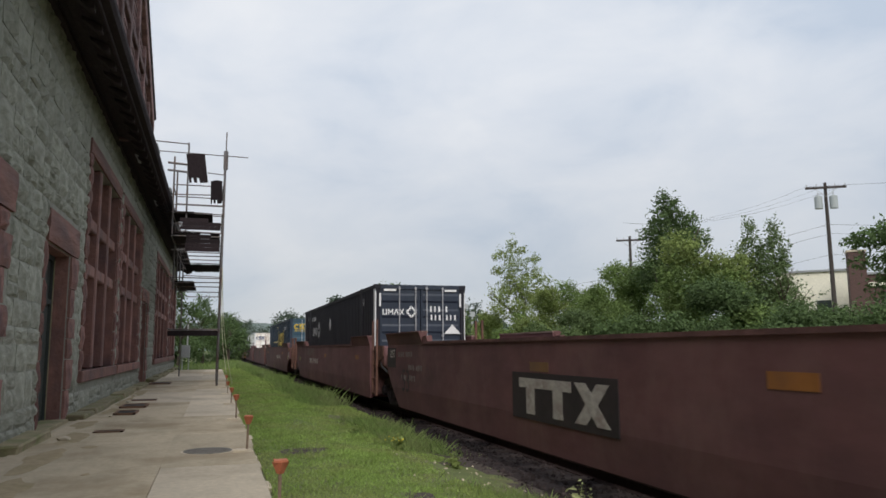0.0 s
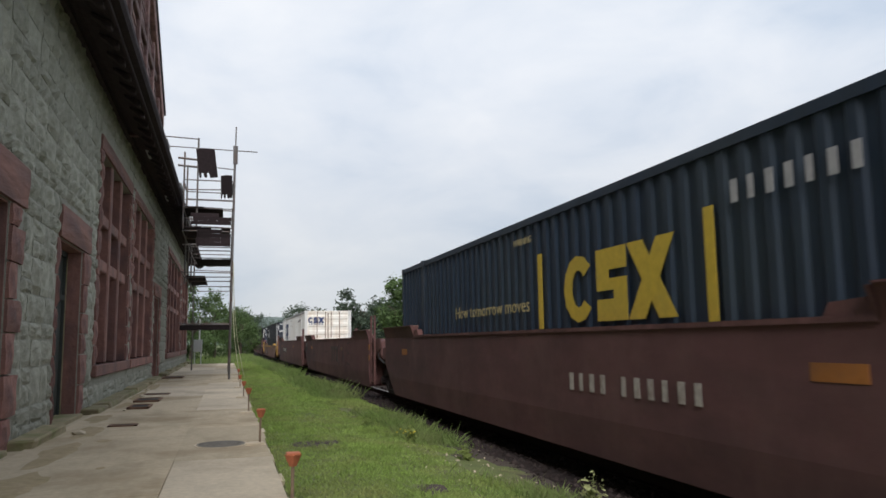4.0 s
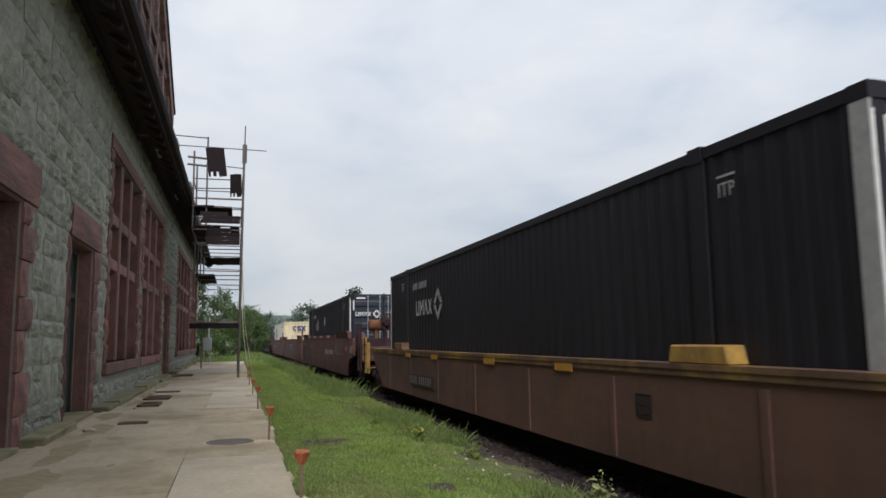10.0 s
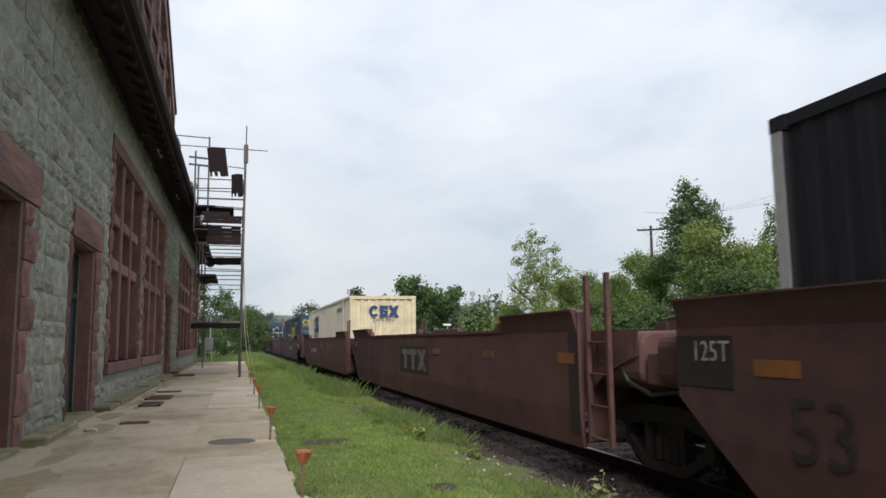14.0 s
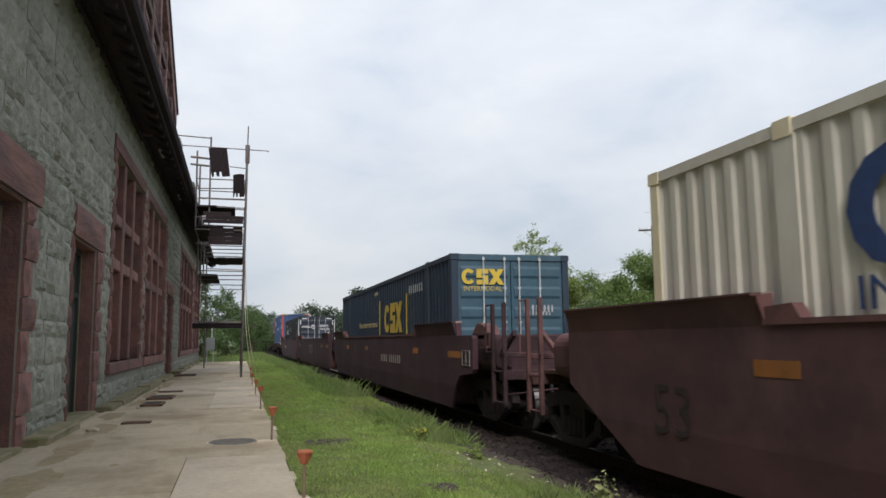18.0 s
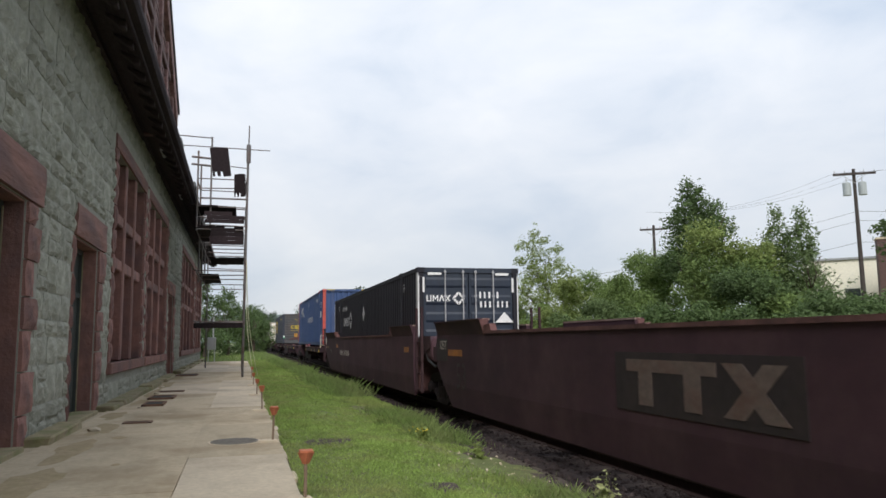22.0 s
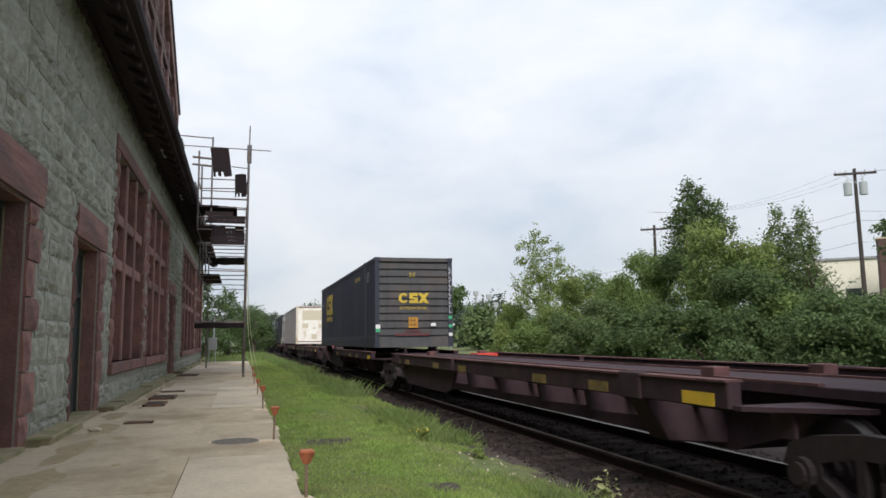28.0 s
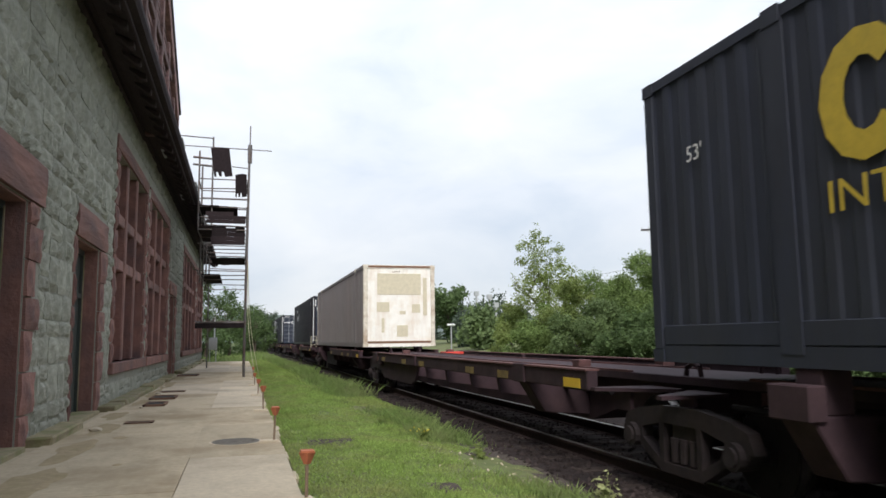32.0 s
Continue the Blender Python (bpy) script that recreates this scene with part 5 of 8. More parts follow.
def carrier_box(u, scheme):
    if scheme == "blue":
        c = container(u, 0.33, "dark blue corrugated container with yellow carrier marks", "navy_side", "navy_lit_end", "navy_side", "doors", 0.29)
        round_mark(0.9, 0.32, "yellow_mark", c, on_end(-0.63, -0.006, 2.43))
        words("service_name", "INTERMODAL", 0.14, "yellow_mark", c, on_end(-0.62, -0.006, 2.18), squeeze=0.95)
        marks("data_panel", 0.7, 0.14, 8, "grey_mark", c, on_end(0.62, -0.006, 1.78))
        marks("data_panel", 0.6, 0.08, 8, "grey_mark", c, on_end(0.6, -0.006, 1.68))
        round_mark(2.4, 0.82, "yellow_mark", c, on_side(SIDE, 5.9, 1.77))
        for y in (4.12, 7.84):
            slab("bracket_mark", (SIDE - 0.004, SIDE + 0.002, y - 0.07, y + 0.07, 1.3, 2.33), "yellow_mark", c)
        words("slogan", "How tomorrow moves", 0.3, "cream_mark", c, on_side(SIDE, 10.0, 1.65), squeeze=1.25)
        marks("identity_mark", 1.5, 0.2, 7, "grey_mark", c, on_side(SIDE, 3.05, 2.4))
        words("warning", "WARNING", 0.14, "cream_mark", c, on_side(SIDE, 8.45, 2.58))
    elif scheme in ("white", "cream"):
        end = "trailer_white" if scheme == "white" else "box_cream"
        c = container(u, 0.33, "white corrugated container with blue carrier marks and rust streaks" if scheme == "white" else "cream-white corrugated container with blue carrier marks and rust stains",
                      "box_white" if scheme == "white" else "box_beige", end, "box_white" if scheme == "white" else "box_cream", "doors" if scheme == "white" else "upright", 0.3 if scheme == "white" else 0.29, "rust_hardware", rail="grey_mark" if scheme == "white" else "box_beige", rib=0.026, H=CH if scheme == "white" else CH - 0.045)
        round_mark(0.88 if scheme == "white" else 1.16, 0.31 if scheme == "white" else 0.44, "blue_mark", c, on_end(-0.67 if scheme == "white" else 0.02, -0.006, 2.38 if scheme == "white" else 2.26))
        if scheme == "white":
            words("service_name", "INTERMODAL", 0.14, "blue_mark", c, on_end(-0.65, -0.006, 2.15), squeeze=0.95)
            slab("door_gasket", (-0.02, 0.02, 0.0, 0.03, 0.15, CH - 0.12), "rust_hardware", c)
        else:
            marks("service_name", 0.85, 0.1, 9, "blue_mark", c, on_end(0.04, -0.006, 1.93))
        round_mark(2.5, 0.84, "blue_mark", c, on_side(SIDE, 12.35, 2.02))
        words("service_name", "INTERMODAL", 0.34, "blue_mark", c, on_side(SIDE, 12.35, 1.44), squeeze=1.15)
        marks("identity_mark", 1.5, 0.17, 9, "paint_black", c, on_side(SIDE, 3.0, 2.42))
        marks("warning_note", 1.6, 0.12, 12, "grey_mark", c, on_side(SIDE, 8.8, 2.58))
        rnd = random.Random(int(u))
        for k in range(7):
            y, z = rnd.uniform(0.6, 15), rnd.uniform(0.7, 2.4)
            bm = bmesh.new()
            prism(bm, [(-rnd.uniform(0.015, 0.04), 0), (rnd.uniform(0.01, 0.03), -0.03), (rnd.uniform(0.01, 0.02), 0.05 + rnd.random() * 0.06), (-0.015, 0.04 + rnd.random() * 0.06)], "z", 0, 0.003)
            p = part("rust_stain", bm, "rust_hardware", c)
            p.matrix_basis = on_side(SIDE, y, z)
        for y in (1.6, 2.5):
            slab("strap", (SIDE - 0.005, SIDE + 0.002, y - 0.03, y + 0.03, 2.45, 2.8), "rust_hardware", c)
    return c


def grey_box(u):
    c = container(u, 1.245, "dark grey-blue corrugated container with yellow carrier marks", "slate_side", "slate_lit_end", "slate_side", "level", 0.29, rib=0.016)
    for s in (-1, 1):
        slab("lower_band", (min(s * (CW / 2 - 0.03), s * (CW / 2 - 0.002)), max(s * (CW / 2 - 0.03), s * (CW / 2 - 0.002)), 0.2, CL - 0.2, 0.17, 0.36), "slate_side", c, bevel=0.006)
    words("length_mark", "53'", 0.2, "yellow_mark", c, on_end(-0.05, -0.004, 2.33))
    round_mark(1.0, 0.33, "yellow_mark", c, on_end(-0.02, -0.004, 1.58))
    words("service_name", "INTERMODAL", 0.13, "yellow_mark", c, on_end(-0.02, -0.004, 1.25), squeeze=1.15)
    slab("orange_label", (-0.19, 0.12, -0.006, 0.03, 0.62, 0.96), "label_orange", c)
    slab("white_label", (0.56, 0.72, -0.006, 0.03, 0.67, 0.77), "white_mark", c)
    slab("red_mark", (-0.64, 0.52, 0.0, 0.03, 0.37, 0.44), "red_mark", c)
    slab("red_mark", (-0.29, 0.23, 0.0, 0.03, 0.49, 0.56), "red_mark", c)
    for z in (0.72, 0.86):
        marks("panel_note", 0.24, 0.07, 5, "paint_black", c, on_end(-0.035, -0.007, z))
    slab("green_label", (-1.27, -1.12, -0.004, 0.01, 0.49, 0.6), "green_mark", c)
    slab("white_label", (-1.27, -1.12, -0.004, 0.01, 0.6, 0.73), "white_mark", c)
    for z, mat in ((0.9, "green_mark"), (0.62, "green_mark"), (0.35, "white_mark")):
        slab("end_label", (CW / 2 - 0.14, CW / 2 - 0.02, -0.006, 0.01, z, z + 0.1), mat, c)
    bm = bmesh.new()
    for k in range(11):
        za = 1.1 + k * 0.14
        box(bm, CW / 2 - 0.12, CW / 2 - 0.09, -0.0045, 0.004, za, za + 0.1)
        box(bm, CW / 2 - 0.09, CW / 2 - 0.04, -0.0045, 0.004, za + (0.07 if k % 2 else 0.0), za + (0.1 if k % 2 else 0.035))
    part("identity_mark", bm, "grey_mark", c)
    round_mark(2.45, 0.96, "yellow_mark", c, on_side(SIDE, 12.5, 1.92))
    words("service_name", "INTERMODAL", 0.34, "yellow_mark", c, on_side(SIDE, 12.5, 1.23), squeeze=1.15)
    words("length_mark", "53'", 0.22, "white_mark", c, on_side(SIDE, 15.3, 1.98))
    words("length_mark", "53", 0.24, "grey_mark", c, on_side(SIDE, 1.3, 2.36))
    bm = bmesh.new()
    for a in ((-0.22, 0.22, 0.13, 0.15), (-0.22, 0.22, -0.15, -0.13), (-0.22, -0.2, -0.13, 0.13), (0.2, 0.22, -0.13, 0.13)):
        box(bm, *a, 0.0, 0.003)
    p = part("size_frame", bm, "grey_mark", c)
    p.matrix_basis = on_side(SIDE, 1.3, 2.36)
    marks("identity_mark", 1.2, 0.14, 8, "yellow_mark", c, on_side(SIDE, 0.95 + 2.6, 2.45), space=4)
    return c


def blue_box(u):
    c = container(u, 1.245, "blue corrugated container with red corner posts and white lettering", "stack_blue", "stack_blue", "stack_red", "upright", 0.33)
    words("length_mark", "53", 0.5, "white_mark", c, on_end(0.03, -0.006, 2.06))
    bm = bmesh.new()
    box(bm, -0.2, 0.26, 1.43, 1.76, 0, 0.004)
    p = part("height_panel", bm, "white_mark", c)
    p.matrix_basis = on_end(0, -0.008, 0)
    words("height_mark", '110"', 0.24, "paint_black", c, on_end(0.03, -0.014, 1.64))
    words("height_note", "INSIDE HEIGHT", 0.075, "paint_black", c, on_end(0.03, -0.014, 1.48), squeeze=0.85)
    bm = bmesh.new()
    box(bm, -0.2, 0.26, 0.76, 1.0, 0, 0.004)
    p = part("weight_panel", bm, "white_mark", c)
    p.matrix_basis = on_end(0.02, -0.008, 0)
    words("weight_mark", "24,000 lbs", 0.1, "paint_black", c, on_end(0.05, -0.014, 0.84), squeeze=0.9)
    bm = bmesh.new()
    for k in range(11):
        box(bm, 0.69, 0.77, 1.05 + k * 0.12, 1.13 + k * 0.12, 0, 0.004)
    p = part("identity_mark", bm, "white_mark", c)
    p.matrix_basis = on_end(0, -0.008, 0)
    bm = bmesh.new()
    for k in range(6):
        prism(bm, [(-1.1 + k * 0.07, CH - 0.07), (-1.06 + k * 0.07, CH - 0.07), (-1.03 + k * 0.07, CH - 0.01), (-1.07 + k * 0.07, CH - 0.01)], "y", -0.006, 0.01)
        prism(bm, [(0.7 + k * 0.07, CH - 0.07), (0.74 + k * 0.07, CH - 0.07), (0.77 + k * 0.07, CH - 0.01), (0.73 + k * 0.07, CH - 0.01)], "y", -0.006, 0.01)
    part("hazard_stripe", bm, "yellow_mark", c)
    words("length_mark", "53", 0.42, "white_mark", c, on_side(SIDE, 0.98, 2.1))
    slab("height_panel", (SIDE - 0.004, SIDE + 0.004, 0.78, 1.16, 1.45, 1.78), "white_mark", c)
    marks("carrier_name", 3.3, 0.32, 10, "grey_mark", c, on_side(SIDE, 7.0, 1.48))
    marks("identity_mark", 1.2, 0.16, 9, "grey_mark", c, on_side(SIDE, 3.0, 2.45))
    marks("lift_mark", 0.25, 0.25, 2, "white_mark", c, on_side(SIDE, 8.0, 2.4))
    bm = bmesh.new()
    prism(bm, [(0.0, -0.62), (0.5, 0.0), (0.0, 0.62), (-0.5, 0.0)], "z", 0, 0.004)
    p = part("diamond_mark", bm, "red_mark", c)
    p.matrix_basis = on_side(SIDE, 13.3, 2.15) @ Matrix.Diagonal((0.68, 0.53, 1, 1))
    bm = bmesh.new()
    prism(bm, [(0.0, -0.57), (0.46, 0.0), (0.0, 0.57), (-0.46, 0.0)], "z", 0, 0.007)
    p = part("diamond_mark", bm, "white_mark", c)
    p.matrix_basis = on_side(SIDE, 13.3, 2.15) @ Matrix.Diagonal((0.68, 0.53, 1, 1))
    bm = bmesh.new()
    ring_shape(bm, 0.02, 0.12, 0.2, 0.28, 0.05, 0.06, 14, 0, math.tau, 0.01)
    box(bm, -0.27, -0.16, -0.35, 0.1, 0, 0.01)
    box(bm, -0.16, 0.2, -0.35, -0.24, 0, 0.01)
    p = part("globe_mark", bm, "blue_mark", c)
    p.matrix_basis = on_side(SIDE, 13.3, 2.15) @ Matrix.Diagonal((0.68, 0.53, 1, 1))
    for k in range(9):
        bm = bmesh.new()
        for j in range(8):
            x0 = 0.12 + abs(k - 4) * 0.1 + j * 0.2
            z = 0.5 - k * 0.13
            za, zb = math.sin(j * 0.8) * 0.03, math.sin((j + 1) * 0.8) * 0.03
            prism(bm, [(x0, z + za), (x0 + 0.2, z + zb), (x0 + 0.2, z + zb + 0.04), (x0, z + za + 0.04)], "z", 0, 0.003)
        p = part("wavy_stripe", bm, "white_mark", c)
        p.matrix_basis = on_side(SIDE, 13.2, 2.12) @ Matrix.Diagonal((0.75, 0.55, 1, 1))
    return c


def white_trailer_box(u):
    c = container(u, 1.245, "dirty white flat-fronted container with buff patches and rust", "trailer_shaded_side", "trailer_white", "rusty_white", "flat", 0.36)
    slab("buff_patch", (-0.8, 0.78, 0.008, 0.03, 1.84, 2.59), "tarp_buff", c)
    slab("buff_patch", (0.86, 1.0, 0.006, 0.03, 1.1, 2.45), "tarp_buff", c)
    for x, z, w, h in ((-0.82, 1.23, 0.45, 0.34), (0.45, 1.2, 0.3, 0.3), (0.0, 1.14, 0.22, 0.12), (-0.1, 0.35, 0.4, 0.4), (-0.65, 0.5, 0.1, 0.5)):
        slab("patch", (x, x + w, 0.012, 0.03, z, z + h), "tarp_buff", c)
    slab("rust_strip", (-1.14, 1.14, -0.004, 0.03, 0.12, 0.2), "rust_hardware", c)
    slab("top_strip", (-1.2, 1.2, -0.006, 0.03, CH - 0.1, CH - 0.02), "rust_hardware", c)
    marks("vent_mark", 0.3, 0.05, 5, "rust_hardware", c, on_end(-0.1, -0.004, 2.66))
    return c


WR = 0.42
wheelset_meshes = {}


def wheelset(parent, y):
    """An axle with two wheels; its origin lies on the axle."""
    if not wheelset_meshes:
        bm = bmesh.new()
        rod(bm, (-1.02, 0, 0), (1.02, 0, 0), 0.075, 10)
        for s in (-1, 1):
            c = s * (GAUGE / 2 + 0.045)
            wheel_disc(bm, c - 0.055, c + 0.055, 0, 0, WR - 0.006, 28)
            wheel_disc(bm, c - s * 0.085, c - s * 0.055, 0, 0, WR + 0.025, 28)
            wheel_disc(bm, c + s * 0.055, c + s * 0.075, 0, 0, 0.15, 14)
            for k in range(6):
                a = k * math.tau / 6
                box(bm, c + s * 0.05, c + s * 0.066, 0.26 * math.cos(a) - 0.03, 0.26 * math.cos(a) + 0.03, 0.26 * math.sin(a) - 0.03, 0.26 * math.sin(a) + 0.03)
        for s in (-1, 1):
            c = s * (GAUGE / 2 + 0.045)
            n = 28
            rings = [[bm.verts.new((x, WR * math.cos(k * math.tau / n), WR * math.sin(k * math.tau / n))) for k in range(n)] for x in (c - 0.05, c + 0.05)]
            inner = [bm.verts.new((c + s * 0.056, (WR - 0.045) * math.cos(k * math.tau / n), (WR - 0.045) * math.sin(k * math.tau / n))) for k in range(n)]
            outer = [bm.verts.new((c + s * 0.056, (WR - 0.01) * math.cos(k * math.tau / n), (WR - 0.01) * math.sin(k * math.tau / n))) for k in range(n)]
            for i in range(n):
                bm.faces.new((rings[0][i], rings[0][(i + 1) % n], rings[1][(i + 1) % n], rings[1][i])).material_index = 1
                bm.faces.new((inner[i], inner[(i + 1) % n], outer[(i + 1) % n], outer[i]))
        wheelset_meshes["body"] = mesh_of(bm, "wheelset")
        wheelset_meshes["body"].materials.append(M["dark_steel"])
        wheelset_meshes["body"].materials.append(M["wheel_tread"])
    w = new("wheelset", wheelset_meshes["body"])
    w.parent = parent
    w.matrix_basis = pose(0, y, WR)
    return w


truck_meshes = {}


def truck(car, y, base=1.78):
    """A two-axle freight truck: cast side frames, bolster, springs."""
    if not truck_meshes:
        bm = bmesh.new()
        h = base / 2
        for s in (-1, 1):
            x0, x1 = (s * 1.0, s * 1.13)
            # upper chord, lower chord, columns, axle boxes
            prism(bm, [(-h - 0.24, 0.46), (-h - 0.16, 0.64), (-h + 0.1, 0.72), (-0.3, 0.78), (0.3, 0.78), (h - 0.1, 0.72), (h + 0.16, 0.64), (h + 0.24, 0.46), (h + 0.12, 0.46), (0.36, 0.6), (-0.36, 0.6), (-h - 0.12, 0.46)], "x", x0, x1)
            prism(bm, [(-h + 0.12, 0.44), (-0.34, 0.2), (0.34, 0.2), (h - 0.12, 0.44), (h - 0.12, 0.32), (0.36, 0.1), (-0.36, 0.1), (-h + 0.12, 0.32)], "x", x0, x1)
            for c in (-0.36, 0.3):
                box(bm, min(x0, x1), max(x0, x1), c, c + 0.08, 0.16, 0.66)
            for c in (-h, h):
                rod(bm, (s * 0.98, c, WR), (s * 1.19, c, WR), 0.13, 12)
                rod(bm, (s * 1.19, c, WR), (s * 1.22, c, WR), 0.09, 12)
                box(bm, min(x0, x1), max(x0, x1), c - 0.17, c + 0.17, 0.4, 0.58)
        for s in (-1, 1):
            for c in (-0.16, 0.0, 0.16):
                rod(bm, (s * 1.06, c, 0.22), (s * 1.06, c, 0.46), 0.065, 9)
        box(bm, -1.08, 1.08, -0.2, 0.2, 0.46, 0.68)
        rod(bm, (0, 0, 0.66), (0, 0, 0.85), 0.2, 12)
        box(bm, -0.7, 0.7, -h + 0.5, -h + 0.58, 0.32, 0.45)
        box(bm, -0.7, 0.7, h - 0.58, h - 0.5, 0.32, 0.45)
        truck_meshes["frame"] = mesh_of(bm, "truck")
        truck_meshes["frame"].materials.append(M["truck_steel"])
    t = new("truck", truck_meshes["frame"])
    t.parent = car
    t.matrix_basis = pose(0, y, 0)
    for c in (-base / 2, base / 2):
        WHEELSETS.append((wheelset(t, c), c))
    return t


def ladder(car, x, y, z0, z1, w, mat, rungs=4):
    bm = bmesh.new()
    for yy in (y, y + w):
        box(bm, x - 0.025, x + 0.025, yy - 0.03, yy + 0.03, z0, z1)
    for k in range(rungs):
        z = z0 + 0.06 + k * 0.36
        rod(bm, (x, y, z), (x, y + w, z), 0.014, 6)
    return part("ladder", bm, mat, car)


def brake_wheel(car, x, y, z, mat):
    """A spoked hand wheel that faces along the track, with its gear housing."""
    bm = bmesh.new()
    n, r = 18, 0.26
    for k in range(n):
        a, b = k * math.tau / n, (k + 1) * math.tau / n
        rod(bm, (x + r * math.cos(a), y, z + r * math.sin(a)), (x + r * math.cos(b), y, z + r * math.sin(b)), 0.016, 5)
    for k in range(6):
        a = k * math.tau / 6
        rod(bm, (x, y + 0.02, z), (x + r * math.cos(a), y, z + r * math.sin(a)), 0.014, 5)
    wheel = part("brake_wheel", bm, mat, car)
    bm = bmesh.new()
    rod(bm, (x, y + 0.03, z), (x, y + 0.16, z), 0.13, 14, 0.17)
    box(bm, x - 0.16, x + 0.12, y + 0.16, y + 0.34, z - 0.22, z + 0.16)
    box(bm, x - 0.05, x + 0.05, y + 0.2, y + 0.3, 1.05, z - 0.2)
    part("gear_housing", bm, mat, wheel, bevel=0.02)
    return wheel


def end_post(car, x, y, z0, z1, mat, d):
    """A channel post of the end ladder with its bent grab iron."""
    post = slab("post", (x - 0.028, x + 0.028, y - 0.038, y + 0.038, z0, z1), mat, car, bevel=0.008)
    bm = bmesh.new()
    g = x + (-0.07 if x < 0 else 0.07)
    pts = [(g, y + d, z1 - 0.78), (g, y + d, z1 - 0.02), (x, y, z1 - 0.02)]
    for p, q in zip([(x, y, z1 - 0.78)] + pts[:1] + pts[1:2], pts):
        rod(bm, p, q, 0.013, 6)
    part("grab_iron", bm, mat, post)


def end_gear(car, sign, y_wall, y_end, mat, rail_mat, style):
    """Coupler end: platform, sill, posts, grab irons, ladders, coupler. sign: -1 the leading end, +1 the trailing one."""
    a, b = min(y_wall, y_end), max(y_wall, y_end)
    slab("end_deck", (-1.2, 1.2, a, b, 1.0, 1.05), mat, car)
    slab("draft_sill", (-0.28, 0.28, a - (0.2 if sign < 0 else 0), b + (0.2 if sign > 0 else 0), 0.68, 1.0), mat, car)
    slab("end_beam", (-1.4, 1.4, y_end - 0.07, y_end + 0.07, 0.84, 1.0), mat, car, bevel=0.012)
    slab("cross_rail", (-1.38, 1.38, y_end - 0.04, y_end + 0.04, 1.2, 1.28), mat, car, bevel=0.01)
    yc = y_end + sign * 0.4
    bm = bmesh.new()
    box(bm, -0.1, 0.1, min(y_end, yc), max(y_end, yc), 0.74, 0.92)
    prism(bm, [(-0.18, yc - sign * 0.06), (0.16, yc - sign * 0.06), (0.2, yc + sign * 0.2), (0.05, yc + sign * 0.24), (0.0, yc + sign * 0.08), (-0.16, yc + sign * 0.14)][::sign], "z", 0.7, 0.98)
    part("coupler", bm, "dark_steel", car)
    bm = bmesh.new()
    pts = [(-0.55, y_end, 0.85), (-0.56, y_end + sign * 0.12, 0.5), (-0.45, y_end + sign * 0.3, 0.32), (-0.3, y_end + sign * 0.5, 0.42)]
    for p, q in zip(pts, pts[1:]):
        rod(bm, p, q, 0.03, 7)
    part("air_hose", bm, "hose_rubber", car)
    bm = bmesh.new()
    rod(bm, (-0.1, y_end + sign * 0.1, 0.72), (-1.3, y_end + sign * 0.06, 0.62), 0.016, 6)
    part("uncoupling_lever", bm, rail_mat, car)
    low = style == "yellow"
    if style == "low":
        return
    ys = (-2.52, -3.24) if low and sign < 0 else (18.9, 19.43) if low else (y_end + 0.25, y_end - 0.28) if sign < 0 else (y_end - 0.5, y_end - 0.05)
    tops = (1.42, 1.6) if low else (2.06, 2.06)
    for s in (-1, 1):
        x = s * 1.43
        for y, top in zip(ys, tops):
            end_post(car, x, y, 0.46, top, rail_mat, 0.14 if y == max(ys) else -0.14)
        for z in (0.5, 0.98) if not low else (0.48, 0.8, 1.36):
            bm = bmesh.new()
            rod(bm, (x, ys[0], z), (x, ys[1], z), 0.018, 6)
            part("rung", bm, rail_mat, car)
        bm = bmesh.new()
        ym = sum(ys) / 2
        prism(bm, [(ym + 0.2 * sign, 1.62), (ym + 0.2 * sign, 1.54), (ym - 0.75 * sign, 1.0), (ym - 0.85 * sign, 1.05)], "x", s * 1.2, s * 1.26)
        if not low:
            part("diagonal_brace", bm, mat, car)


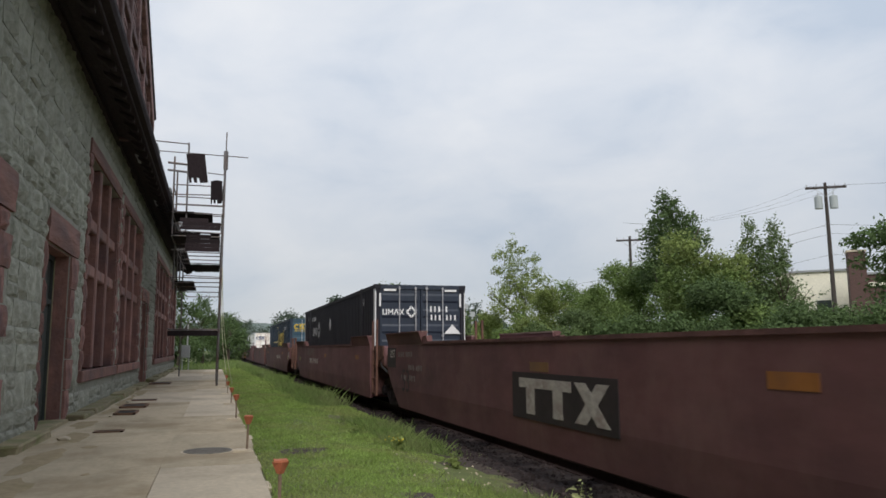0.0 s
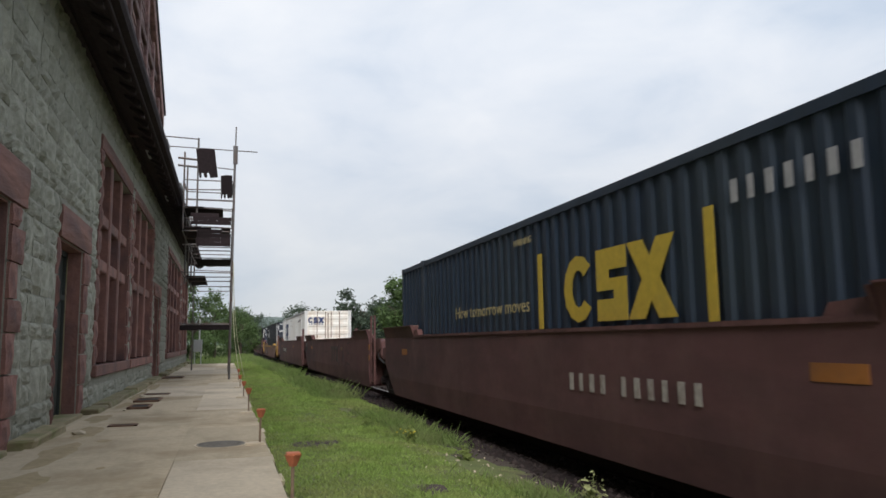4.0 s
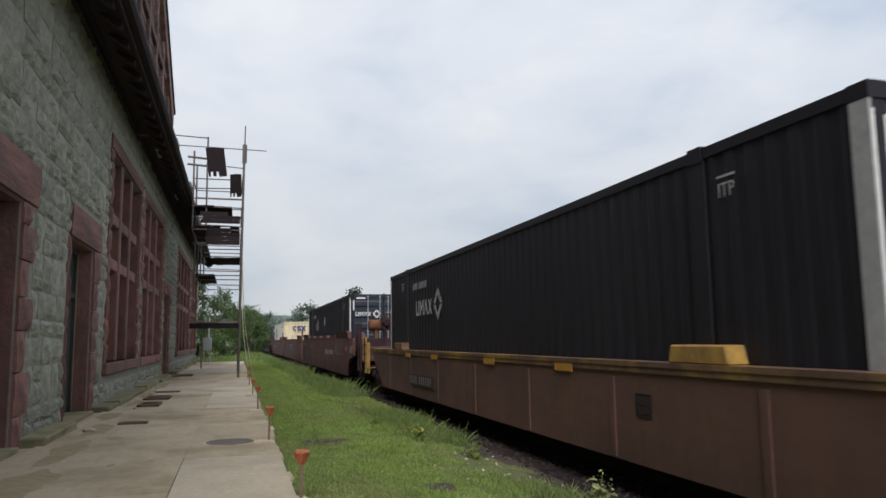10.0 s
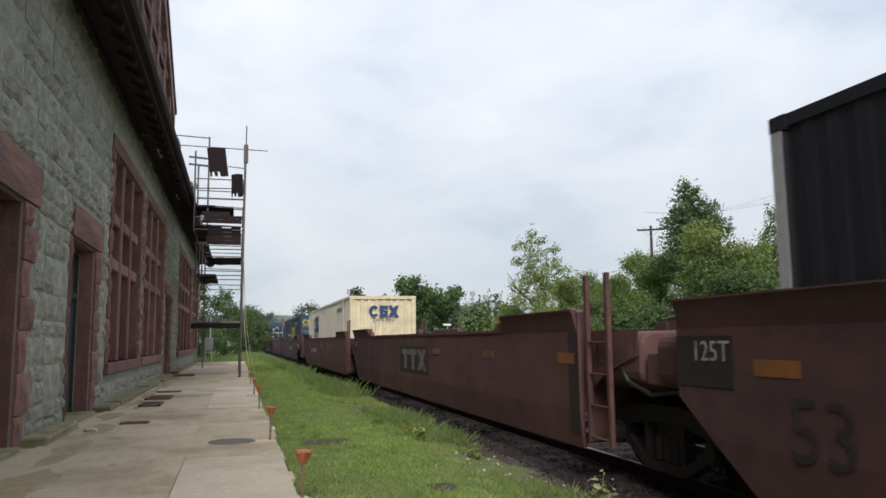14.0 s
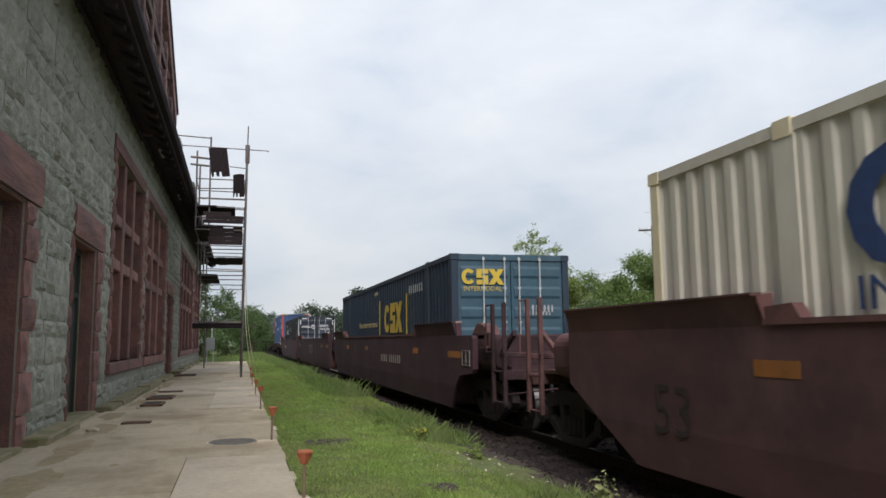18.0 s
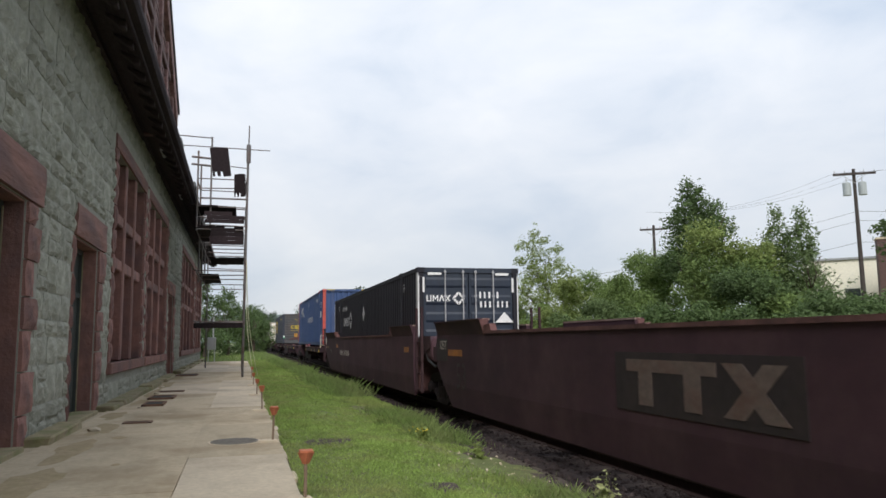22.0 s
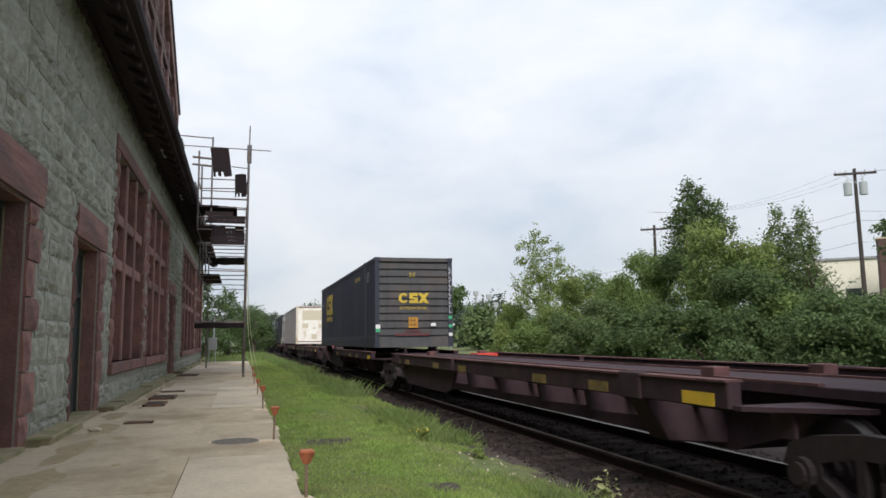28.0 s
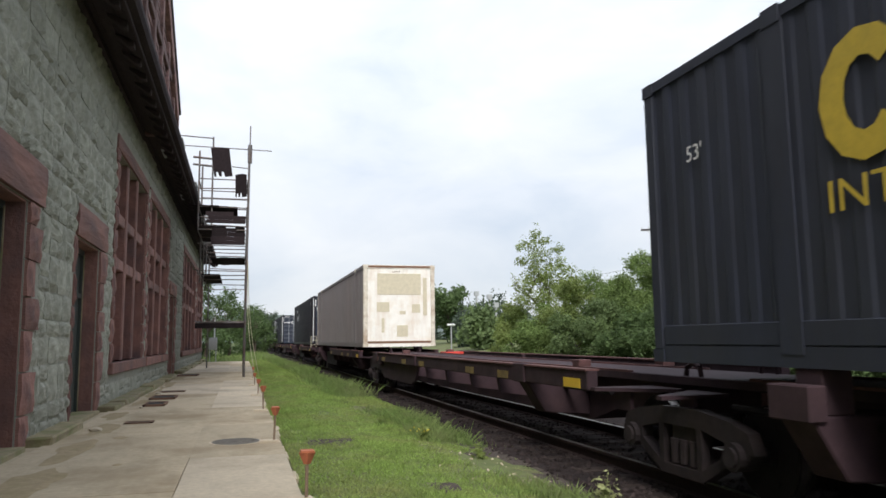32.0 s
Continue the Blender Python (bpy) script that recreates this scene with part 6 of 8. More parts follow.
def well_car(u, label, mat, front, rear, group, style="high", end_mat="car_rust"):
    """One well of a container car. front, rear: 'joint' (shared truck) or 'coupler'."""
    car = thing("well_car", pose(TRACK_X, u, 0), label, "rail car", group)
    MOVING.append((car, u))
    X = 1.476
    low = style == "yellow"
    top = 1.22 if low else 1.58
    hi = 1.22 if low else 1.8
    if front == "joint":
        f = [(-0.28, 0.22), (-0.28, hi)]
    elif low:
        f = [(-0.3, 0.22), (-1.2, 0.86), (-2.2, 0.95), (-2.2, hi)]
    else:
        f = [(-0.83, 0.62), (-1.11, 0.83), (-1.85, 0.9), (-1.92, 0.97), (-1.92, 1.5), (-1.86, 1.56), (-0.95, 1.56), (-0.92, hi)]
    r_end = 17.35 if rear == "joint" else 17.85
    r = [(r_end, hi), (r_end, 0.95), (16.35, 0.22)]
    outline = f + ([(2.25, 1.8), (2.25, top), (14.3, top), (14.3, 1.8)] if not low else []) + r
    for s in (-1, 1):
        bm = bmesh.new()
        prism(bm, [(y, max(z, 0.62)) for y, z in outline[:-1]] + [(16.35 + (r_end - 16.35) * 0.55, 0.62)] if not low else outline, "x", s * X, s * (X - 0.1))
        sill = part("side_sill", bm, mat, car)
        if not low:
            fy = -0.28 if front == "joint" else -0.83
            gy = -0.28 if front == "joint" else -0.46
            bm = bmesh.new()
            q = [(X, fy, 0.62), (X, 16.35 + (r_end - 16.35) * 0.55, 0.62), (X - 0.03, 16.35, 0.2), (X - 0.03, gy, 0.2)]
            va, vb = [bm.verts.new((s * x, y, z)) for x, y, z in q], [bm.verts.new((s * (x - 0.05), y, z + 0.01)) for x, y, z in q]
            bm.faces.new(va), bm.faces.new(vb[::-1])
            for i in range(4):
                bm.faces.new((va[i], va[(i + 1) % 4], vb[(i + 1) % 4], vb[i]))
            part("lower_plate", bm, mat, sill)
        # a bent-out cap on the shoulders, a chord along the top and a stiffener line
        if not low:
            for a, b in ((f[-1][0], 2.25), (14.3, r_end)):
                bm = bmesh.new()
                prism(bm, [(s * (X - 0.11), 1.8), (s * (X + 0.012), 1.8), (s * (X + 0.012), 1.835), (s * (X - 0.11), 1.835)], "y", a, b)
                part("shoulder_cap", bm, "cap_highlight", sill)
                bm = bmesh.new()
                prism(bm, [(s * X, 1.57), (s * (X + 0.06), 1.8), (s * (X + 0.085), 1.82), (s * (X + 0.085), 1.836), (s * X, 1.836)], "y", a + 0.04, b - 0.04)
                part("flared_shoulder", bm, mat, sill)
                yi = 2.23 if b < 5 else 14.28
                bm = bmesh.new()
                prism(bm, [(s * X, 1.56), (s * (X + 0.08), 1.81), (s * (X - 0.08), 1.83)], "y", yi, yi + 0.04)
                part("gusset", bm, "car_rust", sill)
            slab("top_chord", (min(s * (X - 0.12), s * (X + 0.02)), max(s * (X - 0.12), s * (X + 0.02)), 2.25, 14.3, top, top + 0.045), "car_rust", sill)
            for y in (2.45, 14.1):
                bm = bmesh.new()
                prism(bm, [(y - 0.2, top + 0.045), (y + 0.25, top + 0.045), (y + 0.18, top + 0.14), (y - 0.12, top + 0.16)], "x", s * (X - 0.1), s * (X + 0.01))
                part("guide_bracket", bm, "car_rust", sill)
        else:
            slab("top_chord", (min(s * (X - 0.2), s * (X + 0.03)), max(s * (X - 0.2), s * (X + 0.03)), -1.2, r_end, top - 0.02, top + 0.03), "chord_worn", sill)
            slab("chord_face", (min(s * X, s * (X + 0.02)), max(s * X, s * (X + 0.02)), -1.2, r_end, top - 0.08, top - 0.02), "chord_worn", sill)
            for k in range(7):
                y = 1.0 + k * 2.4
                slab("post", (min(s * X, s * (X + 0.016)), max(s * X, s * (X + 0.016)), y - 0.05, y + 0.05, 0.24, top - 0.14), mat, sill)
            for y in (1.85, 14.4):
                bm = bmesh.new()
                prism(bm, [(y - 0.45, top + 0.03), (y + 0.45, top + 0.03), (y + 0.4, top + 0.2), (y - 0.4, top + 0.2)], "x", s * (X - 0.2), s * (X + 0.01))
                part("guide_bracket", bm, "car_yellow" if y < 5 else "chord_worn", sill, bevel=0.015)
            for y in (4.6, 7.4, 10.8, 13.2):
                slab("reflector", (min(s * (X + 0.02), s * (X + 0.026)), max(s * (X + 0.02), s * (X + 0.026)), y - 0.25, y + 0.25, top - 0.13, top - 0.03), "label_orange", sill)
    # floor of the well: castings on cross beams
    for y in (0.3, 4.1, 8.07, 12.0, 15.9):
        slab("cross_beam", (-X + 0.1, X - 0.1, y - 0.22, y + 0.22, 0.2, 0.33), mat, car)
    slab("bulkhead", (-X + 0.1, X - 0.1, -0.4, -0.32, 0.3, 1.5 if not low else 1.15), "car_rust" if not low else "car_yellow", car)
    slab("bulkhead", (-X + 0.1, X - 0.1, 16.48, 16.56, 0.3, 1.5 if not low else 1.15), "car_rust" if not low else "car_yellow", car)
    for y0, y1 in ((-1.5 if front == "joint" else -1.2 if low else -2.72, -0.4), (16.56, 17.9 if rear == "joint" or low else 18.6)):
        bm = bmesh.new()
        prism(bm, [(-1.0, 0.9), (1.0, 0.9), (1.32, 1.02), (1.36, 1.1), (1.36, 1.42), (1.3, 1.52), (1.2, 1.56), (-1.2, 1.56), (-1.3, 1.52), (-1.36, 1.42), (-1.36, 1.1), (-1.32, 1.02)] if not low else [(-0.9, 0.8), (0.9, 0.8), (1.3, 1.0), (1.3, 1.1), (-1.3, 1.1), (-1.3, 1.0)], "y", y0, y1)
        part("end_box", bm, end_mat if y1 < 0 and front == "coupler" and not low else mat, car, bevel=0.03)
    if front == "joint":
        for s in (-1, 1):
            ladder(car, s * 1.44, -0.97, 0.3, 2.22, 0.5, end_mat, 4)
        slab("joint_arm", (-0.3, 0.3, -1.9, -0.4, 0.72, 1.05), mat, car)
        for s in (-1, 1):
            bm = bmesh.new()
            tube(bm, [(s * 1.3, -0.34, 1.36), (s * 1.34, -0.7, 1.44), (s * 1.36, -1.0, 1.3), (s * 1.34, -1.2, 1.02), (s * 1.28, -1.55, 0.9), (s * 1.2, -2.0, 0.96)], 0.03, 7)
            part("air_hose", bm, "hose_rubber", car)
            bm = bmesh.new()
            prism(bm, [(-0.42, 1.56), (-0.42, 0.9), (-0.8, 1.1), (-1.45, 1.3), (-1.5, 1.56)], "x", s * 1.372, s * 1.385)
            part("shelf_gusset", bm, end_mat, car)
            slab("bearing_bracket", (min(s * 1.0, s * 1.33), max(s * 1.0, s * 1.33), -1.86, -1.56, 1.0, 1.34), mat, car, bevel=0.02)
            slab("lug", (min(s * 1.385, s * 1.41), max(s * 1.385, s * 1.41), -0.68, -0.6, 1.2, 1.42), "end_grime", car)
        for x in (-0.6, 0.6):
            slab("side_bearing", (x - 0.14, x + 0.14, -1.85, -0.4, 0.95, 1.3), mat, car)
    else:
        if not low:
            bm = bmesh.new()
            for a in ((-1.76, -1.3, 1.02, 1.038), (-1.76, -1.3, 1.09, 1.1), (-1.76, -1.3, 1.28, 1.298), (-1.76, -1.742, 1.03, 1.29), (-1.318, -1.3, 1.03, 1.29), (-1.54, -1.525, 1.03, 1.29)):
                box(bm, -X - 0.015, -X + 0.01, *a)
            part("card_holder", bm, "card_frame_paint", car)
            for s in (-1, 1):
                bm = bmesh.new()
                prism(bm, [(-1.43, 1.56), (-2.33, 1.56), (-2.2, 1.7), (-1.95, 1.77), (-1.75, 1.77)], "x", s * 1.1, s * 1.34)
                part("corner_guide", bm, "car_rust", car, bevel=0.01)
                bm = bmesh.new()
                for p, q in (((s * 1.38, -2.35, 1.36), (s * 1.38, -2.35, 1.58)), ((s * 1.38, -2.35, 1.58), (s * 1.38, -2.55, 1.58)), ((s * 1.38, -2.55, 1.58), (s * 1.38, -2.55, 1.36))):
                    rod(bm, p, q, 0.025, 7)
                box(bm, s * 1.4 - 0.06, s * 1.4 + 0.06, -2.65, -2.25, 1.34, 1.37)
                part("tie_loop", bm, "car_rust", car)
        end_gear(car, -1, -0.4, -3.05 if low else -3.12, end_mat if not low else "car_brown", end_mat if not low else "car_yellow", style)
        truck(car, -2.15 if low else -1.8)
    if rear == "joint":
        truck(car, 18.2)
        slab("joint_arm", (-0.3, 0.3, 16.5, 18.25, 0.72, 1.05), mat, car)
    else:
        end_gear(car, 1, 16.5, 19.35, end_mat if not low else "car_brown", end_mat if not low else "car_yellow", style)
        truck(car, 18.55)
    return car


CARSIDE = -1.476 - 0.003


def side_patch(name, car, y0, y1, z0, z1, mat, d=0.004, label=""):
    return slab(name, (CARSIDE - d, CARSIDE + 0.006, y0, y1, z0, z1), mat, car, label)


def car_marks(car, ident=None, block=None, length=None, tons=False, letter=None, oranges=(), drop=0.0, ink="paint_white_worn"):
    """Reflectors, number panel, block mark and stencils on the near side."""
    for y in oranges:
        side_patch("reflector", car, y - 0.25, y + 0.25, 1.18, 1.31, "reflector_orange", 0.002)
    if ident:
        y, panel = ident
        if panel:
            side_patch("number_panel", car, y - 1.5, y + 1.5, 0.84, 1.14, "patch_dark")
        marks("number_mark", 2.7, 0.2, 10, "paint_white_worn", car, on_side(CARSIDE - 0.005, y, 1.0), space=4)
    if block:
        side_patch("mark_panel", car, block - 1.4, block + 1.4, 0.74 - drop, 1.34 - drop, "patch_dark")
        bm = bmesh.new()
        prism(bm, [(-0.8, 0.24), (-0.8, 0.11), (-0.64, 0.11), (-0.64, -0.24), (-0.46, -0.24), (-0.46, 0.11), (-0.09, 0.11), (-0.09, -0.24), (0.09, -0.24), (0.09, 0.11), (0.25, 0.11), (0.25, 0.24)], "z", 0, 0.003)
        for a, b in ((0.3, 0.66), (0.66, 0.3)):
            prism(bm, [(a, -0.24), (a + 0.19, -0.24), (b + 0.19, 0.24), (b, 0.24)], "z", 0, 0.003 + (0.0005 if a > b else 0))
        p = part("block_mark", bm, ink, car, "worn white block mark")
        p.matrix_basis = on_side(CARSIDE - 0.005, block, 1.04 - drop) @ Matrix.Diagonal((1.45, 0.95, 1, 1))
    if length:
        words("length_stencil", "53", 0.68, "paint_black", car, on_side(CARSIDE - 0.004, 15.62, 0.78))
    if tons:
        side_patch("stencil_panel", car, 16.55, 17.35, 1.06, 1.5, "patch_dark")
        words("ton_stencil", "125T", 0.25, "paint_white_worn", car, on_side(CARSIDE - 0.006, 16.85, 1.36))
    if letter:
        words("unit_letter", letter[0], 0.34, "paint_black", car, on_side(CARSIDE - 0.004, letter[1], 1.0))


BROWN = "brown-painted intermodal well car with rust and faded stencils"
MAROON = "dark maroon intermodal well car streaked with grime"


def build_train():
    # three-unit car, its last well carries a black container
    w = well_car(-20.0, BROWN, "car_brown", "coupler", "joint", "wells of the train")
    w = well_car(-0.12, BROWN + ", riding empty", "car_dusty", "joint", "joint", "wells of the train")
    car_marks(w, None, 8.25, 15.6, True, None, (4.46,), 0.17)
    side_patch("reflector", w, 8.5, 9.05, 1.19, 1.31, "reflector_faded", 0.002)
    for y, z, wd, n in ((15.65, 1.36, 1.3, 8), (14.8, 1.09, 1.15, 8), (15.4, 0.87, 1.2, 9)):
        marks("stencil_line", wd, 0.11, n, "paint_dim", w, on_side(CARSIDE - 0.002, y, z), space=4)
    w = well_car(19.63, BROWN, "car_dusty", "joint", "coupler", "wells of the train", end_mat="end_rust")
    car_marks(w, (11.3, False), None, None, False, None, (1.6, 8.0))
    marks("graffiti", 2.4, 0.3, 9, "paint_ghost", w, on_side(CARSIDE - 0.004, 12.2, 1.36), "faded sprayed marks")
    hand_strokes(w, "X23", 16.75, 1.22, 0.3, 0.3, "paint_ghost", "pale chalked characters", 0.02, 0.35)
    hand_strokes(w, "XS", 16.02, 1.5, 0.26, 0.18, "paint_ghost", "pale chalked characters", 0.018, 0.1)
    side_patch("yellow_card", w, 16.34, 16.48, 0.95, 1.12, "card_yellow")
    black_box(19.63, "a", True, 8.1)
    # blue, empty, white
    w = well_car(43.31, BROWN, "car_brown", "coupler", "joint", "wells of the train", end_mat="end_rust")
    car_marks(w, (5.3, False), None, None, False, None, (2.6, 15.2))
    side_patch("yellow_card", w, -1.02, -0.86, 0.92, 1.12, "card_yellow")
    side_patch("reflector", w, -1.74, -1.27, 1.39, 1.53, "reflector_orange")
    carrier_box(43.31, "blue")
    w = well_car(63.25, BROWN + ", riding empty", "car_brown", "joint", "joint", "wells of the train")
    car_marks(w, None, None, 15.6, True, ("C", 9.2), (14.6,))
    side_patch("reflector", w, 4.8, 5.24, 1.2, 1.31, "reflector_faded")
    for ch, y, h in (("O", 5.5, 0.82), ("A", 4.53, 0.84), ("E", 3.35, 0.74)):
        hand_strokes(w, ch, y, 1.1, 0.75, h, "paint_black", "thin dark sprayed stroke", 0.034)
    bm = bmesh.new()
    prism(bm, [(-0.95, 0.28), (-0.95, 0.13), (-0.72, 0.13), (-0.72, -0.28), (-0.5, -0.28), (-0.5, 0.13), (-0.16, 0.13), (-0.16, -0.28), (0.06, -0.28), (0.06, 0.13), (0.3, 0.13), (0.3, 0.28)], "z", 0, 0.004)
    for a, b in ((0.34, 0.72), (0.72, 0.34)):
        prism(bm, [(a, -0.28), (a + 0.22, -0.28), (b + 0.22, 0.28), (b, 0.28)], "z", 0, 0.004 + (0.0005 if a > b else 0))
    g = part("block_mark", bm, "paint_shadow", w, "ghost of a painted-out block mark")
    g.matrix_basis = on_side(CARSIDE - 0.002, 6.77, 1.05)
    for z in (0.95, 1.25):
        side_patch("reflector", w, -0.4, -0.2, z, z + 0.17, "reflector_orange")
    w = well_car(83.17, BROWN, "car_brown", "joint", "coupler", "wells of the train")
    car_marks(w, (11.6, True), None, 16.0, False, ("B", 8.8), (4.9, 14.6))
    carrier_box(83.17, "white")
    # single yellow-trimmed well
    w = well_car(106.68, "brown well car with low sides and worn yellow top chords", "car_tan", "coupler", "coupler", "wells of the train", "yellow")
    car_marks(w, None)
    side_patch("number_panel", w, 10.9, 13.1, 0.47, 0.72, "patch_dark", 0.018)
    marks("number_mark", 2.0, 0.17, 10, "paint_dim", w, on_side(CARSIDE - 0.019, 12.0, 0.595), space=4)
    bm = bmesh.new()
    for a in ((2.62, 2.92, 0.7, 0.715), (2.62, 2.92, 0.92, 0.935), (2.62, 2.635, 0.715, 0.92), (2.905, 2.92, 0.715, 0.92), (2.65, 2.89, 0.73, 0.8), (2.65, 2.89, 0.82, 0.9)):
        box(bm, CARSIDE - 0.008, CARSIDE + 0.006, *a)
    part("card_frame", bm, "patch_dark", w)
    brake_wheel(w, -0.6, -2.91, 1.57, "car_yellow")
    black_box(106.68, "d")
    # black, empty, cream
    w = well_car(130.5, "rust-brown well car with a sprayed word on its side", "car_brown", "coupler", "joint", "wells of the train", end_mat="end_grime")
    car_marks(w, (4.8, False), None, 15.6, True, ("B", 7.4), (12.5, 16.05))
    hand_strokes(w, "GREED!!", 1.53, 1.26, 0.39, 0.66, "paint_dim", "pale sprayed word", 0.05)
    brake_wheel(w, -0.45, -2.95, 2.1, "end_grime")
    side_patch("reflector", w, -0.52, -0.04, 1.1, 1.28, "reflector_orange")
    bm = bmesh.new()
    rod(bm, (-0.75, -1.0, 2.03), (0.6, -1.0, 2.03), 0.2, 16)
    for x in (-0.5, 0.4):
        box(bm, x - 0.05, x + 0.05, -1.14, -0.86, 1.55, 1.86)
    part("air_tank", bm, "tank_rust", w, "orange-rusted cylindrical air tank")
    for k in range(4):
        y = 3.4 + k * 2.9
        bm = bmesh.new()
        prism(bm, [(y - 0.8, 1.62), (y + 0.8, 1.62), (y + 0.7, 1.72), (y - 0.7, 1.72)], "x", -1.5, -1.36)
        part("container_guide", bm, "car_rust", w)
    black_box(130.5, "e", False, 8.1)
    w = well_car(150.2, BROWN + ", riding empty", "car_brown", "joint", "joint", "wells of the train")
    car_marks(w, None, 8.35, 15.6, True, None, (0.08,), 0.0, "paint_dim")
    for y in (6.3, 3.05):
        side_patch("reflector", w, y - 0.25, y + 0.25, 1.19, 1.3, "reflector_faded")
    side_patch("dark_panel", w, -0.27, 0.0, 0.4, 1.56, "patch_dark", 0.001)
    w = well_car(169.84, BROWN, "car_brown", "joint", "coupler", "wells of the train")
    car_marks(w, (11.6, True), None, 16.0, False, ("A", 9.4), (5.5, 7.95, 14.2))
    carrier_box(169.84, "cream")
    # blue, empty, black
    w = well_car(193.52, MAROON, "car_maroon", "coupler", "joint", "wells of the train", end_mat="end_grime")
    car_marks(w, (5.3, False), None, None, False, ("A", 8.6), (2.42, 9.2, 13.4))
    side_patch("reflector", w, -1.2, -0.34, 1.15, 1.27, "reflector_orange")
    carrier_box(193.52, "blue")
    w = well_car(213.3, MAROON + ", riding empty", "car_maroon", "joint", "joint", "wells of the train", end_mat="end_grime")
    car_marks(w, None, 8.4, 15.6, True, None, (2.65,), 0.0, "paint_ghost")
    for y in (0.4, 16.03):
        side_patch("reflector", w, y - 0.46, y + 0.46, 1.17, 1.29, "reflector_orange", 0.002)
    w = well_car(233.09, MAROON, "car_maroon", "joint", "coupler", "wells of the train", end_mat="end_grime")
    car_marks(w, (11.6, False), None, None, False, None, (0.5, 13.88))
    side_patch("reflector", w, 16.8, 17.5, 1.14, 1.22, "reflector_faded", 0.002)
    side_patch("yellow_card", w, 15.9, 16.02, 0.95, 1.1, "card_frame_paint", 0.002)
    black_box(233.09, "h", True, 8.1)
    brake_wheel(w, -0.7, 18.9, 1.9, "car_maroon")
    # spine cars
    for u, front in ((254.3, "coupler"), (272.7, "joint"), (291.06, "joint"), (308.6, "joint"), (326.08, "joint")):
        spine_car(u, front, "coupler" if u > 320 else "joint")
    blue_box(254.3)
    grey_box(291.06)
    white_trailer_box(326.08)
    # the tail, far off
    for u, kind in ((344.9, "black"), (362.4, None), (379.5, "black"), (397.0, "black"), (414.5, None), (432.0, "black")):
        spine_car(u, "coupler" if u < 350 else "joint", "coupler" if u > 430 else "joint")
        if kind:
            black_box(u, "t", True, 8.1 if u > 380 else None, 1.245)


def spine_car(u, front, rear):
    """A skeleton platform: centre sill under a flat deck, side rails on outriggers."""
    car = thing("spine_car", pose(TRACK_X, u, 0), "dark brown skeletal spine car with a narrow deck and yellow reflectors", "rail car", "spine platforms of the train")
    MOVING.append((car, u))
    empty = u in (272.7, 308.6, 362.4, 414.5)
    head = {272.7: 0.5, 308.6: -0.1, 291.06: -0.1}.get(u, 0.1)
    bm = bmesh.new()
    prism(bm, [(-1.9, 0.95), (16.9, 0.95), (16.9, 0.6), (15.2, 0.55), (14.3, 0.3), (1.9, 0.3), (1.0, 0.55), (-1.9, 0.6)], "x", -0.4, 0.4)
    part("centre_sill", bm, "spine_steel", car)
    slab("deck", (-0.6, 0.6, -1.9, 16.8, 0.95, 1.05), "spine_steel", car, bevel=0.01)
    for s in (-1, 1):
        for y0, y1 in ((head, 8.83), (9.0, 14.84)) if empty else ((head, 8.83),):
            a, b = min(s * 1.3, s * 1.44), max(s * 1.3, s * 1.44)
            w = slab("side_rail", (a, b, y0, y1, 0.87, 1.1), "spine_steel", car, bevel=0.012)
            slab("top_flange", (a - 0.02, b + 0.02, y0, y1, 1.1, 1.12), "car_rust", w)
            for y in ((y0 + 0.43, 2.85, 4.6, 8.3) if y0 < 5 else (10.2, 12.96, 14.05)):
                slab("reflector", (min(s * 1.44, s * 1.446), max(s * 1.44, s * 1.446), y - 0.24, y + 0.24, 0.885, 1.0), "reflector_yellow" if y < 1 else "reflector_faded" if y > 13 else "reflector_dull", w)
            for y in ((3.4, 4.9, 6.6, 8.3) if y0 < 5 else (9.6, 11.3, 12.6)):
                bm = bmesh.new()
                prism(bm, [(s * 0.4, 0.86), (s * 1.34, 0.86), (s * 1.3, 0.62), (s * 0.4, 0.5)][::s], "y", y - 0.04, y + 0.04)
                part("rib", bm, "spine_steel", w)
        for y in (2.1, 14.05):
            bm = bmesh.new()
            prism(bm, [(s * 0.4, 0.9), (s * 1.42, 0.9), (s * 1.12, 0.42), (s * 0.4, 0.36)][::s], "y", y - 0.16, y + 0.2)
            arm = part("outrigger", bm, "spine_steel", car, bevel=0.015)
            slab("outrigger_head", (min(s * 1.3, s * 1.465), max(s * 1.3, s * 1.465), y - 0.2, y + 0.24, 0.86, 1.13), "spine_steel", arm, bevel=0.012)
            if not empty:
                slab("container_seat", (min(s * 1.0, s * 1.28), max(s * 1.0, s * 1.28), y - 0.14, y + 0.14, 0.9, 1.245), "spine_steel", arm, bevel=0.01)
        # thin sloping wings at the ends
        for y0, y1 in ((head, head - (0.72 if empty else 1.4)), (14.84 if empty else 15.9, 15.5 if empty else 16.5)):
            bm = bmesh.new()
            q = [(s * 0.6, y0), (s * 1.4, y0), (s * 1.4, y0 + (y1 - y0) * 0.16), (s * 0.7, y1), (s * 0.6, y1)]
            prism(bm, q[::s] if y1 > y0 else q[::-s], "z", 0.87, 0.91)
            wing = part("end_wing", bm, "spine_steel", car)
            slab("wing_web", (min(s * 1.0, s * 1.04), max(s * 1.0, s * 1.04), min(y0, y0 + (y1 - y0) * 0.4), max(y0, y0 + (y1 - y0) * 0.4), 0.64, 0.87), "spine_steel", wing)
        # low guide kerbs along the deck
        slab("deck_kerb", (min(s * 0.54, s * 0.6), max(s * 0.54, s * 0.6), 0.4, 15.6, 1.05, 1.075), "car_rust", car)
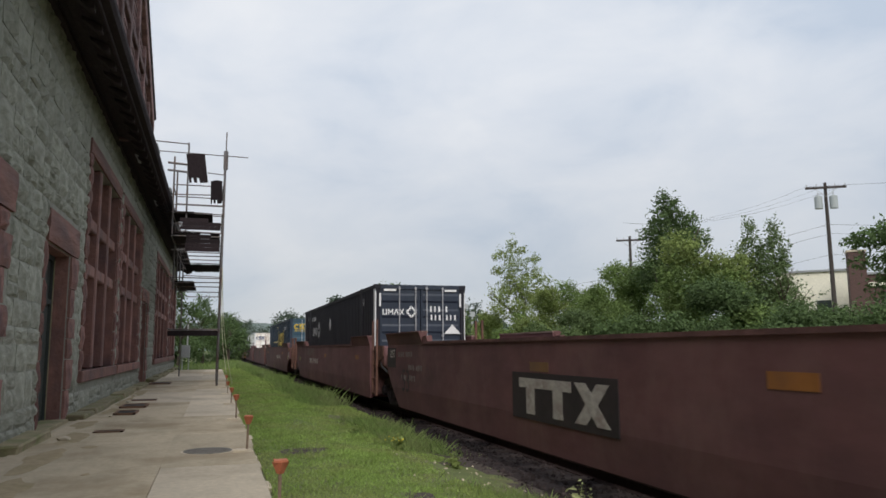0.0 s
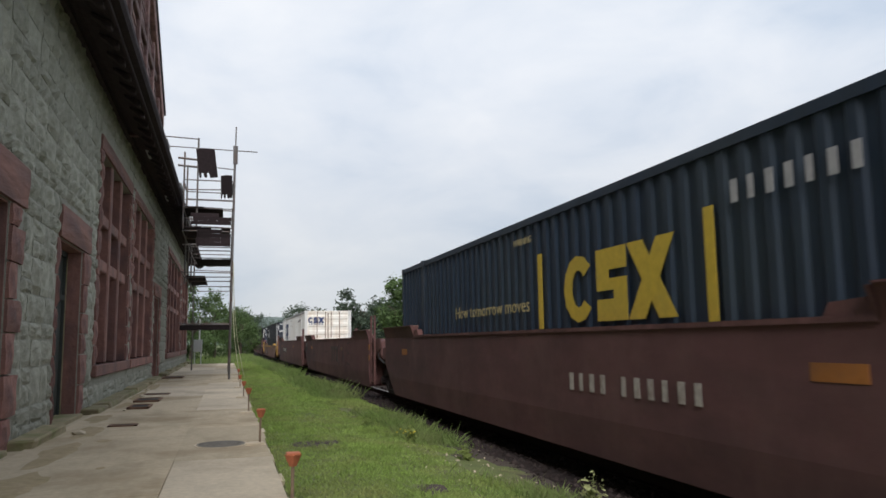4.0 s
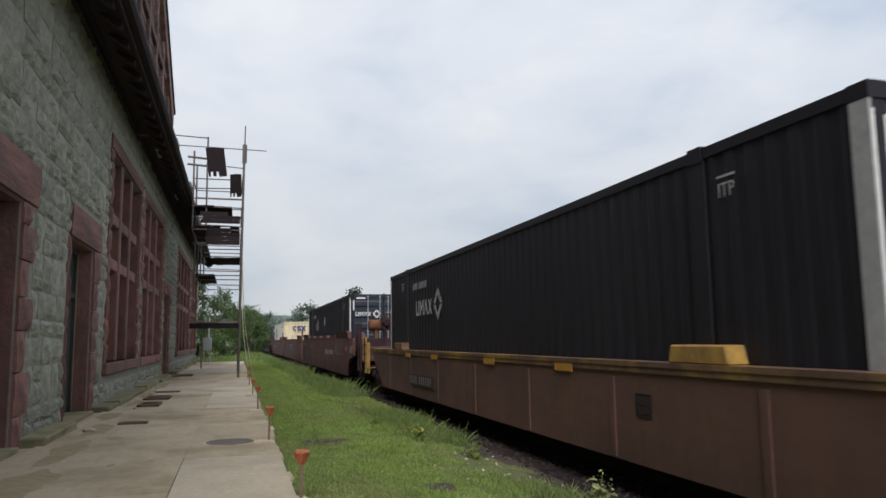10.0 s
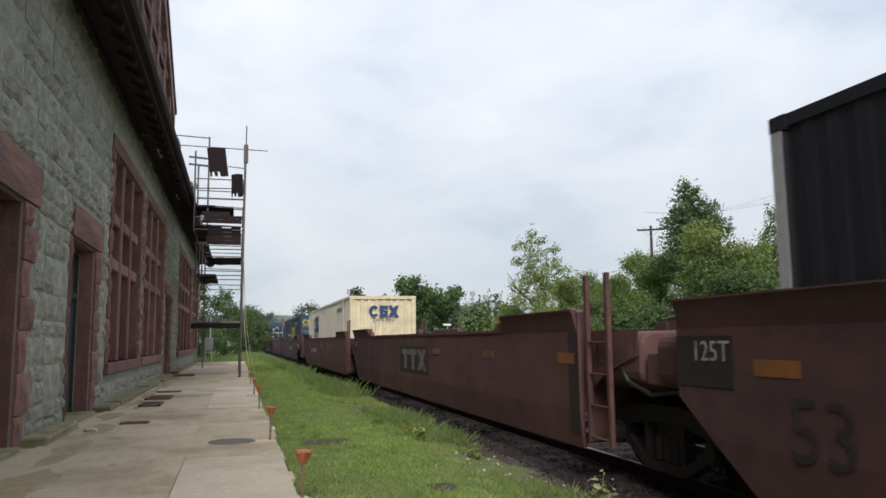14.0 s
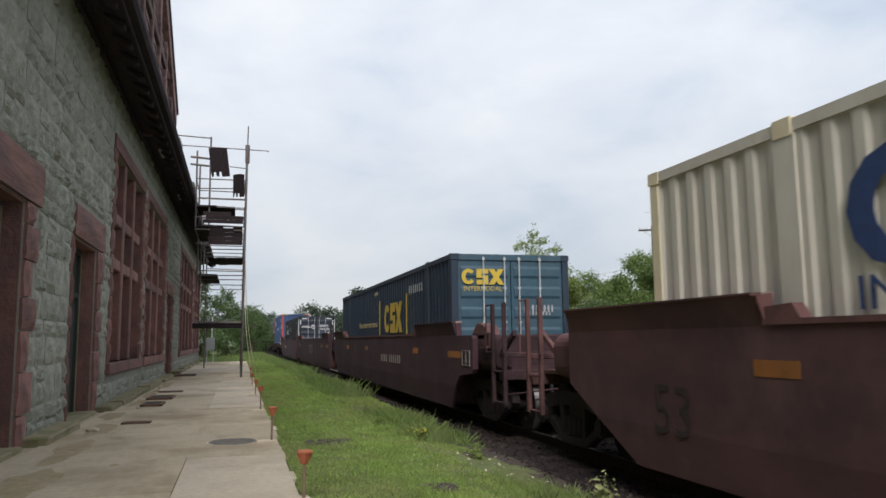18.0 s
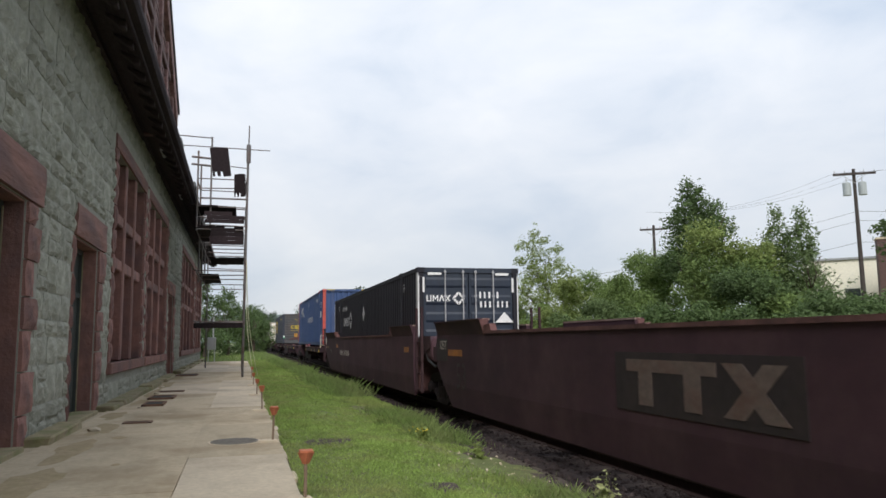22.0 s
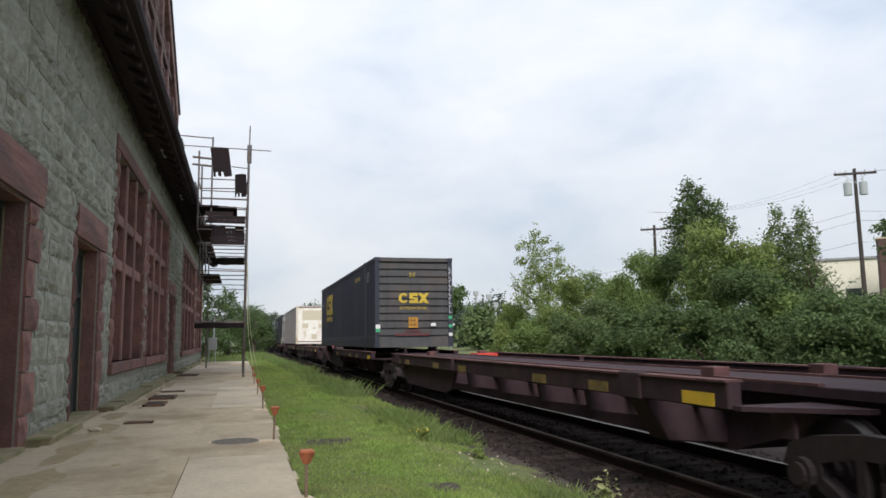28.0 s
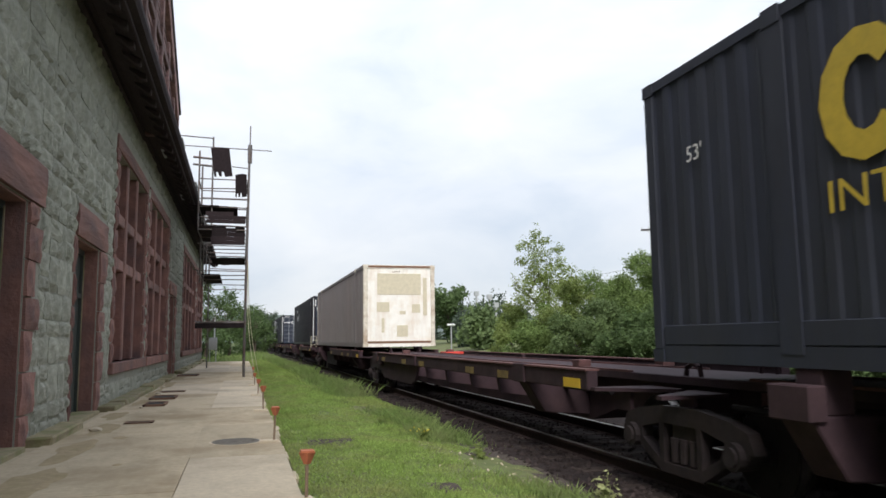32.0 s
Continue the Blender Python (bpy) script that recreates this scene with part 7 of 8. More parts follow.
    if empty:
        for y in (1.98, CL - 1.98):
            for x in (-0.5, 0.9):
                slab("folding_seat", (x - 0.1, x + 0.1, y - 0.12, y + 0.12, 1.05, 1.17), "car_rust", car, bevel=0.01)
        for s in (-1, 1):
            bm = bmesh.new()
            prism(bm, [(9.1, 0.86), (13.75, 0.86), (13.72, 0.57), (13.4, 0.4), (9.8, 0.4), (9.4, 0.5)], "x", s * 1.28, s * 1.34)
            part("side_skirt", bm, "spine_steel", car)
            slab("end_block", (min(s * 1.2, s * 1.43), max(s * 1.2, s * 1.43), 13.5, 14.82, 0.77, 0.87), "spine_steel", car, bevel=0.008)
            slab("block_support", (min(s * 0.6, s * 1.3), max(s * 0.6, s * 1.3), 14.1, 14.65, 0.8, 0.99), "spine_steel", car, bevel=0.01)
        slab("stop_block", (0.72, 1.28, 13.95, 14.65, 0.99, 1.1), "red_plastic", car, "bright red painted block")
    else:
        # added dark blocks that stand in for the deep shade below the container
        for s in (-1, 1):
            slab("equipment_box", (min(s * 0.45, s * 1.05), max(s * 0.45, s * 1.05), 9.4, 13.4, 0.32, 0.94), "dark_steel", car, bevel=0.02)
        slab("bolster_beam", (-1.2, 1.2, 8.0, 8.3, 1.05, 1.245), "spine_steel", car, bevel=0.01)
    bm = bmesh.new()
    rod(bm, (-0.8, 0.5, 0.8), (-0.8, 15.6, 0.8), 0.04, 8)
    part("train_pipe", bm, "dark_steel", car)
    slab("end_plate", (-0.45, 0.7, -1.98, -1.9, 0.7, 0.97), "car_rust", car)
    slab("end_reflector", (0.0, 0.45, -2.0, -1.975, 0.76, 0.9), "reflector_orange", car)
    for x in (-0.5, 0.5):
        bm = bmesh.new()
        pts = [(x, -1.0, 1.05), (x, -0.98, 1.15), (x, -0.86, 1.2), (x, -0.74, 1.15), (x, -0.72, 1.05)]
        for p, q in zip(pts, pts[1:]):
            rod(bm, p, q, 0.03, 6)
        part("lifting_eye", bm, "spine_steel", car)
    if front == "coupler":
        end_gear(car, -1, 0.0, -2.35, "spine_steel", "car_rust", "low")
        brake_wheel(car, -0.6, -1.9, 1.85, "spine_steel")
        truck(car, -1.65)
        bm = bmesh.new()
        for p, q in (((-1.44, 1.1), (-1.44, 1.74)), ((-1.44, 1.74), (-1.14, 1.74)), ((-1.14, 1.74), (-1.14, 1.1)), ((-1.44, 1.25), (-1.14, 1.25)), ((-1.44, 1.52), (-1.14, 1.52))):
            rod(bm, (p[0], -0.35, p[1]), (q[0], -0.35, q[1]), 0.014, 6)
        part("end_rail", bm, "tarp_buff", car, "pale yellow end ladder rail")
        slab("ladder_foot", (-1.46, -1.1, -0.42, -0.2, 0.95, 1.1), "spine_steel", car)
    if rear == "coupler":
        end_gear(car, 1, 16.3, 18.6, "spine_steel", "car_rust", "low")
        truck(car, 17.3)
    else:
        truck(car, {254.3: 17.53, 272.7: 16.83, 291.06: 16.04, 308.6: 15.95}.get(u, 16.5))


build_train()

# ---- beyond the track: trees, brush, poles, buildings, hills ----


def leaf_cloud(rnd, blobs, count, size, droop=0.3, ragged=0.3):
    """Leaves strung along twigs that burst out of overlapping blobs, with ragged gaps. blobs: centre and radii."""
    gen = np.random.default_rng(rnd.randrange(1 << 30))
    total = sum(b[1][0] * b[1][1] + b[1][1] * b[1][2] for b in blobs)
    points, ways = [], []
    for c, r in blobs:
        n = max(24, int(count * (r[0] * r[1] + r[1] * r[2]) / total))
        per = 11
        t = n // per + 1
        d = gen.normal(size=(t, 3))
        d /= np.linalg.norm(d, axis=1)[:, None]
        ph = gen.uniform(0, 6.28, 6)
        lump = np.sin(d[:, 0] * 5 + ph[0]) * np.sin(d[:, 1] * 5 + ph[1]) + 0.7 * np.sin(d[:, 2] * 8 + ph[2]) * np.sin(d[:, 0] * 9 + ph[3])
        keep = lump > -0.75
        d, lump = d[keep], lump[keep]
        reach = 0.86 + 0.13 * lump + gen.exponential(ragged * 0.4, len(d)).clip(0, 0.55)
        base = d * gen.uniform(0.25, 0.7, len(d))[:, None]
        tip = (d + gen.normal(size=d.shape) * 0.12 + np.array((0, 0, 0.1))) * reach[:, None]
        f = gen.uniform(0.0, 1.0, (len(d), per, 1)) ** 0.75
        p = base[:, None, :] * (1 - f) + tip[:, None, :] * f
        p = p.reshape(-1, 3) * np.array(r) + np.array(c) + gen.normal(size=(len(d) * per, 3)) * size * 1.3
        points.append(p)
        ways.append(np.repeat(d, per, axis=0))
    p, d = np.concatenate(points), np.concatenate(ways)
    n = len(p)
    sz = (size * gen.uniform(0.55, 1.45, n))[:, None]
    a = gen.normal(size=(n, 3)) * np.array((1, 1, 0.6)) - np.array((0, 0, droop))
    a /= np.linalg.norm(a, axis=1)[:, None]
    b = np.cross(a, d + gen.normal(size=(n, 3)) * 0.6)
    b /= np.linalg.norm(b, axis=1)[:, None] + 1e-6
    v = np.stack((p - a * sz, p + b * sz * 0.48, p + a * sz, p - b * sz * 0.48), axis=1).reshape(-1, 3)
    me = bpy.data.meshes.new("crown")
    me.vertices.add(4 * n)
    me.vertices.foreach_set("co", v.astype(np.float32).ravel())
    me.loops.add(4 * n)
    me.loops.foreach_set("vertex_index", np.arange(4 * n, dtype=np.int32))
    me.polygons.add(n)
    me.polygons.foreach_set("loop_start", np.arange(0, 4 * n, 4, dtype=np.int32))
    me.update(calc_edges=True)
    return me


def limbs(bm, rnd, p, way, length, r, depth):
    q = p + way * length
    rod(bm, p, q, r, 7 if r > 0.05 else 5, r * 0.62)
    if depth:
        for _ in range(3 if depth > 1 else 2):
            w = (way + Vector((rnd.gauss(0, 0.45), rnd.gauss(0, 0.45), rnd.gauss(0.1, 0.25)))).normalized()
            limbs(bm, rnd, p.lerp(q, rnd.uniform(0.6, 1.0)), w, length * rnd.uniform(0.55, 0.8), r * 0.55, depth - 1)


def tree(x, y, height, blobs, leaf, count, size, label, trunk_r=0.14, name="tree", seed=0, ground=None, wood_seen=True):
    """blobs: centres and radii in metres from the tree's foot."""
    g = ground_height(x, y) - 0.05 if ground is None else ground
    t = thing(name, pose(x, y, g), label, "tree" if name == "tree" else "bush", "trees along the railway" if name == "tree" else "brush along the railway")
    rnd = random.Random(seed)
    bm = bmesh.new()
    limbs(bm, rnd, Vector((0, 0, 0)), Vector((rnd.uniform(-0.06, 0.06), rnd.uniform(-0.06, 0.06), 1)).normalized(), height * 0.34, trunk_r, 3 if name == "tree" else 2)
    part("trunk", bm, "bark", t)
    me = leaf_cloud(rnd, blobs, count, size)
    me.materials.append(M[leaf])
    crown = new("crown", me)
    crown.parent = t
    return t


def blob_set(rnd, w, h, z0, n, squash=1.0):
    out = []
    for _ in range(n):
        z = z0 + (h - z0) * rnd.random()
        f = 1 - 0.55 * max(0, (z - z0) / (h - z0) - 0.45)
        r = w * rnd.uniform(0.22, 0.42)
        out.append(((rnd.uniform(-w, w) * 0.62 * f, rnd.uniform(-w, w) * 0.62 * f, z - r * 0.4), (r, r, r * rnd.uniform(0.65, 1.0) * squash)))
    return out


def place_at(az, x):
    """A place across the track on the bearing az from the camera."""
    return x, x / math.tan(radians(az))


def build_trees():
    rnd = random.Random(21)
    # tall dark tree with a leaning second top
    x, y = place_at(34.6, 17.5)
    d = math.hypot(x, y)
    tree(x, y, 7.4, [((-0.1, 0, 7.1), (0.45, 0.5, 0.6)), ((-0.35, 0, 6.5), (0.6, 0.6, 0.55)), ((0.3, 0, 6.5), (0.5, 0.5, 0.5)), ((-0.7, 0, 5.8), (0.6, 0.8, 0.6)), ((0.5, 0.2, 5.8), (0.8, 0.9, 0.7)), ((1.05, 0, 6.3), (0.4, 0.45, 0.5)), ((1.3, 0, 5.7), (0.4, 0.6, 0.5)), ((0, 0, 5.0), (1.2, 1.2, 0.9)), ((0.6, 0, 4.0), (1.6, 1.5, 1.0)), ((-0.7, 0, 4.3), (0.9, 0.9, 0.8))],
         "leaf_dark", 22000, 0.058, "tall dark-green tree above the brush", 0.16, seed=1)
    # broad bright bush mass round it
    for k, (az, xx, w, h, leaf) in enumerate(((27.6, 17.6, 2.0, 4.9, "leaf_mid"), (29.6, 17.4, 2.1, 5.3, "leaf_mid"), (31.4, 17.2, 2.0, 5.0, "leaf_mid"), (33.2, 16.0, 2.1, 4.6, "leaf_mid"), (35.6, 15.2, 1.9, 5.2, "leaf_light"), (36.8, 15.6, 2.0, 4.4, "leaf_mid"), (30.4, 16.4, 1.9, 4.4, "leaf_mid"), (28.8, 17.0, 1.9, 4.0, "leaf_mid"),
                                             (38.6, 15.0, 1.7, 3.7, "leaf_dark"), (40.6, 15.4, 1.6, 3.6, "leaf_mid"), (42.6, 15.0, 1.7, 2.9, "leaf_dark"), (44.6, 14.5, 1.6, 2.5, "leaf_dark"), (46.6, 14.0, 1.6, 2.3, "leaf_dark"), (48.8, 13.6, 1.7, 2.4, "leaf_dark"),
                                             (32.0, 13.6, 1.5, 2.5, "leaf_dark"), (35.0, 13.2, 1.5, 2.5, "leaf_dark"), (38.0, 13.0, 1.5, 2.3, "leaf_dark"), (41.0, 12.6, 1.4, 2.3, "leaf_dark"), (44.0, 12.4, 1.4, 2.1, "leaf_dark"), (29.5, 14.2, 1.5, 2.3, "leaf_dark"))):
        x, y = place_at(az, xx)
        tree(x, y, h, blob_set(rnd, w, h, 0.5, 11), leaf, 21000, 0.05, "dense green brush growing along the railway", 0.07, "bush", 30 + k)
    # pointed pair of young trees
    for k, (az, xx, h) in enumerate(((40.0, 17.6, 5.7), (41.6, 18.0, 5.6))):
        x, y = place_at(az, xx)
        tree(x, y, h, [((0, 0, h - 0.5), (0.25, 0.25, 0.6)), ((0.1, 0, h - 1.2), (0.5, 0.5, 0.7)), ((-0.2, 0, h - 2.0), (0.7, 0.7, 0.8)), ((0.1, 0, h - 3.0), (1.0, 1.0, 0.9))], "leaf_grey", 9500, 0.05, "slender young tree with a pointed crown", 0.07, seed=60 + k)
    # the airy tree with light leaves
    x, y = place_at(23.2, 18.5)
    tree(x, y, 8.6, [((-0.5, 0, 8.0), (0.3, 0.3, 0.5)), ((-0.75, 0, 7.3), (0.55, 0.5, 0.5)), ((-1.5, 0, 7.0), (0.4, 0.4, 0.28)), ((0.1, 0, 7.4), (0.4, 0.4, 0.3)), ((0.9, 0, 6.9), (0.55, 0.5, 0.3)), ((-0.4, 0, 6.4), (0.9, 0.8, 0.5)), ((-1.6, 0, 6.1), (0.45, 0.4, 0.3)), ((0.9, 0, 6.0), (0.7, 0.6, 0.4)), ((1.7, 0, 5.5), (0.6, 0.5, 0.35)),
                     ((-0.3, 0, 5.4), (1.2, 1.0, 0.6)), ((0.5, 0, 4.7), (1.6, 1.2, 0.7)), ((-1.3, 0, 4.6), (0.8, 0.8, 0.6)), ((-0.8, 0, 3.7), (1.3, 1.2, 0.7)), ((1, 0, 3.6), (1.7, 1.2, 0.9))],
         "leaf_light", 12500, 0.066, "airy light-green tree with gaps in its crown", 0.12, seed=2)
    for k, (az, xx, w, h, leaf) in enumerate(((20.6, 17.0, 1.9, 3.6, "leaf_light"), (22.4, 16.4, 1.9, 3.4, "leaf_mid"), (24.4, 16.6, 2.1, 4.4, "leaf_light"), (26.4, 16.2, 2.0, 4.3, "leaf_light"), (27.6, 14.6, 1.6, 3.0, "leaf_grey"), (25.2, 14.4, 1.6, 2.5, "leaf_grey"), (22.0, 14.2, 1.6, 2.1, "leaf_mid"))):
        x, y = place_at(az, xx)
        tree(x, y, h, blob_set(rnd, w, h, 0.4, 10), leaf, 19000, 0.052, "light-green brush along the railway", 0.07, "bush", 80 + k)
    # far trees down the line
    for k, (az, dist, w, h, leaf) in enumerate(((9.6, 120, 4.2, 9.6, "leaf_hazed"), (13.4, 95, 4.2, 8.6, "leaf_dark"), (15.9, 100, 4.2, 8.4, "leaf_dark"), (12.0, 130, 5.0, 8.0, "leaf_hazed"), (17.6, 80, 3.0, 3.6, "leaf_hazed"), (18.6, 70, 3.0, 3.8, "leaf_grey"), (7.2, 190, 7.0, 9.0, "leaf_hazed"), (5.2, 230, 8.0, 11.5, "leaf_hazed"), (3.2, 240, 8.0, 11.0, "leaf_hazed"), (1.2, 250, 9.0, 11.0, "leaf_hazed"), (10.8, 150, 6.0, 7.0, "leaf_hazed"), (14.8, 150, 6.0, 8.0, "leaf_hazed"), (16.8, 130, 5.0, 6.5, "leaf_hazed"), (19.8, 90, 5.0, 5.0, "leaf_hazed"), (8.6, 160, 6.0, 6.5, "leaf_hazed"))):
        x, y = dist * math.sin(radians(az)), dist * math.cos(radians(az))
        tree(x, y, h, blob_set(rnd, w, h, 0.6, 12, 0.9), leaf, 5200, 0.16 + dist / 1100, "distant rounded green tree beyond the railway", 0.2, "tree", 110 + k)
    # trees past the platform's end
    for k, (x, y, w, h) in enumerate(((-3.2, 74, 3.0, 7.4), (-1.2, 82, 3.0, 6.8), (1.6, 92, 3.2, 5.6), (-5.5, 80, 3.2, 8.4), (3.6, 125, 4.0, 6.6), (0.5, 110, 4.0, 7.2), (-8, 70, 3, 9), (8.5, 190, 6.0, 8.6), (6.0, 160, 4.0, 7.4))):
        tree(x, y, h, blob_set(rnd, w, h, 0.5, 12), "leaf_hazed" if y > 120 else "leaf_dark", 8000, 0.12, "dark-green tree past the end of the platform", 0.2, "tree", 140 + k)
    # dark tree at the right, beside the pole
    x, y = place_at(50.3, 20.0)
    tree(x, y, 6.0, [((-0.9, 0.8, 4.35), (0.9, 0.8, 0.2)), ((-0.2, 0.4, 4.7), (1.0, 0.9, 0.22)), ((-0.7, 0.6, 3.7), (1.0, 0.9, 0.25)), ((0.6, 0, 4.1), (1.2, 1.0, 0.4)), ((0.0, 0, 3.0), (1.5, 1.2, 0.5)), ((1.6, 0, 3.6), (1.4, 1.2, 0.7)), ((0.2, 0, 2.1), (1.7, 1.4, 0.8))], "leaf_dark", 13000, 0.07, "dark conifer-like tree beside the utility pole", 0.16, seed=9)


build_trees()


def utility_pole(x, y, h, lean, transformers, arm):
    p = thing("utility_pole", pose(x, y, ground_height(x, y) - 0.1, 0, lean, -30), "weathered timber utility pole with a crossarm" + (" and grey transformers" if transformers else ""), "utility pole", "utility poles")
    bm = bmesh.new()
    rod(bm, (0, 0, 0), (0, 0, h), 0.17, 10, 0.1)
    part("pole", bm, "pole_wood", p)
    slab("crossarm", (-arm, arm, -0.2, -0.08, h - 0.42, h - 0.28), "pole_wood", p)
    bm = bmesh.new()
    for s in (-1, 1):
        rod(bm, (s * 0.7, -0.14, h - 0.4), (0, -0.1, h - 0.95), 0.02, 5)
    part("brace", bm, "galvanised", p)
    for xx in (-arm + 0.08, -arm * 0.45, arm * 0.45, arm - 0.08):
        bm = bmesh.new()
        rod(bm, (xx, -0.14, h - 0.28), (xx, -0.14, h - 0.1), 0.04, 8, 0.025)
        part("insulator", bm, "galvanised", p)
    if transformers:
        for xx in (-0.5, 0.42):
            bm = bmesh.new()
            rod(bm, (xx, -0.1, h - 1.75), (xx, -0.1, h - 0.95), 0.25, 14)
            rod(bm, (xx, -0.1, h - 0.95), (xx, -0.1, h - 0.86), 0.25, 14, 0.1)
            t = part("transformer", bm, "transformer", p)
            bm = bmesh.new()
            rod(bm, (xx, -0.1, h - 0.86), (xx, -0.1, h - 0.66), 0.035, 7)
            part("bushing", bm, "galvanised", t)
    return p


def build_far_things():
    d = 54.0
    px, py = d * math.sin(radians(45.2)), d * math.cos(radians(45.2))
    h = 1.5 + 54.0 * 0.1963 + 0.05 - ground_height(px, py) + 0.1
    utility_pole(px, py, h, -0.2, True, 1.25)
    d2 = 62.0
    qx, qy = d2 * math.sin(radians(31.6)), d2 * math.cos(radians(31.6))
    utility_pole(qx, qy, 1.5 + d2 * 0.147 - ground_height(qx, qy), 0, False, 1.1)
    # wires between and past the poles
    def wire(a, b, sag, r=0.006):
        w = tagged(new("overhead_wire"), "thin dark overhead wire strung between poles", "cable", "overhead wires")
        bm = bmesh.new()
        fs = [k / 12 for k in range(13)]
        tube(bm, [Vector(a).lerp(Vector(b), f) - Vector((0, 0, sag * 4 * f * (1 - f))) for f in fs], r)
        part("strand", bm, "cable", w)
    top = ground_height(px, py) + h - 0.3
    for o in (-1.0, 0.0, 1.0):
        wire((px + o, py - o * 0.6, top), (qx + o * 0.6, qy, ground_height(qx, qy) + 1.5 + d2 * 0.147 - 0.3), 0.9)
        wire((px + o, py - o * 0.6, top), (px + 40, py - 30 + o, top + 1.5), 0.8)
    for o, dz in ((0.0, -2.6), (0.1, -3.2), (0.0, -4.6)):
        wire((px + o, py, top + dz), (px - 8, py + 22, top + dz - 2.4), 0.25, 0.009)
        wire((px + o, py, top + dz), (px + 30, py - 16, top + dz + 0.2), 0.6, 0.009)
    # cream flat-roofed building and dark brick one
    b = thing("flat_roofed_building", pose(0, 0, 0), "cream rendered flat-roofed building behind the trees", "building")
    d = 62.0
    x0, y0 = d * math.sin(radians(41.6)), d * math.cos(radians(41.6))
    x1, y1 = d * math.sin(radians(47.2)), d * math.cos(radians(47.2))
    b.matrix_basis = Matrix.Translation((x0, y0, 0.2)) @ Matrix.Rotation(math.atan2(y1 - y0, x1 - x0), 4, "Z")
    L = math.hypot(x1 - x0, y1 - y0)
    slab("wall", (0, L, 0, 9, 0, 6.75), "cream_render", b)
    slab("roof", (-0.15, L + 0.15, -0.15, 9.15, 6.75, 6.9), "lead_grey", b)
    for k in range(2):
        w = slab("window", (0.9 + k * 1.8, 1.9 + k * 1.8, -0.03, 0.05, 3.4, 4.6), "door_paint", b)
        slab("window_sill", (0.8 + k * 1.8, 2.0 + k * 1.8, -0.1, 0.05, 3.3, 3.4), "concrete_light", w)
    c = thing("brick_building", pose(0, 0, 0), "dark brick building with a stout chimney", "building")
    d = 58.0
    x0, y0 = d * math.sin(radians(46.2)), d * math.cos(radians(46.2))
    c.matrix_basis = Matrix.Translation((x0, y0, 0.2)) @ Matrix.Rotation(radians(-40), 4, "Z")
    slab("chimney", (0, 1.1, 0, 1.2, 0, 7.7), "brick_dark", c, bevel=0.02)
    slab("chimney_cap", (-0.06, 1.16, -0.06, 1.26, 7.7, 7.82), "concrete_light", c)
    slab("wall", (1.1, 9, 0.3, 8, 0, 6.1), "brick_dark", c)
    slab("cornice", (1.1, 9.1, 0.15, 8, 5.3, 5.55), "cream_render", c)
    slab("roof", (1.1, 9.1, 0.2, 8.1, 6.1, 6.25), "lead_grey", c)
    for k in range(3):
        slab("window", (2.0 + k * 2.2, 3.2 + k * 2.2, 0.26, 0.4, 3.4, 4.9), "door_paint", c)
    # pale far posts and a lamp by the line
    for az, dd, hh in ((17.9, 85, 6.4), (18.9, 78, 5.6), (19.4, 75, 4.6), (18.2, 82, 4.5)):
        xx, yy = dd * math.sin(radians(az)), dd * math.cos(radians(az))
        p = thing("signal_mast", pose(xx, yy, 0), "pale grey metal mast beside the line", "mast", "far masts")
        bm = bmesh.new()
        rod(bm, (0, 0, -0.4), (0, 0, hh), 0.12, 8)
        part("pole", bm, "galvanised", p)
        slab("head", (-0.25, 0.25, -0.2, 0.2, hh, hh + 0.5), "galvanised", p)
    for az, el, dd in ((26.9, 2.1, 34.0), (15.9, 1.0, 60.0)):
        xx, yy = dd * math.sin(radians(az)), dd * math.cos(radians(az))
        p = thing("street_lamp", pose(xx, yy, 0), "small pale street lamp head among the leaves", "lamp", "street lamps")
        zz = 1.5 + dd * math.tan(radians(el))
        bm = bmesh.new()
        rod(bm, (0, 0, -0.3), (0, 0, zz), 0.06, 8)
        part("pole", bm, "galvanised", p)
        slab("lamp_head", (-0.35, 0.3, -0.15, 0.15, zz, zz + 0.16), "white_mark", p, bevel=0.03)
    # wooded hills closing the view
    h = thing("wooded_hills", pose(0, 0, 0), "low wooded hills on the horizon", "hill", kind="structure")
    for r0, hh, seed, a0, a1 in ((700, 26, 1, -60, 70), (1000, 46, 2, -60, 70)):
        bm = bmesh.new()
        n = 160
        prev = None
        for i in range(n + 1):
            a = radians(a0 + (a1 - a0) * i / n)
            z = hh * (0.75 + 0.35 * noise.noise((i * 0.06, seed, 0))) + 3.0 * noise.noise((i * 0.9, seed, 5))
            row = [bm.verts.new((rr * math.sin(a), rr * math.cos(a), zz)) for rr, zz in ((r0, -3), (r0 + 60, z * 0.6), (r0 + 140, z), (r0 + 400, -3))]
            if prev:
                for j in range(3):
                    bm.faces.new((prev[j], row[j], row[j + 1], prev[j + 1]))
            prev = row
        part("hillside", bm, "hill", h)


build_far_things()


def blades(verts, faces, rnd, x, y, z, h, w, lean):
    a = rnd.uniform(0, math.tau)
    dx, dy = math.cos(a), math.sin(a)
    lx, ly = rnd.gauss(0, lean) * h, rnd.gauss(0, lean) * h
    i = len(verts)
    verts += [(x - dx * w, y - dy * w, z), (x + dx * w, y + dy * w, z), (x + dx * w * 0.6 + lx * 0.5, y + dy * w * 0.6 + ly * 0.5, z + h * 0.6), (x + lx, y + ly, z + h)]
    faces += [(i, i + 1, i + 2), (i, i + 2, i + 3)]


BARE = ((1.24, 10.65, 0.34, 0.4), (1.9, 7.2, 0.22, 0.25))


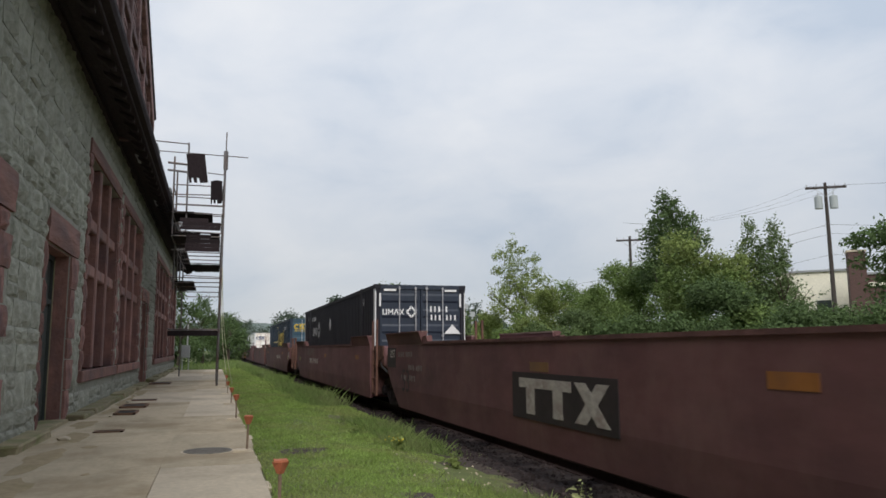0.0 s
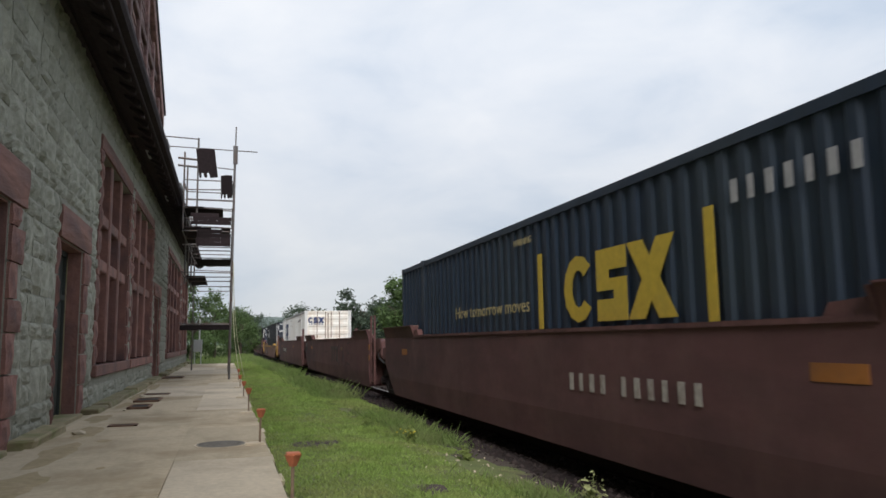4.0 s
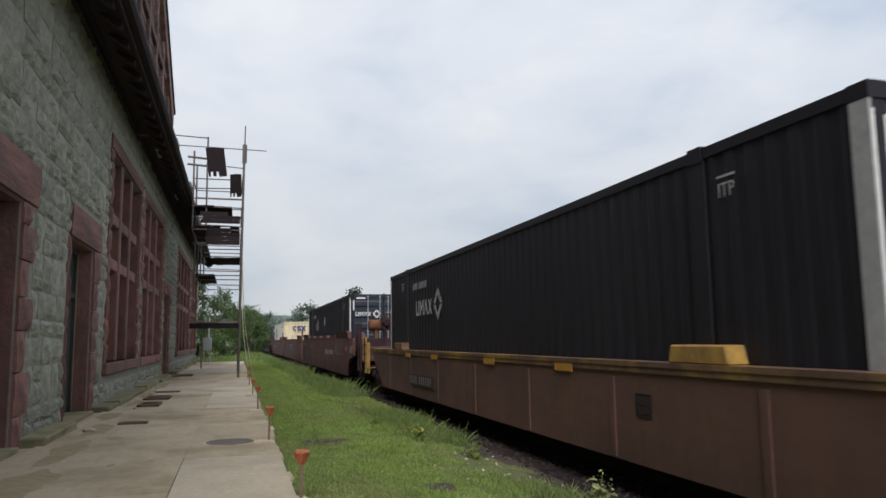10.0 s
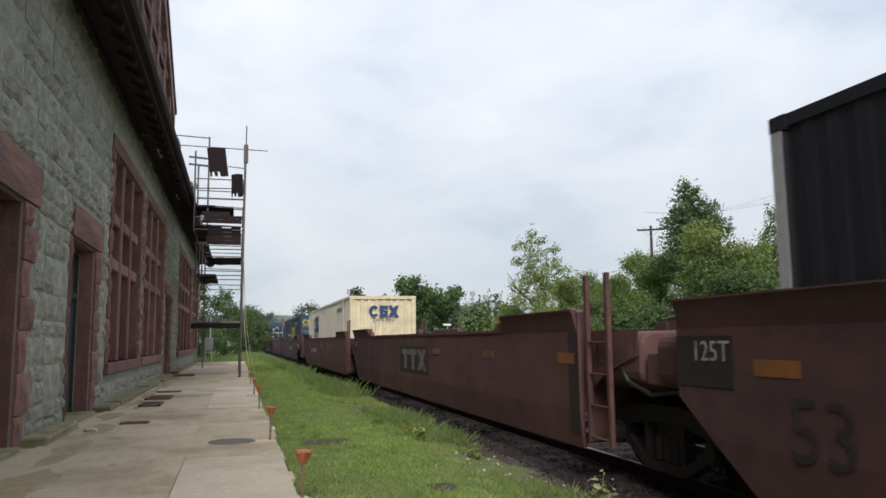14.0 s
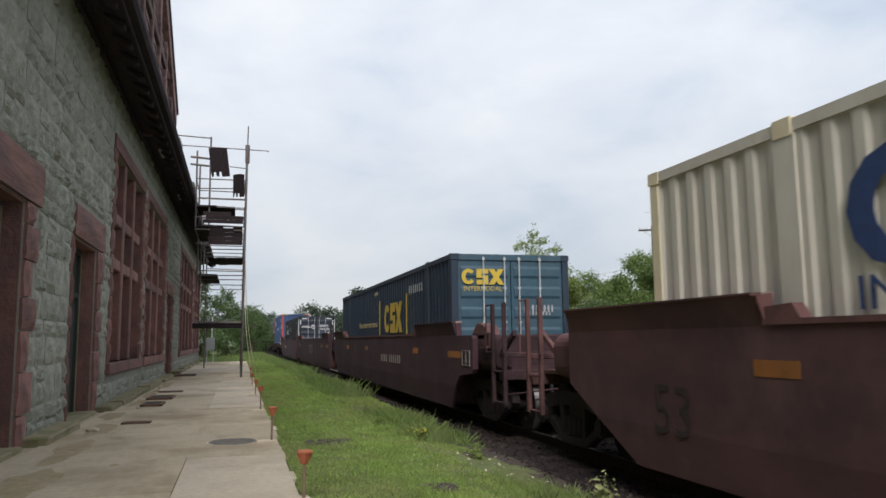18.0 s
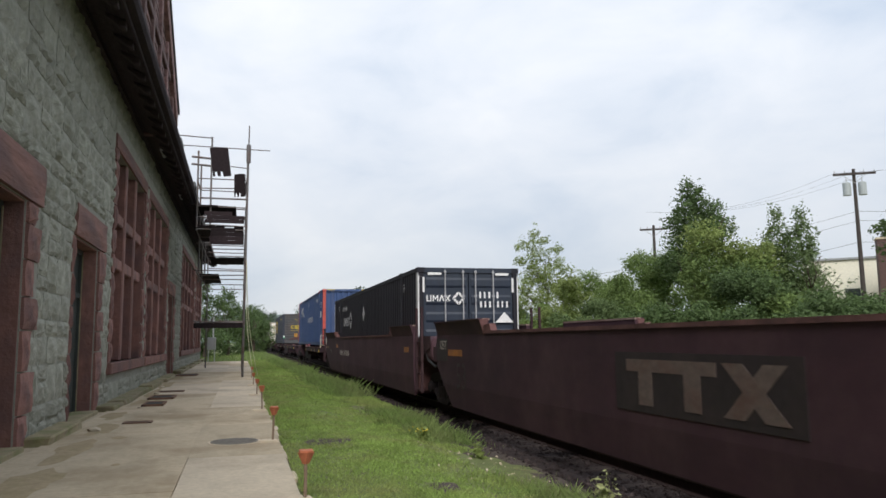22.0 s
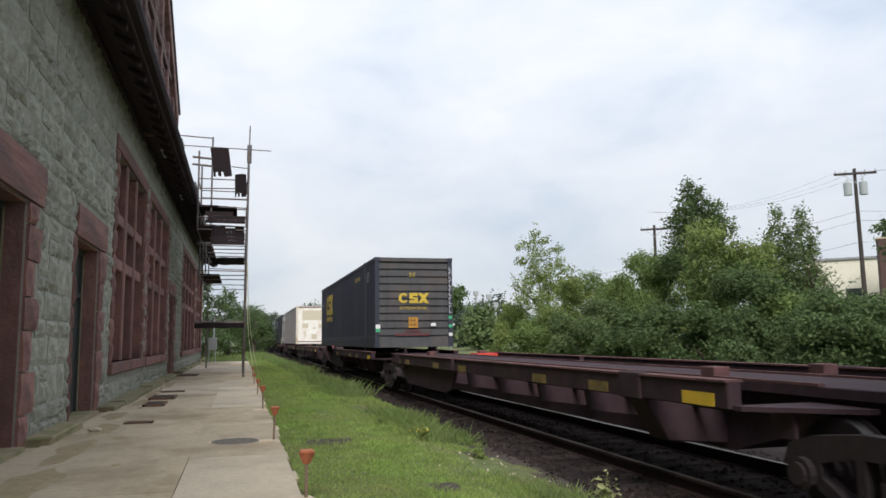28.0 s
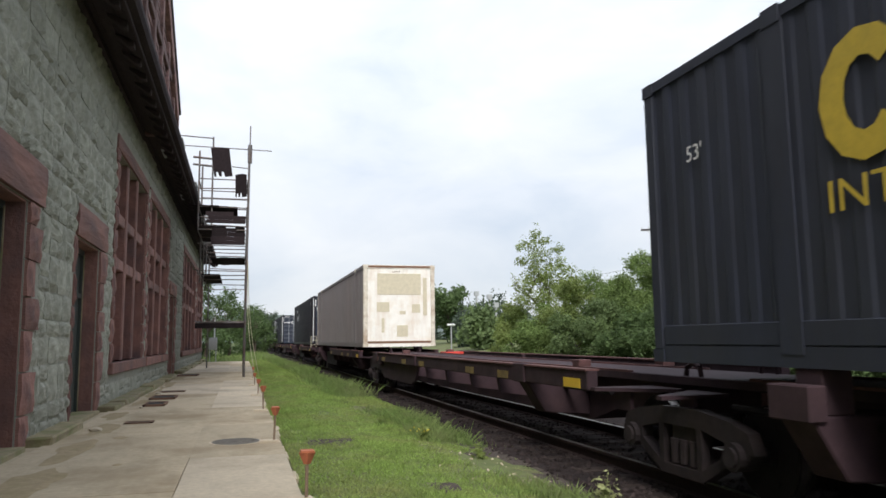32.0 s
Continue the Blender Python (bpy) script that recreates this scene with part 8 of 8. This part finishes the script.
def bare_patch(x, y, a, b):
    """Worn earth among the grass."""
    bm = bmesh.new()
    rings = []
    for f in (0.35, 0.7, 1.05):
        rings.append([bm.verts.new((x + a * f * w * math.cos(k * 0.3927), y + b * f * w * math.sin(k * 0.3927), ground_height(x, y) + 0.012 - 0.012 * f)) for k in range(16) for w in (1 + 0.6 * noise.noise((k * 1.7, x, f)),)])
    bm.faces.new(rings[0])
    for r, q in zip(rings, rings[1:]):
        for k in range(16):
            bm.faces.new((r[k], r[(k + 1) % 16], q[(k + 1) % 16], q[k]))
    tagged(part("bare_patch", bm, "dirt"), "worn patch of bare grey-brown earth in the grass", "earth", kind="structure")


for bx, by, ba, bb in BARE:
    bare_patch(bx, by, ba, bb)


def build_grass():
    rnd = random.Random(17)
    verts, faces = [], []
    n = 0
    while n < 230000:
        y = 4.5 + 55 * rnd.random() ** 2.0
        x = rnd.uniform(PLAT_EDGE + 0.03, 3.75)
        if any(((x - a) / c) ** 2 + ((y - b) / d) ** 2 < 1 + noise.noise((x * 5, y * 3, 1)) for a, b, c, d in BARE):
            n += 0.3
            if rnd.random() < 0.6:
                continue
        bare = noise.noise((x * 0.55 + 3, y * 0.3, 0)) + 0.5 * noise.noise((x * 1.6, y * 0.9, 7))
        limit = 0.52 - 0.75 * max(0.0, (x - 2.75)) * (1 if y < 13 else 0.45)
        if bare > limit + rnd.uniform(-0.15, 0.15):
            n += 0.25
            continue
        far = min(3.0, 1 + y / 22)
        tall = 0.85 + 2.4 * max(0, noise.noise((x * 0.8, y * 0.5, 11)))
        blades(verts, faces, rnd, x, y, ground_height(x, y) - 0.01, rnd.uniform(0.016, 0.05) * tall * far ** 0.4, 0.005 * far, 0.6)
        n += 1
    me = bpy.data.meshes.new("grass")
    me.from_pydata(verts, [], faces)
    me.materials.append(M["grass"])
    tagged(new("grass", me), "short patchy green grass between platform and track", "grass", kind="stuff")
    # taller weeds along the ballast
    verts, faces = [], []
    for _ in range(3000):
        y = 6.5 + 75 * rnd.random() ** 1.3
        x = 3.15 + rnd.gauss(0, 0.3) - 0.014 * max(0, y - 14)
        k = noise.noise((x * 0.4, y * 0.35, 2))
        if k < -0.12 + 0.3 * max(0, (12 - y) / 6) or x < 0.7:
            continue
        h = rnd.uniform(0.05, 0.17) * (1.0 + k) * (0.75 + 1.25 * min(1, max(0, (y - 8) / 14)))
        for _ in range(18):
            blades(verts, faces, rnd, x + rnd.gauss(0, 0.09), y + rnd.gauss(0, 0.13), ground_height(x, y) - 0.02, h * rnd.uniform(0.35, 1.15), 0.004 * (1 + y / 24), 0.5)
        if rnd.random() < 0.3:
            blades(verts, faces, rnd, x, y, ground_height(x, y) - 0.02, h * rnd.uniform(1.3, 2.0), 0.004 * (1 + y / 30), 0.12)
    me = bpy.data.meshes.new("weeds")
    me.from_pydata(verts, [], faces)
    me.materials.append(M["weed"])
    tagged(new("weeds", me), "tall ragged weeds at the edge of the ballast", "weeds", kind="stuff")
    # pale stones and litter along the edge of the grass
    sv, sf = [], []
    for _ in range(260):
        y = 5.5 + 30 * rnd.random() ** 1.6
        x = 3.1 + rnd.gauss(0, 0.35)
        if not 1.8 < x < 3.8:
            continue
        r, z, a = rnd.uniform(0.008, 0.03), ground_height(x, y), rnd.uniform(0, 6.28)
        i = len(sv)
        sv += [(x + r * math.cos(a + q), y + r * math.sin(a + q) * 1.3, z - 0.004) for q in (0, 2.0, 4.1)] + [(x, y, z + r * rnd.uniform(0.4, 0.9))]
        sf += [(i, i + 1, i + 3), (i + 1, i + 2, i + 3), (i + 2, i, i + 3)]
    me = bpy.data.meshes.new("edge_litter")
    me.from_pydata(sv, [], sf)
    me.materials.append(M["concrete_light"])
    tagged(new("edge_litter", me), "pale loose stones and litter along the grass edge", "stones", kind="stuff")
    # rough growth beyond the track and past the platform
    verts, faces = [], []
    for _ in range(26000):
        if rnd.random() < 0.75:
            y = 6 + 90 * rnd.random()
            x = rnd.uniform(10.0, 14.5)
        else:
            y = 54.8 + 40 * rnd.random()
            x = rnd.uniform(-8, 3.0)
        blades(verts, faces, rnd, x, y, ground_height(x, y) - 0.02, rnd.uniform(0.15, 0.7) * (0.6 if x < 4 else 1), 0.03, 0.3)
    me = bpy.data.meshes.new("rough_growth")
    me.from_pydata(verts, [], faces)
    me.materials.append(M["weed"])
    tagged(new("rough_growth", me), "rough green growth beyond the track", "weeds", kind="stuff")


build_grass()


def weed_plant(x, y, h, leaf, label, flowers=False, seed=0):
    t = thing("weed_plant", pose(x, y, ground_height(x, y) - 0.02), label, "plant", "single weeds by the track")
    rnd = random.Random(seed)
    bm = bmesh.new()
    for _ in range(5):
        rod(bm, (rnd.gauss(0, 0.02), rnd.gauss(0, 0.02), 0), (rnd.gauss(0, 0.12) * h, rnd.gauss(0, 0.12) * h, h * rnd.uniform(0.7, 1)), 0.006, 5, 0.003)
    part("stem", bm, "weed", t)
    me = leaf_cloud(rnd, [((0, 0, h * 0.75), (h * 0.24, h * 0.24, h * 0.28)), ((0.03, 0, h * 0.4), (h * 0.26, h * 0.26, h * 0.25))], 130, 0.035)
    me.materials.append(M[leaf])
    ob = new("leaves", me)
    ob.parent = t
    if flowers:
        for _ in range(22):
            c = Vector((rnd.gauss(0, 0.06), rnd.gauss(0, 0.1), h * rnd.uniform(0.7, 1.0)))
            bm = bmesh.new()
            rod(bm, c, c + Vector((rnd.gauss(0, 0.004), rnd.gauss(0, 0.004), 0.012)), 0.006, 6, 0.015)
            part("flower", bm, "flower", t)


weed_plant(3.62, 7.05, 0.2, "weed_pale", "pale-green leafy weed at the ballast edge", seed=1)
weed_plant(2.78, 11.4, 0.2, "leaf_light", "green weed with small yellow flowers", True, 2)
weed_plant(3.1, 9.6, 0.13, "leaf_light", "small green weed in the ballast", False, 3)
weed_plant(2.5, 13.6, 0.15, "leaf_light", "small green weed in the grass", False, 4)

# ---- the wall's stones, laid last ----


def lay_granite():
    rnd = random.Random(77)
    free = [(a, b, c - PLAT_Z, d - PLAT_Z) for a, b, c, d in DOORS + WINDOWS] + DRESSED
    laid = []
    z = 0.0
    while z < WALL_TOP - 0.2:
        h = rnd.choice((0.26, 0.42, 0.5, 0.58))
        y = 7.6 + rnd.uniform(0, 0.3)
        while y < WALL_END - 0.2:
            l = rnd.uniform(0.3, 0.85) * (1 if y < 24 else 1.5)
            cuts = [(y, y + l)]
            for a, b, c, d in free:
                if c < z + h - 0.03 and d > z + 0.03:
                    cuts = [s for p, q in cuts for s in ((p, min(q, a)), (max(p, b), q)) if s[1] - s[0] > 0.07]
            for p, q in cuts:
                if h > 0.45 and rnd.random() < 0.6:
                    m = z + h * rnd.uniform(0.38, 0.62)
                    c = p + (q - p) * rnd.uniform(0.35, 0.65)
                    laid += [(p, q, z, m)] if q - p < 0.5 else [(p, c, z, m), (c, q, z, m)]
                    laid.append((p, q, m, z + h))
                else:
                    laid.append((p, q, z, z + h))
            y += l
        z += h
    near = sorted((s for s in laid if 8.2 < s[0] < 18.5 and s[2] < 5.2), key=lambda s: s[0])[:300]
    chosen = set(near)
    wall = station
    for p, q, a, b in near:
        ob = new("stone", STONES[rnd.randrange(len(STONES))])
        ob.parent = wall
        ob.matrix_basis = Matrix.Translation((-0.012 + rnd.uniform(-0.008, 0.01), (p + q) / 2, (a + b) / 2)) @ Matrix.Rotation(radians(rnd.gauss(0, 1.6)), 4, "X") @ Matrix.Diagonal((rnd.uniform(0.6, 1.4), q - p, (b - a) * rnd.choice((1, -1)), 1))
    verts, faces = [], []
    shapes = []
    for me in STONES:
        shapes.append(([tuple(v.co) for v in me.vertices], [tuple(f.vertices) for f in me.polygons]))
    for s in laid:
        if s in chosen:
            continue
        p, q, a, b = s
        vs, fs = shapes[rnd.randrange(len(shapes))]
        n = len(verts)
        dx, k, sl = -0.012 + rnd.uniform(-0.008, 0.01), rnd.uniform(0.6, 1.4), rnd.gauss(0, 0.028)
        verts += [(x * k + dx, (p + q) / 2 + y * (q - p) - sl * w * (b - a), (a + b) / 2 + w * (b - a) + sl * y * (q - p)) for x, y, w in vs]
        faces += [tuple(n + i for i in f) for f in fs]
    me = bpy.data.meshes.new("stonework")
    me.from_pydata(verts, [], faces)
    me.materials.append(M["granite"])
    ob = tagged(new("stonework", me), kind="stuff")
    ob.parent = wall


lay_granite()

# ---- what moves: the whole train rolls towards and past the camera, slowing a little ----
TRAVEL = [(0, 0.0), (0.5, -5.05), (1, -10.2), (2, -20.8), (3, -31.5), (3.5, -36.7), (5.5, -57.36), (6, -62.52), (7, -72.8), (8, -82.62), (9, -92.6), (9.5, -97.7),
          (10, -102.8), (11, -112.36), (12, -122.12), (12.5, -127.09), (13, -132.2), (13.5, -137.09), (14, -141.8), (14.5, -146.54), (16.5, -165.6), (18, -179.27), (19, -188.39),
          (20, -197.79), (21, -206.95), (22, -215.82), (23, -224.8), (24, -233.54), (25, -241.89), (25.5, -246.14), (27.5, -263.35), (28, -267.75), (29, -276.23), (29.5, -280.5),
          (30, -284.7), (31, -292.75), (32, -300.41)]


def motions():
    for ob, u in MOVING:
        z = ob.location.z
        walk(ob, [(t, pose(TRACK_X, u + s, z)) for t, s in TRAVEL])
    # the wheels roll without slip: short steps keep each turn under 90 degrees
    ts, ss = [t for t, _ in TRAVEL], [s for _, s in TRAVEL]
    steps = [k / FPS for k in range(32 * FPS + 1)]
    turn = [math.degrees(-s / WR) for s in np.interp(steps, ts, ss)]
    for ob, y in WHEELSETS:
        walk(ob, [(t, pose(0, y, WR, a)) for t, a in zip(steps, turn)])


motions()
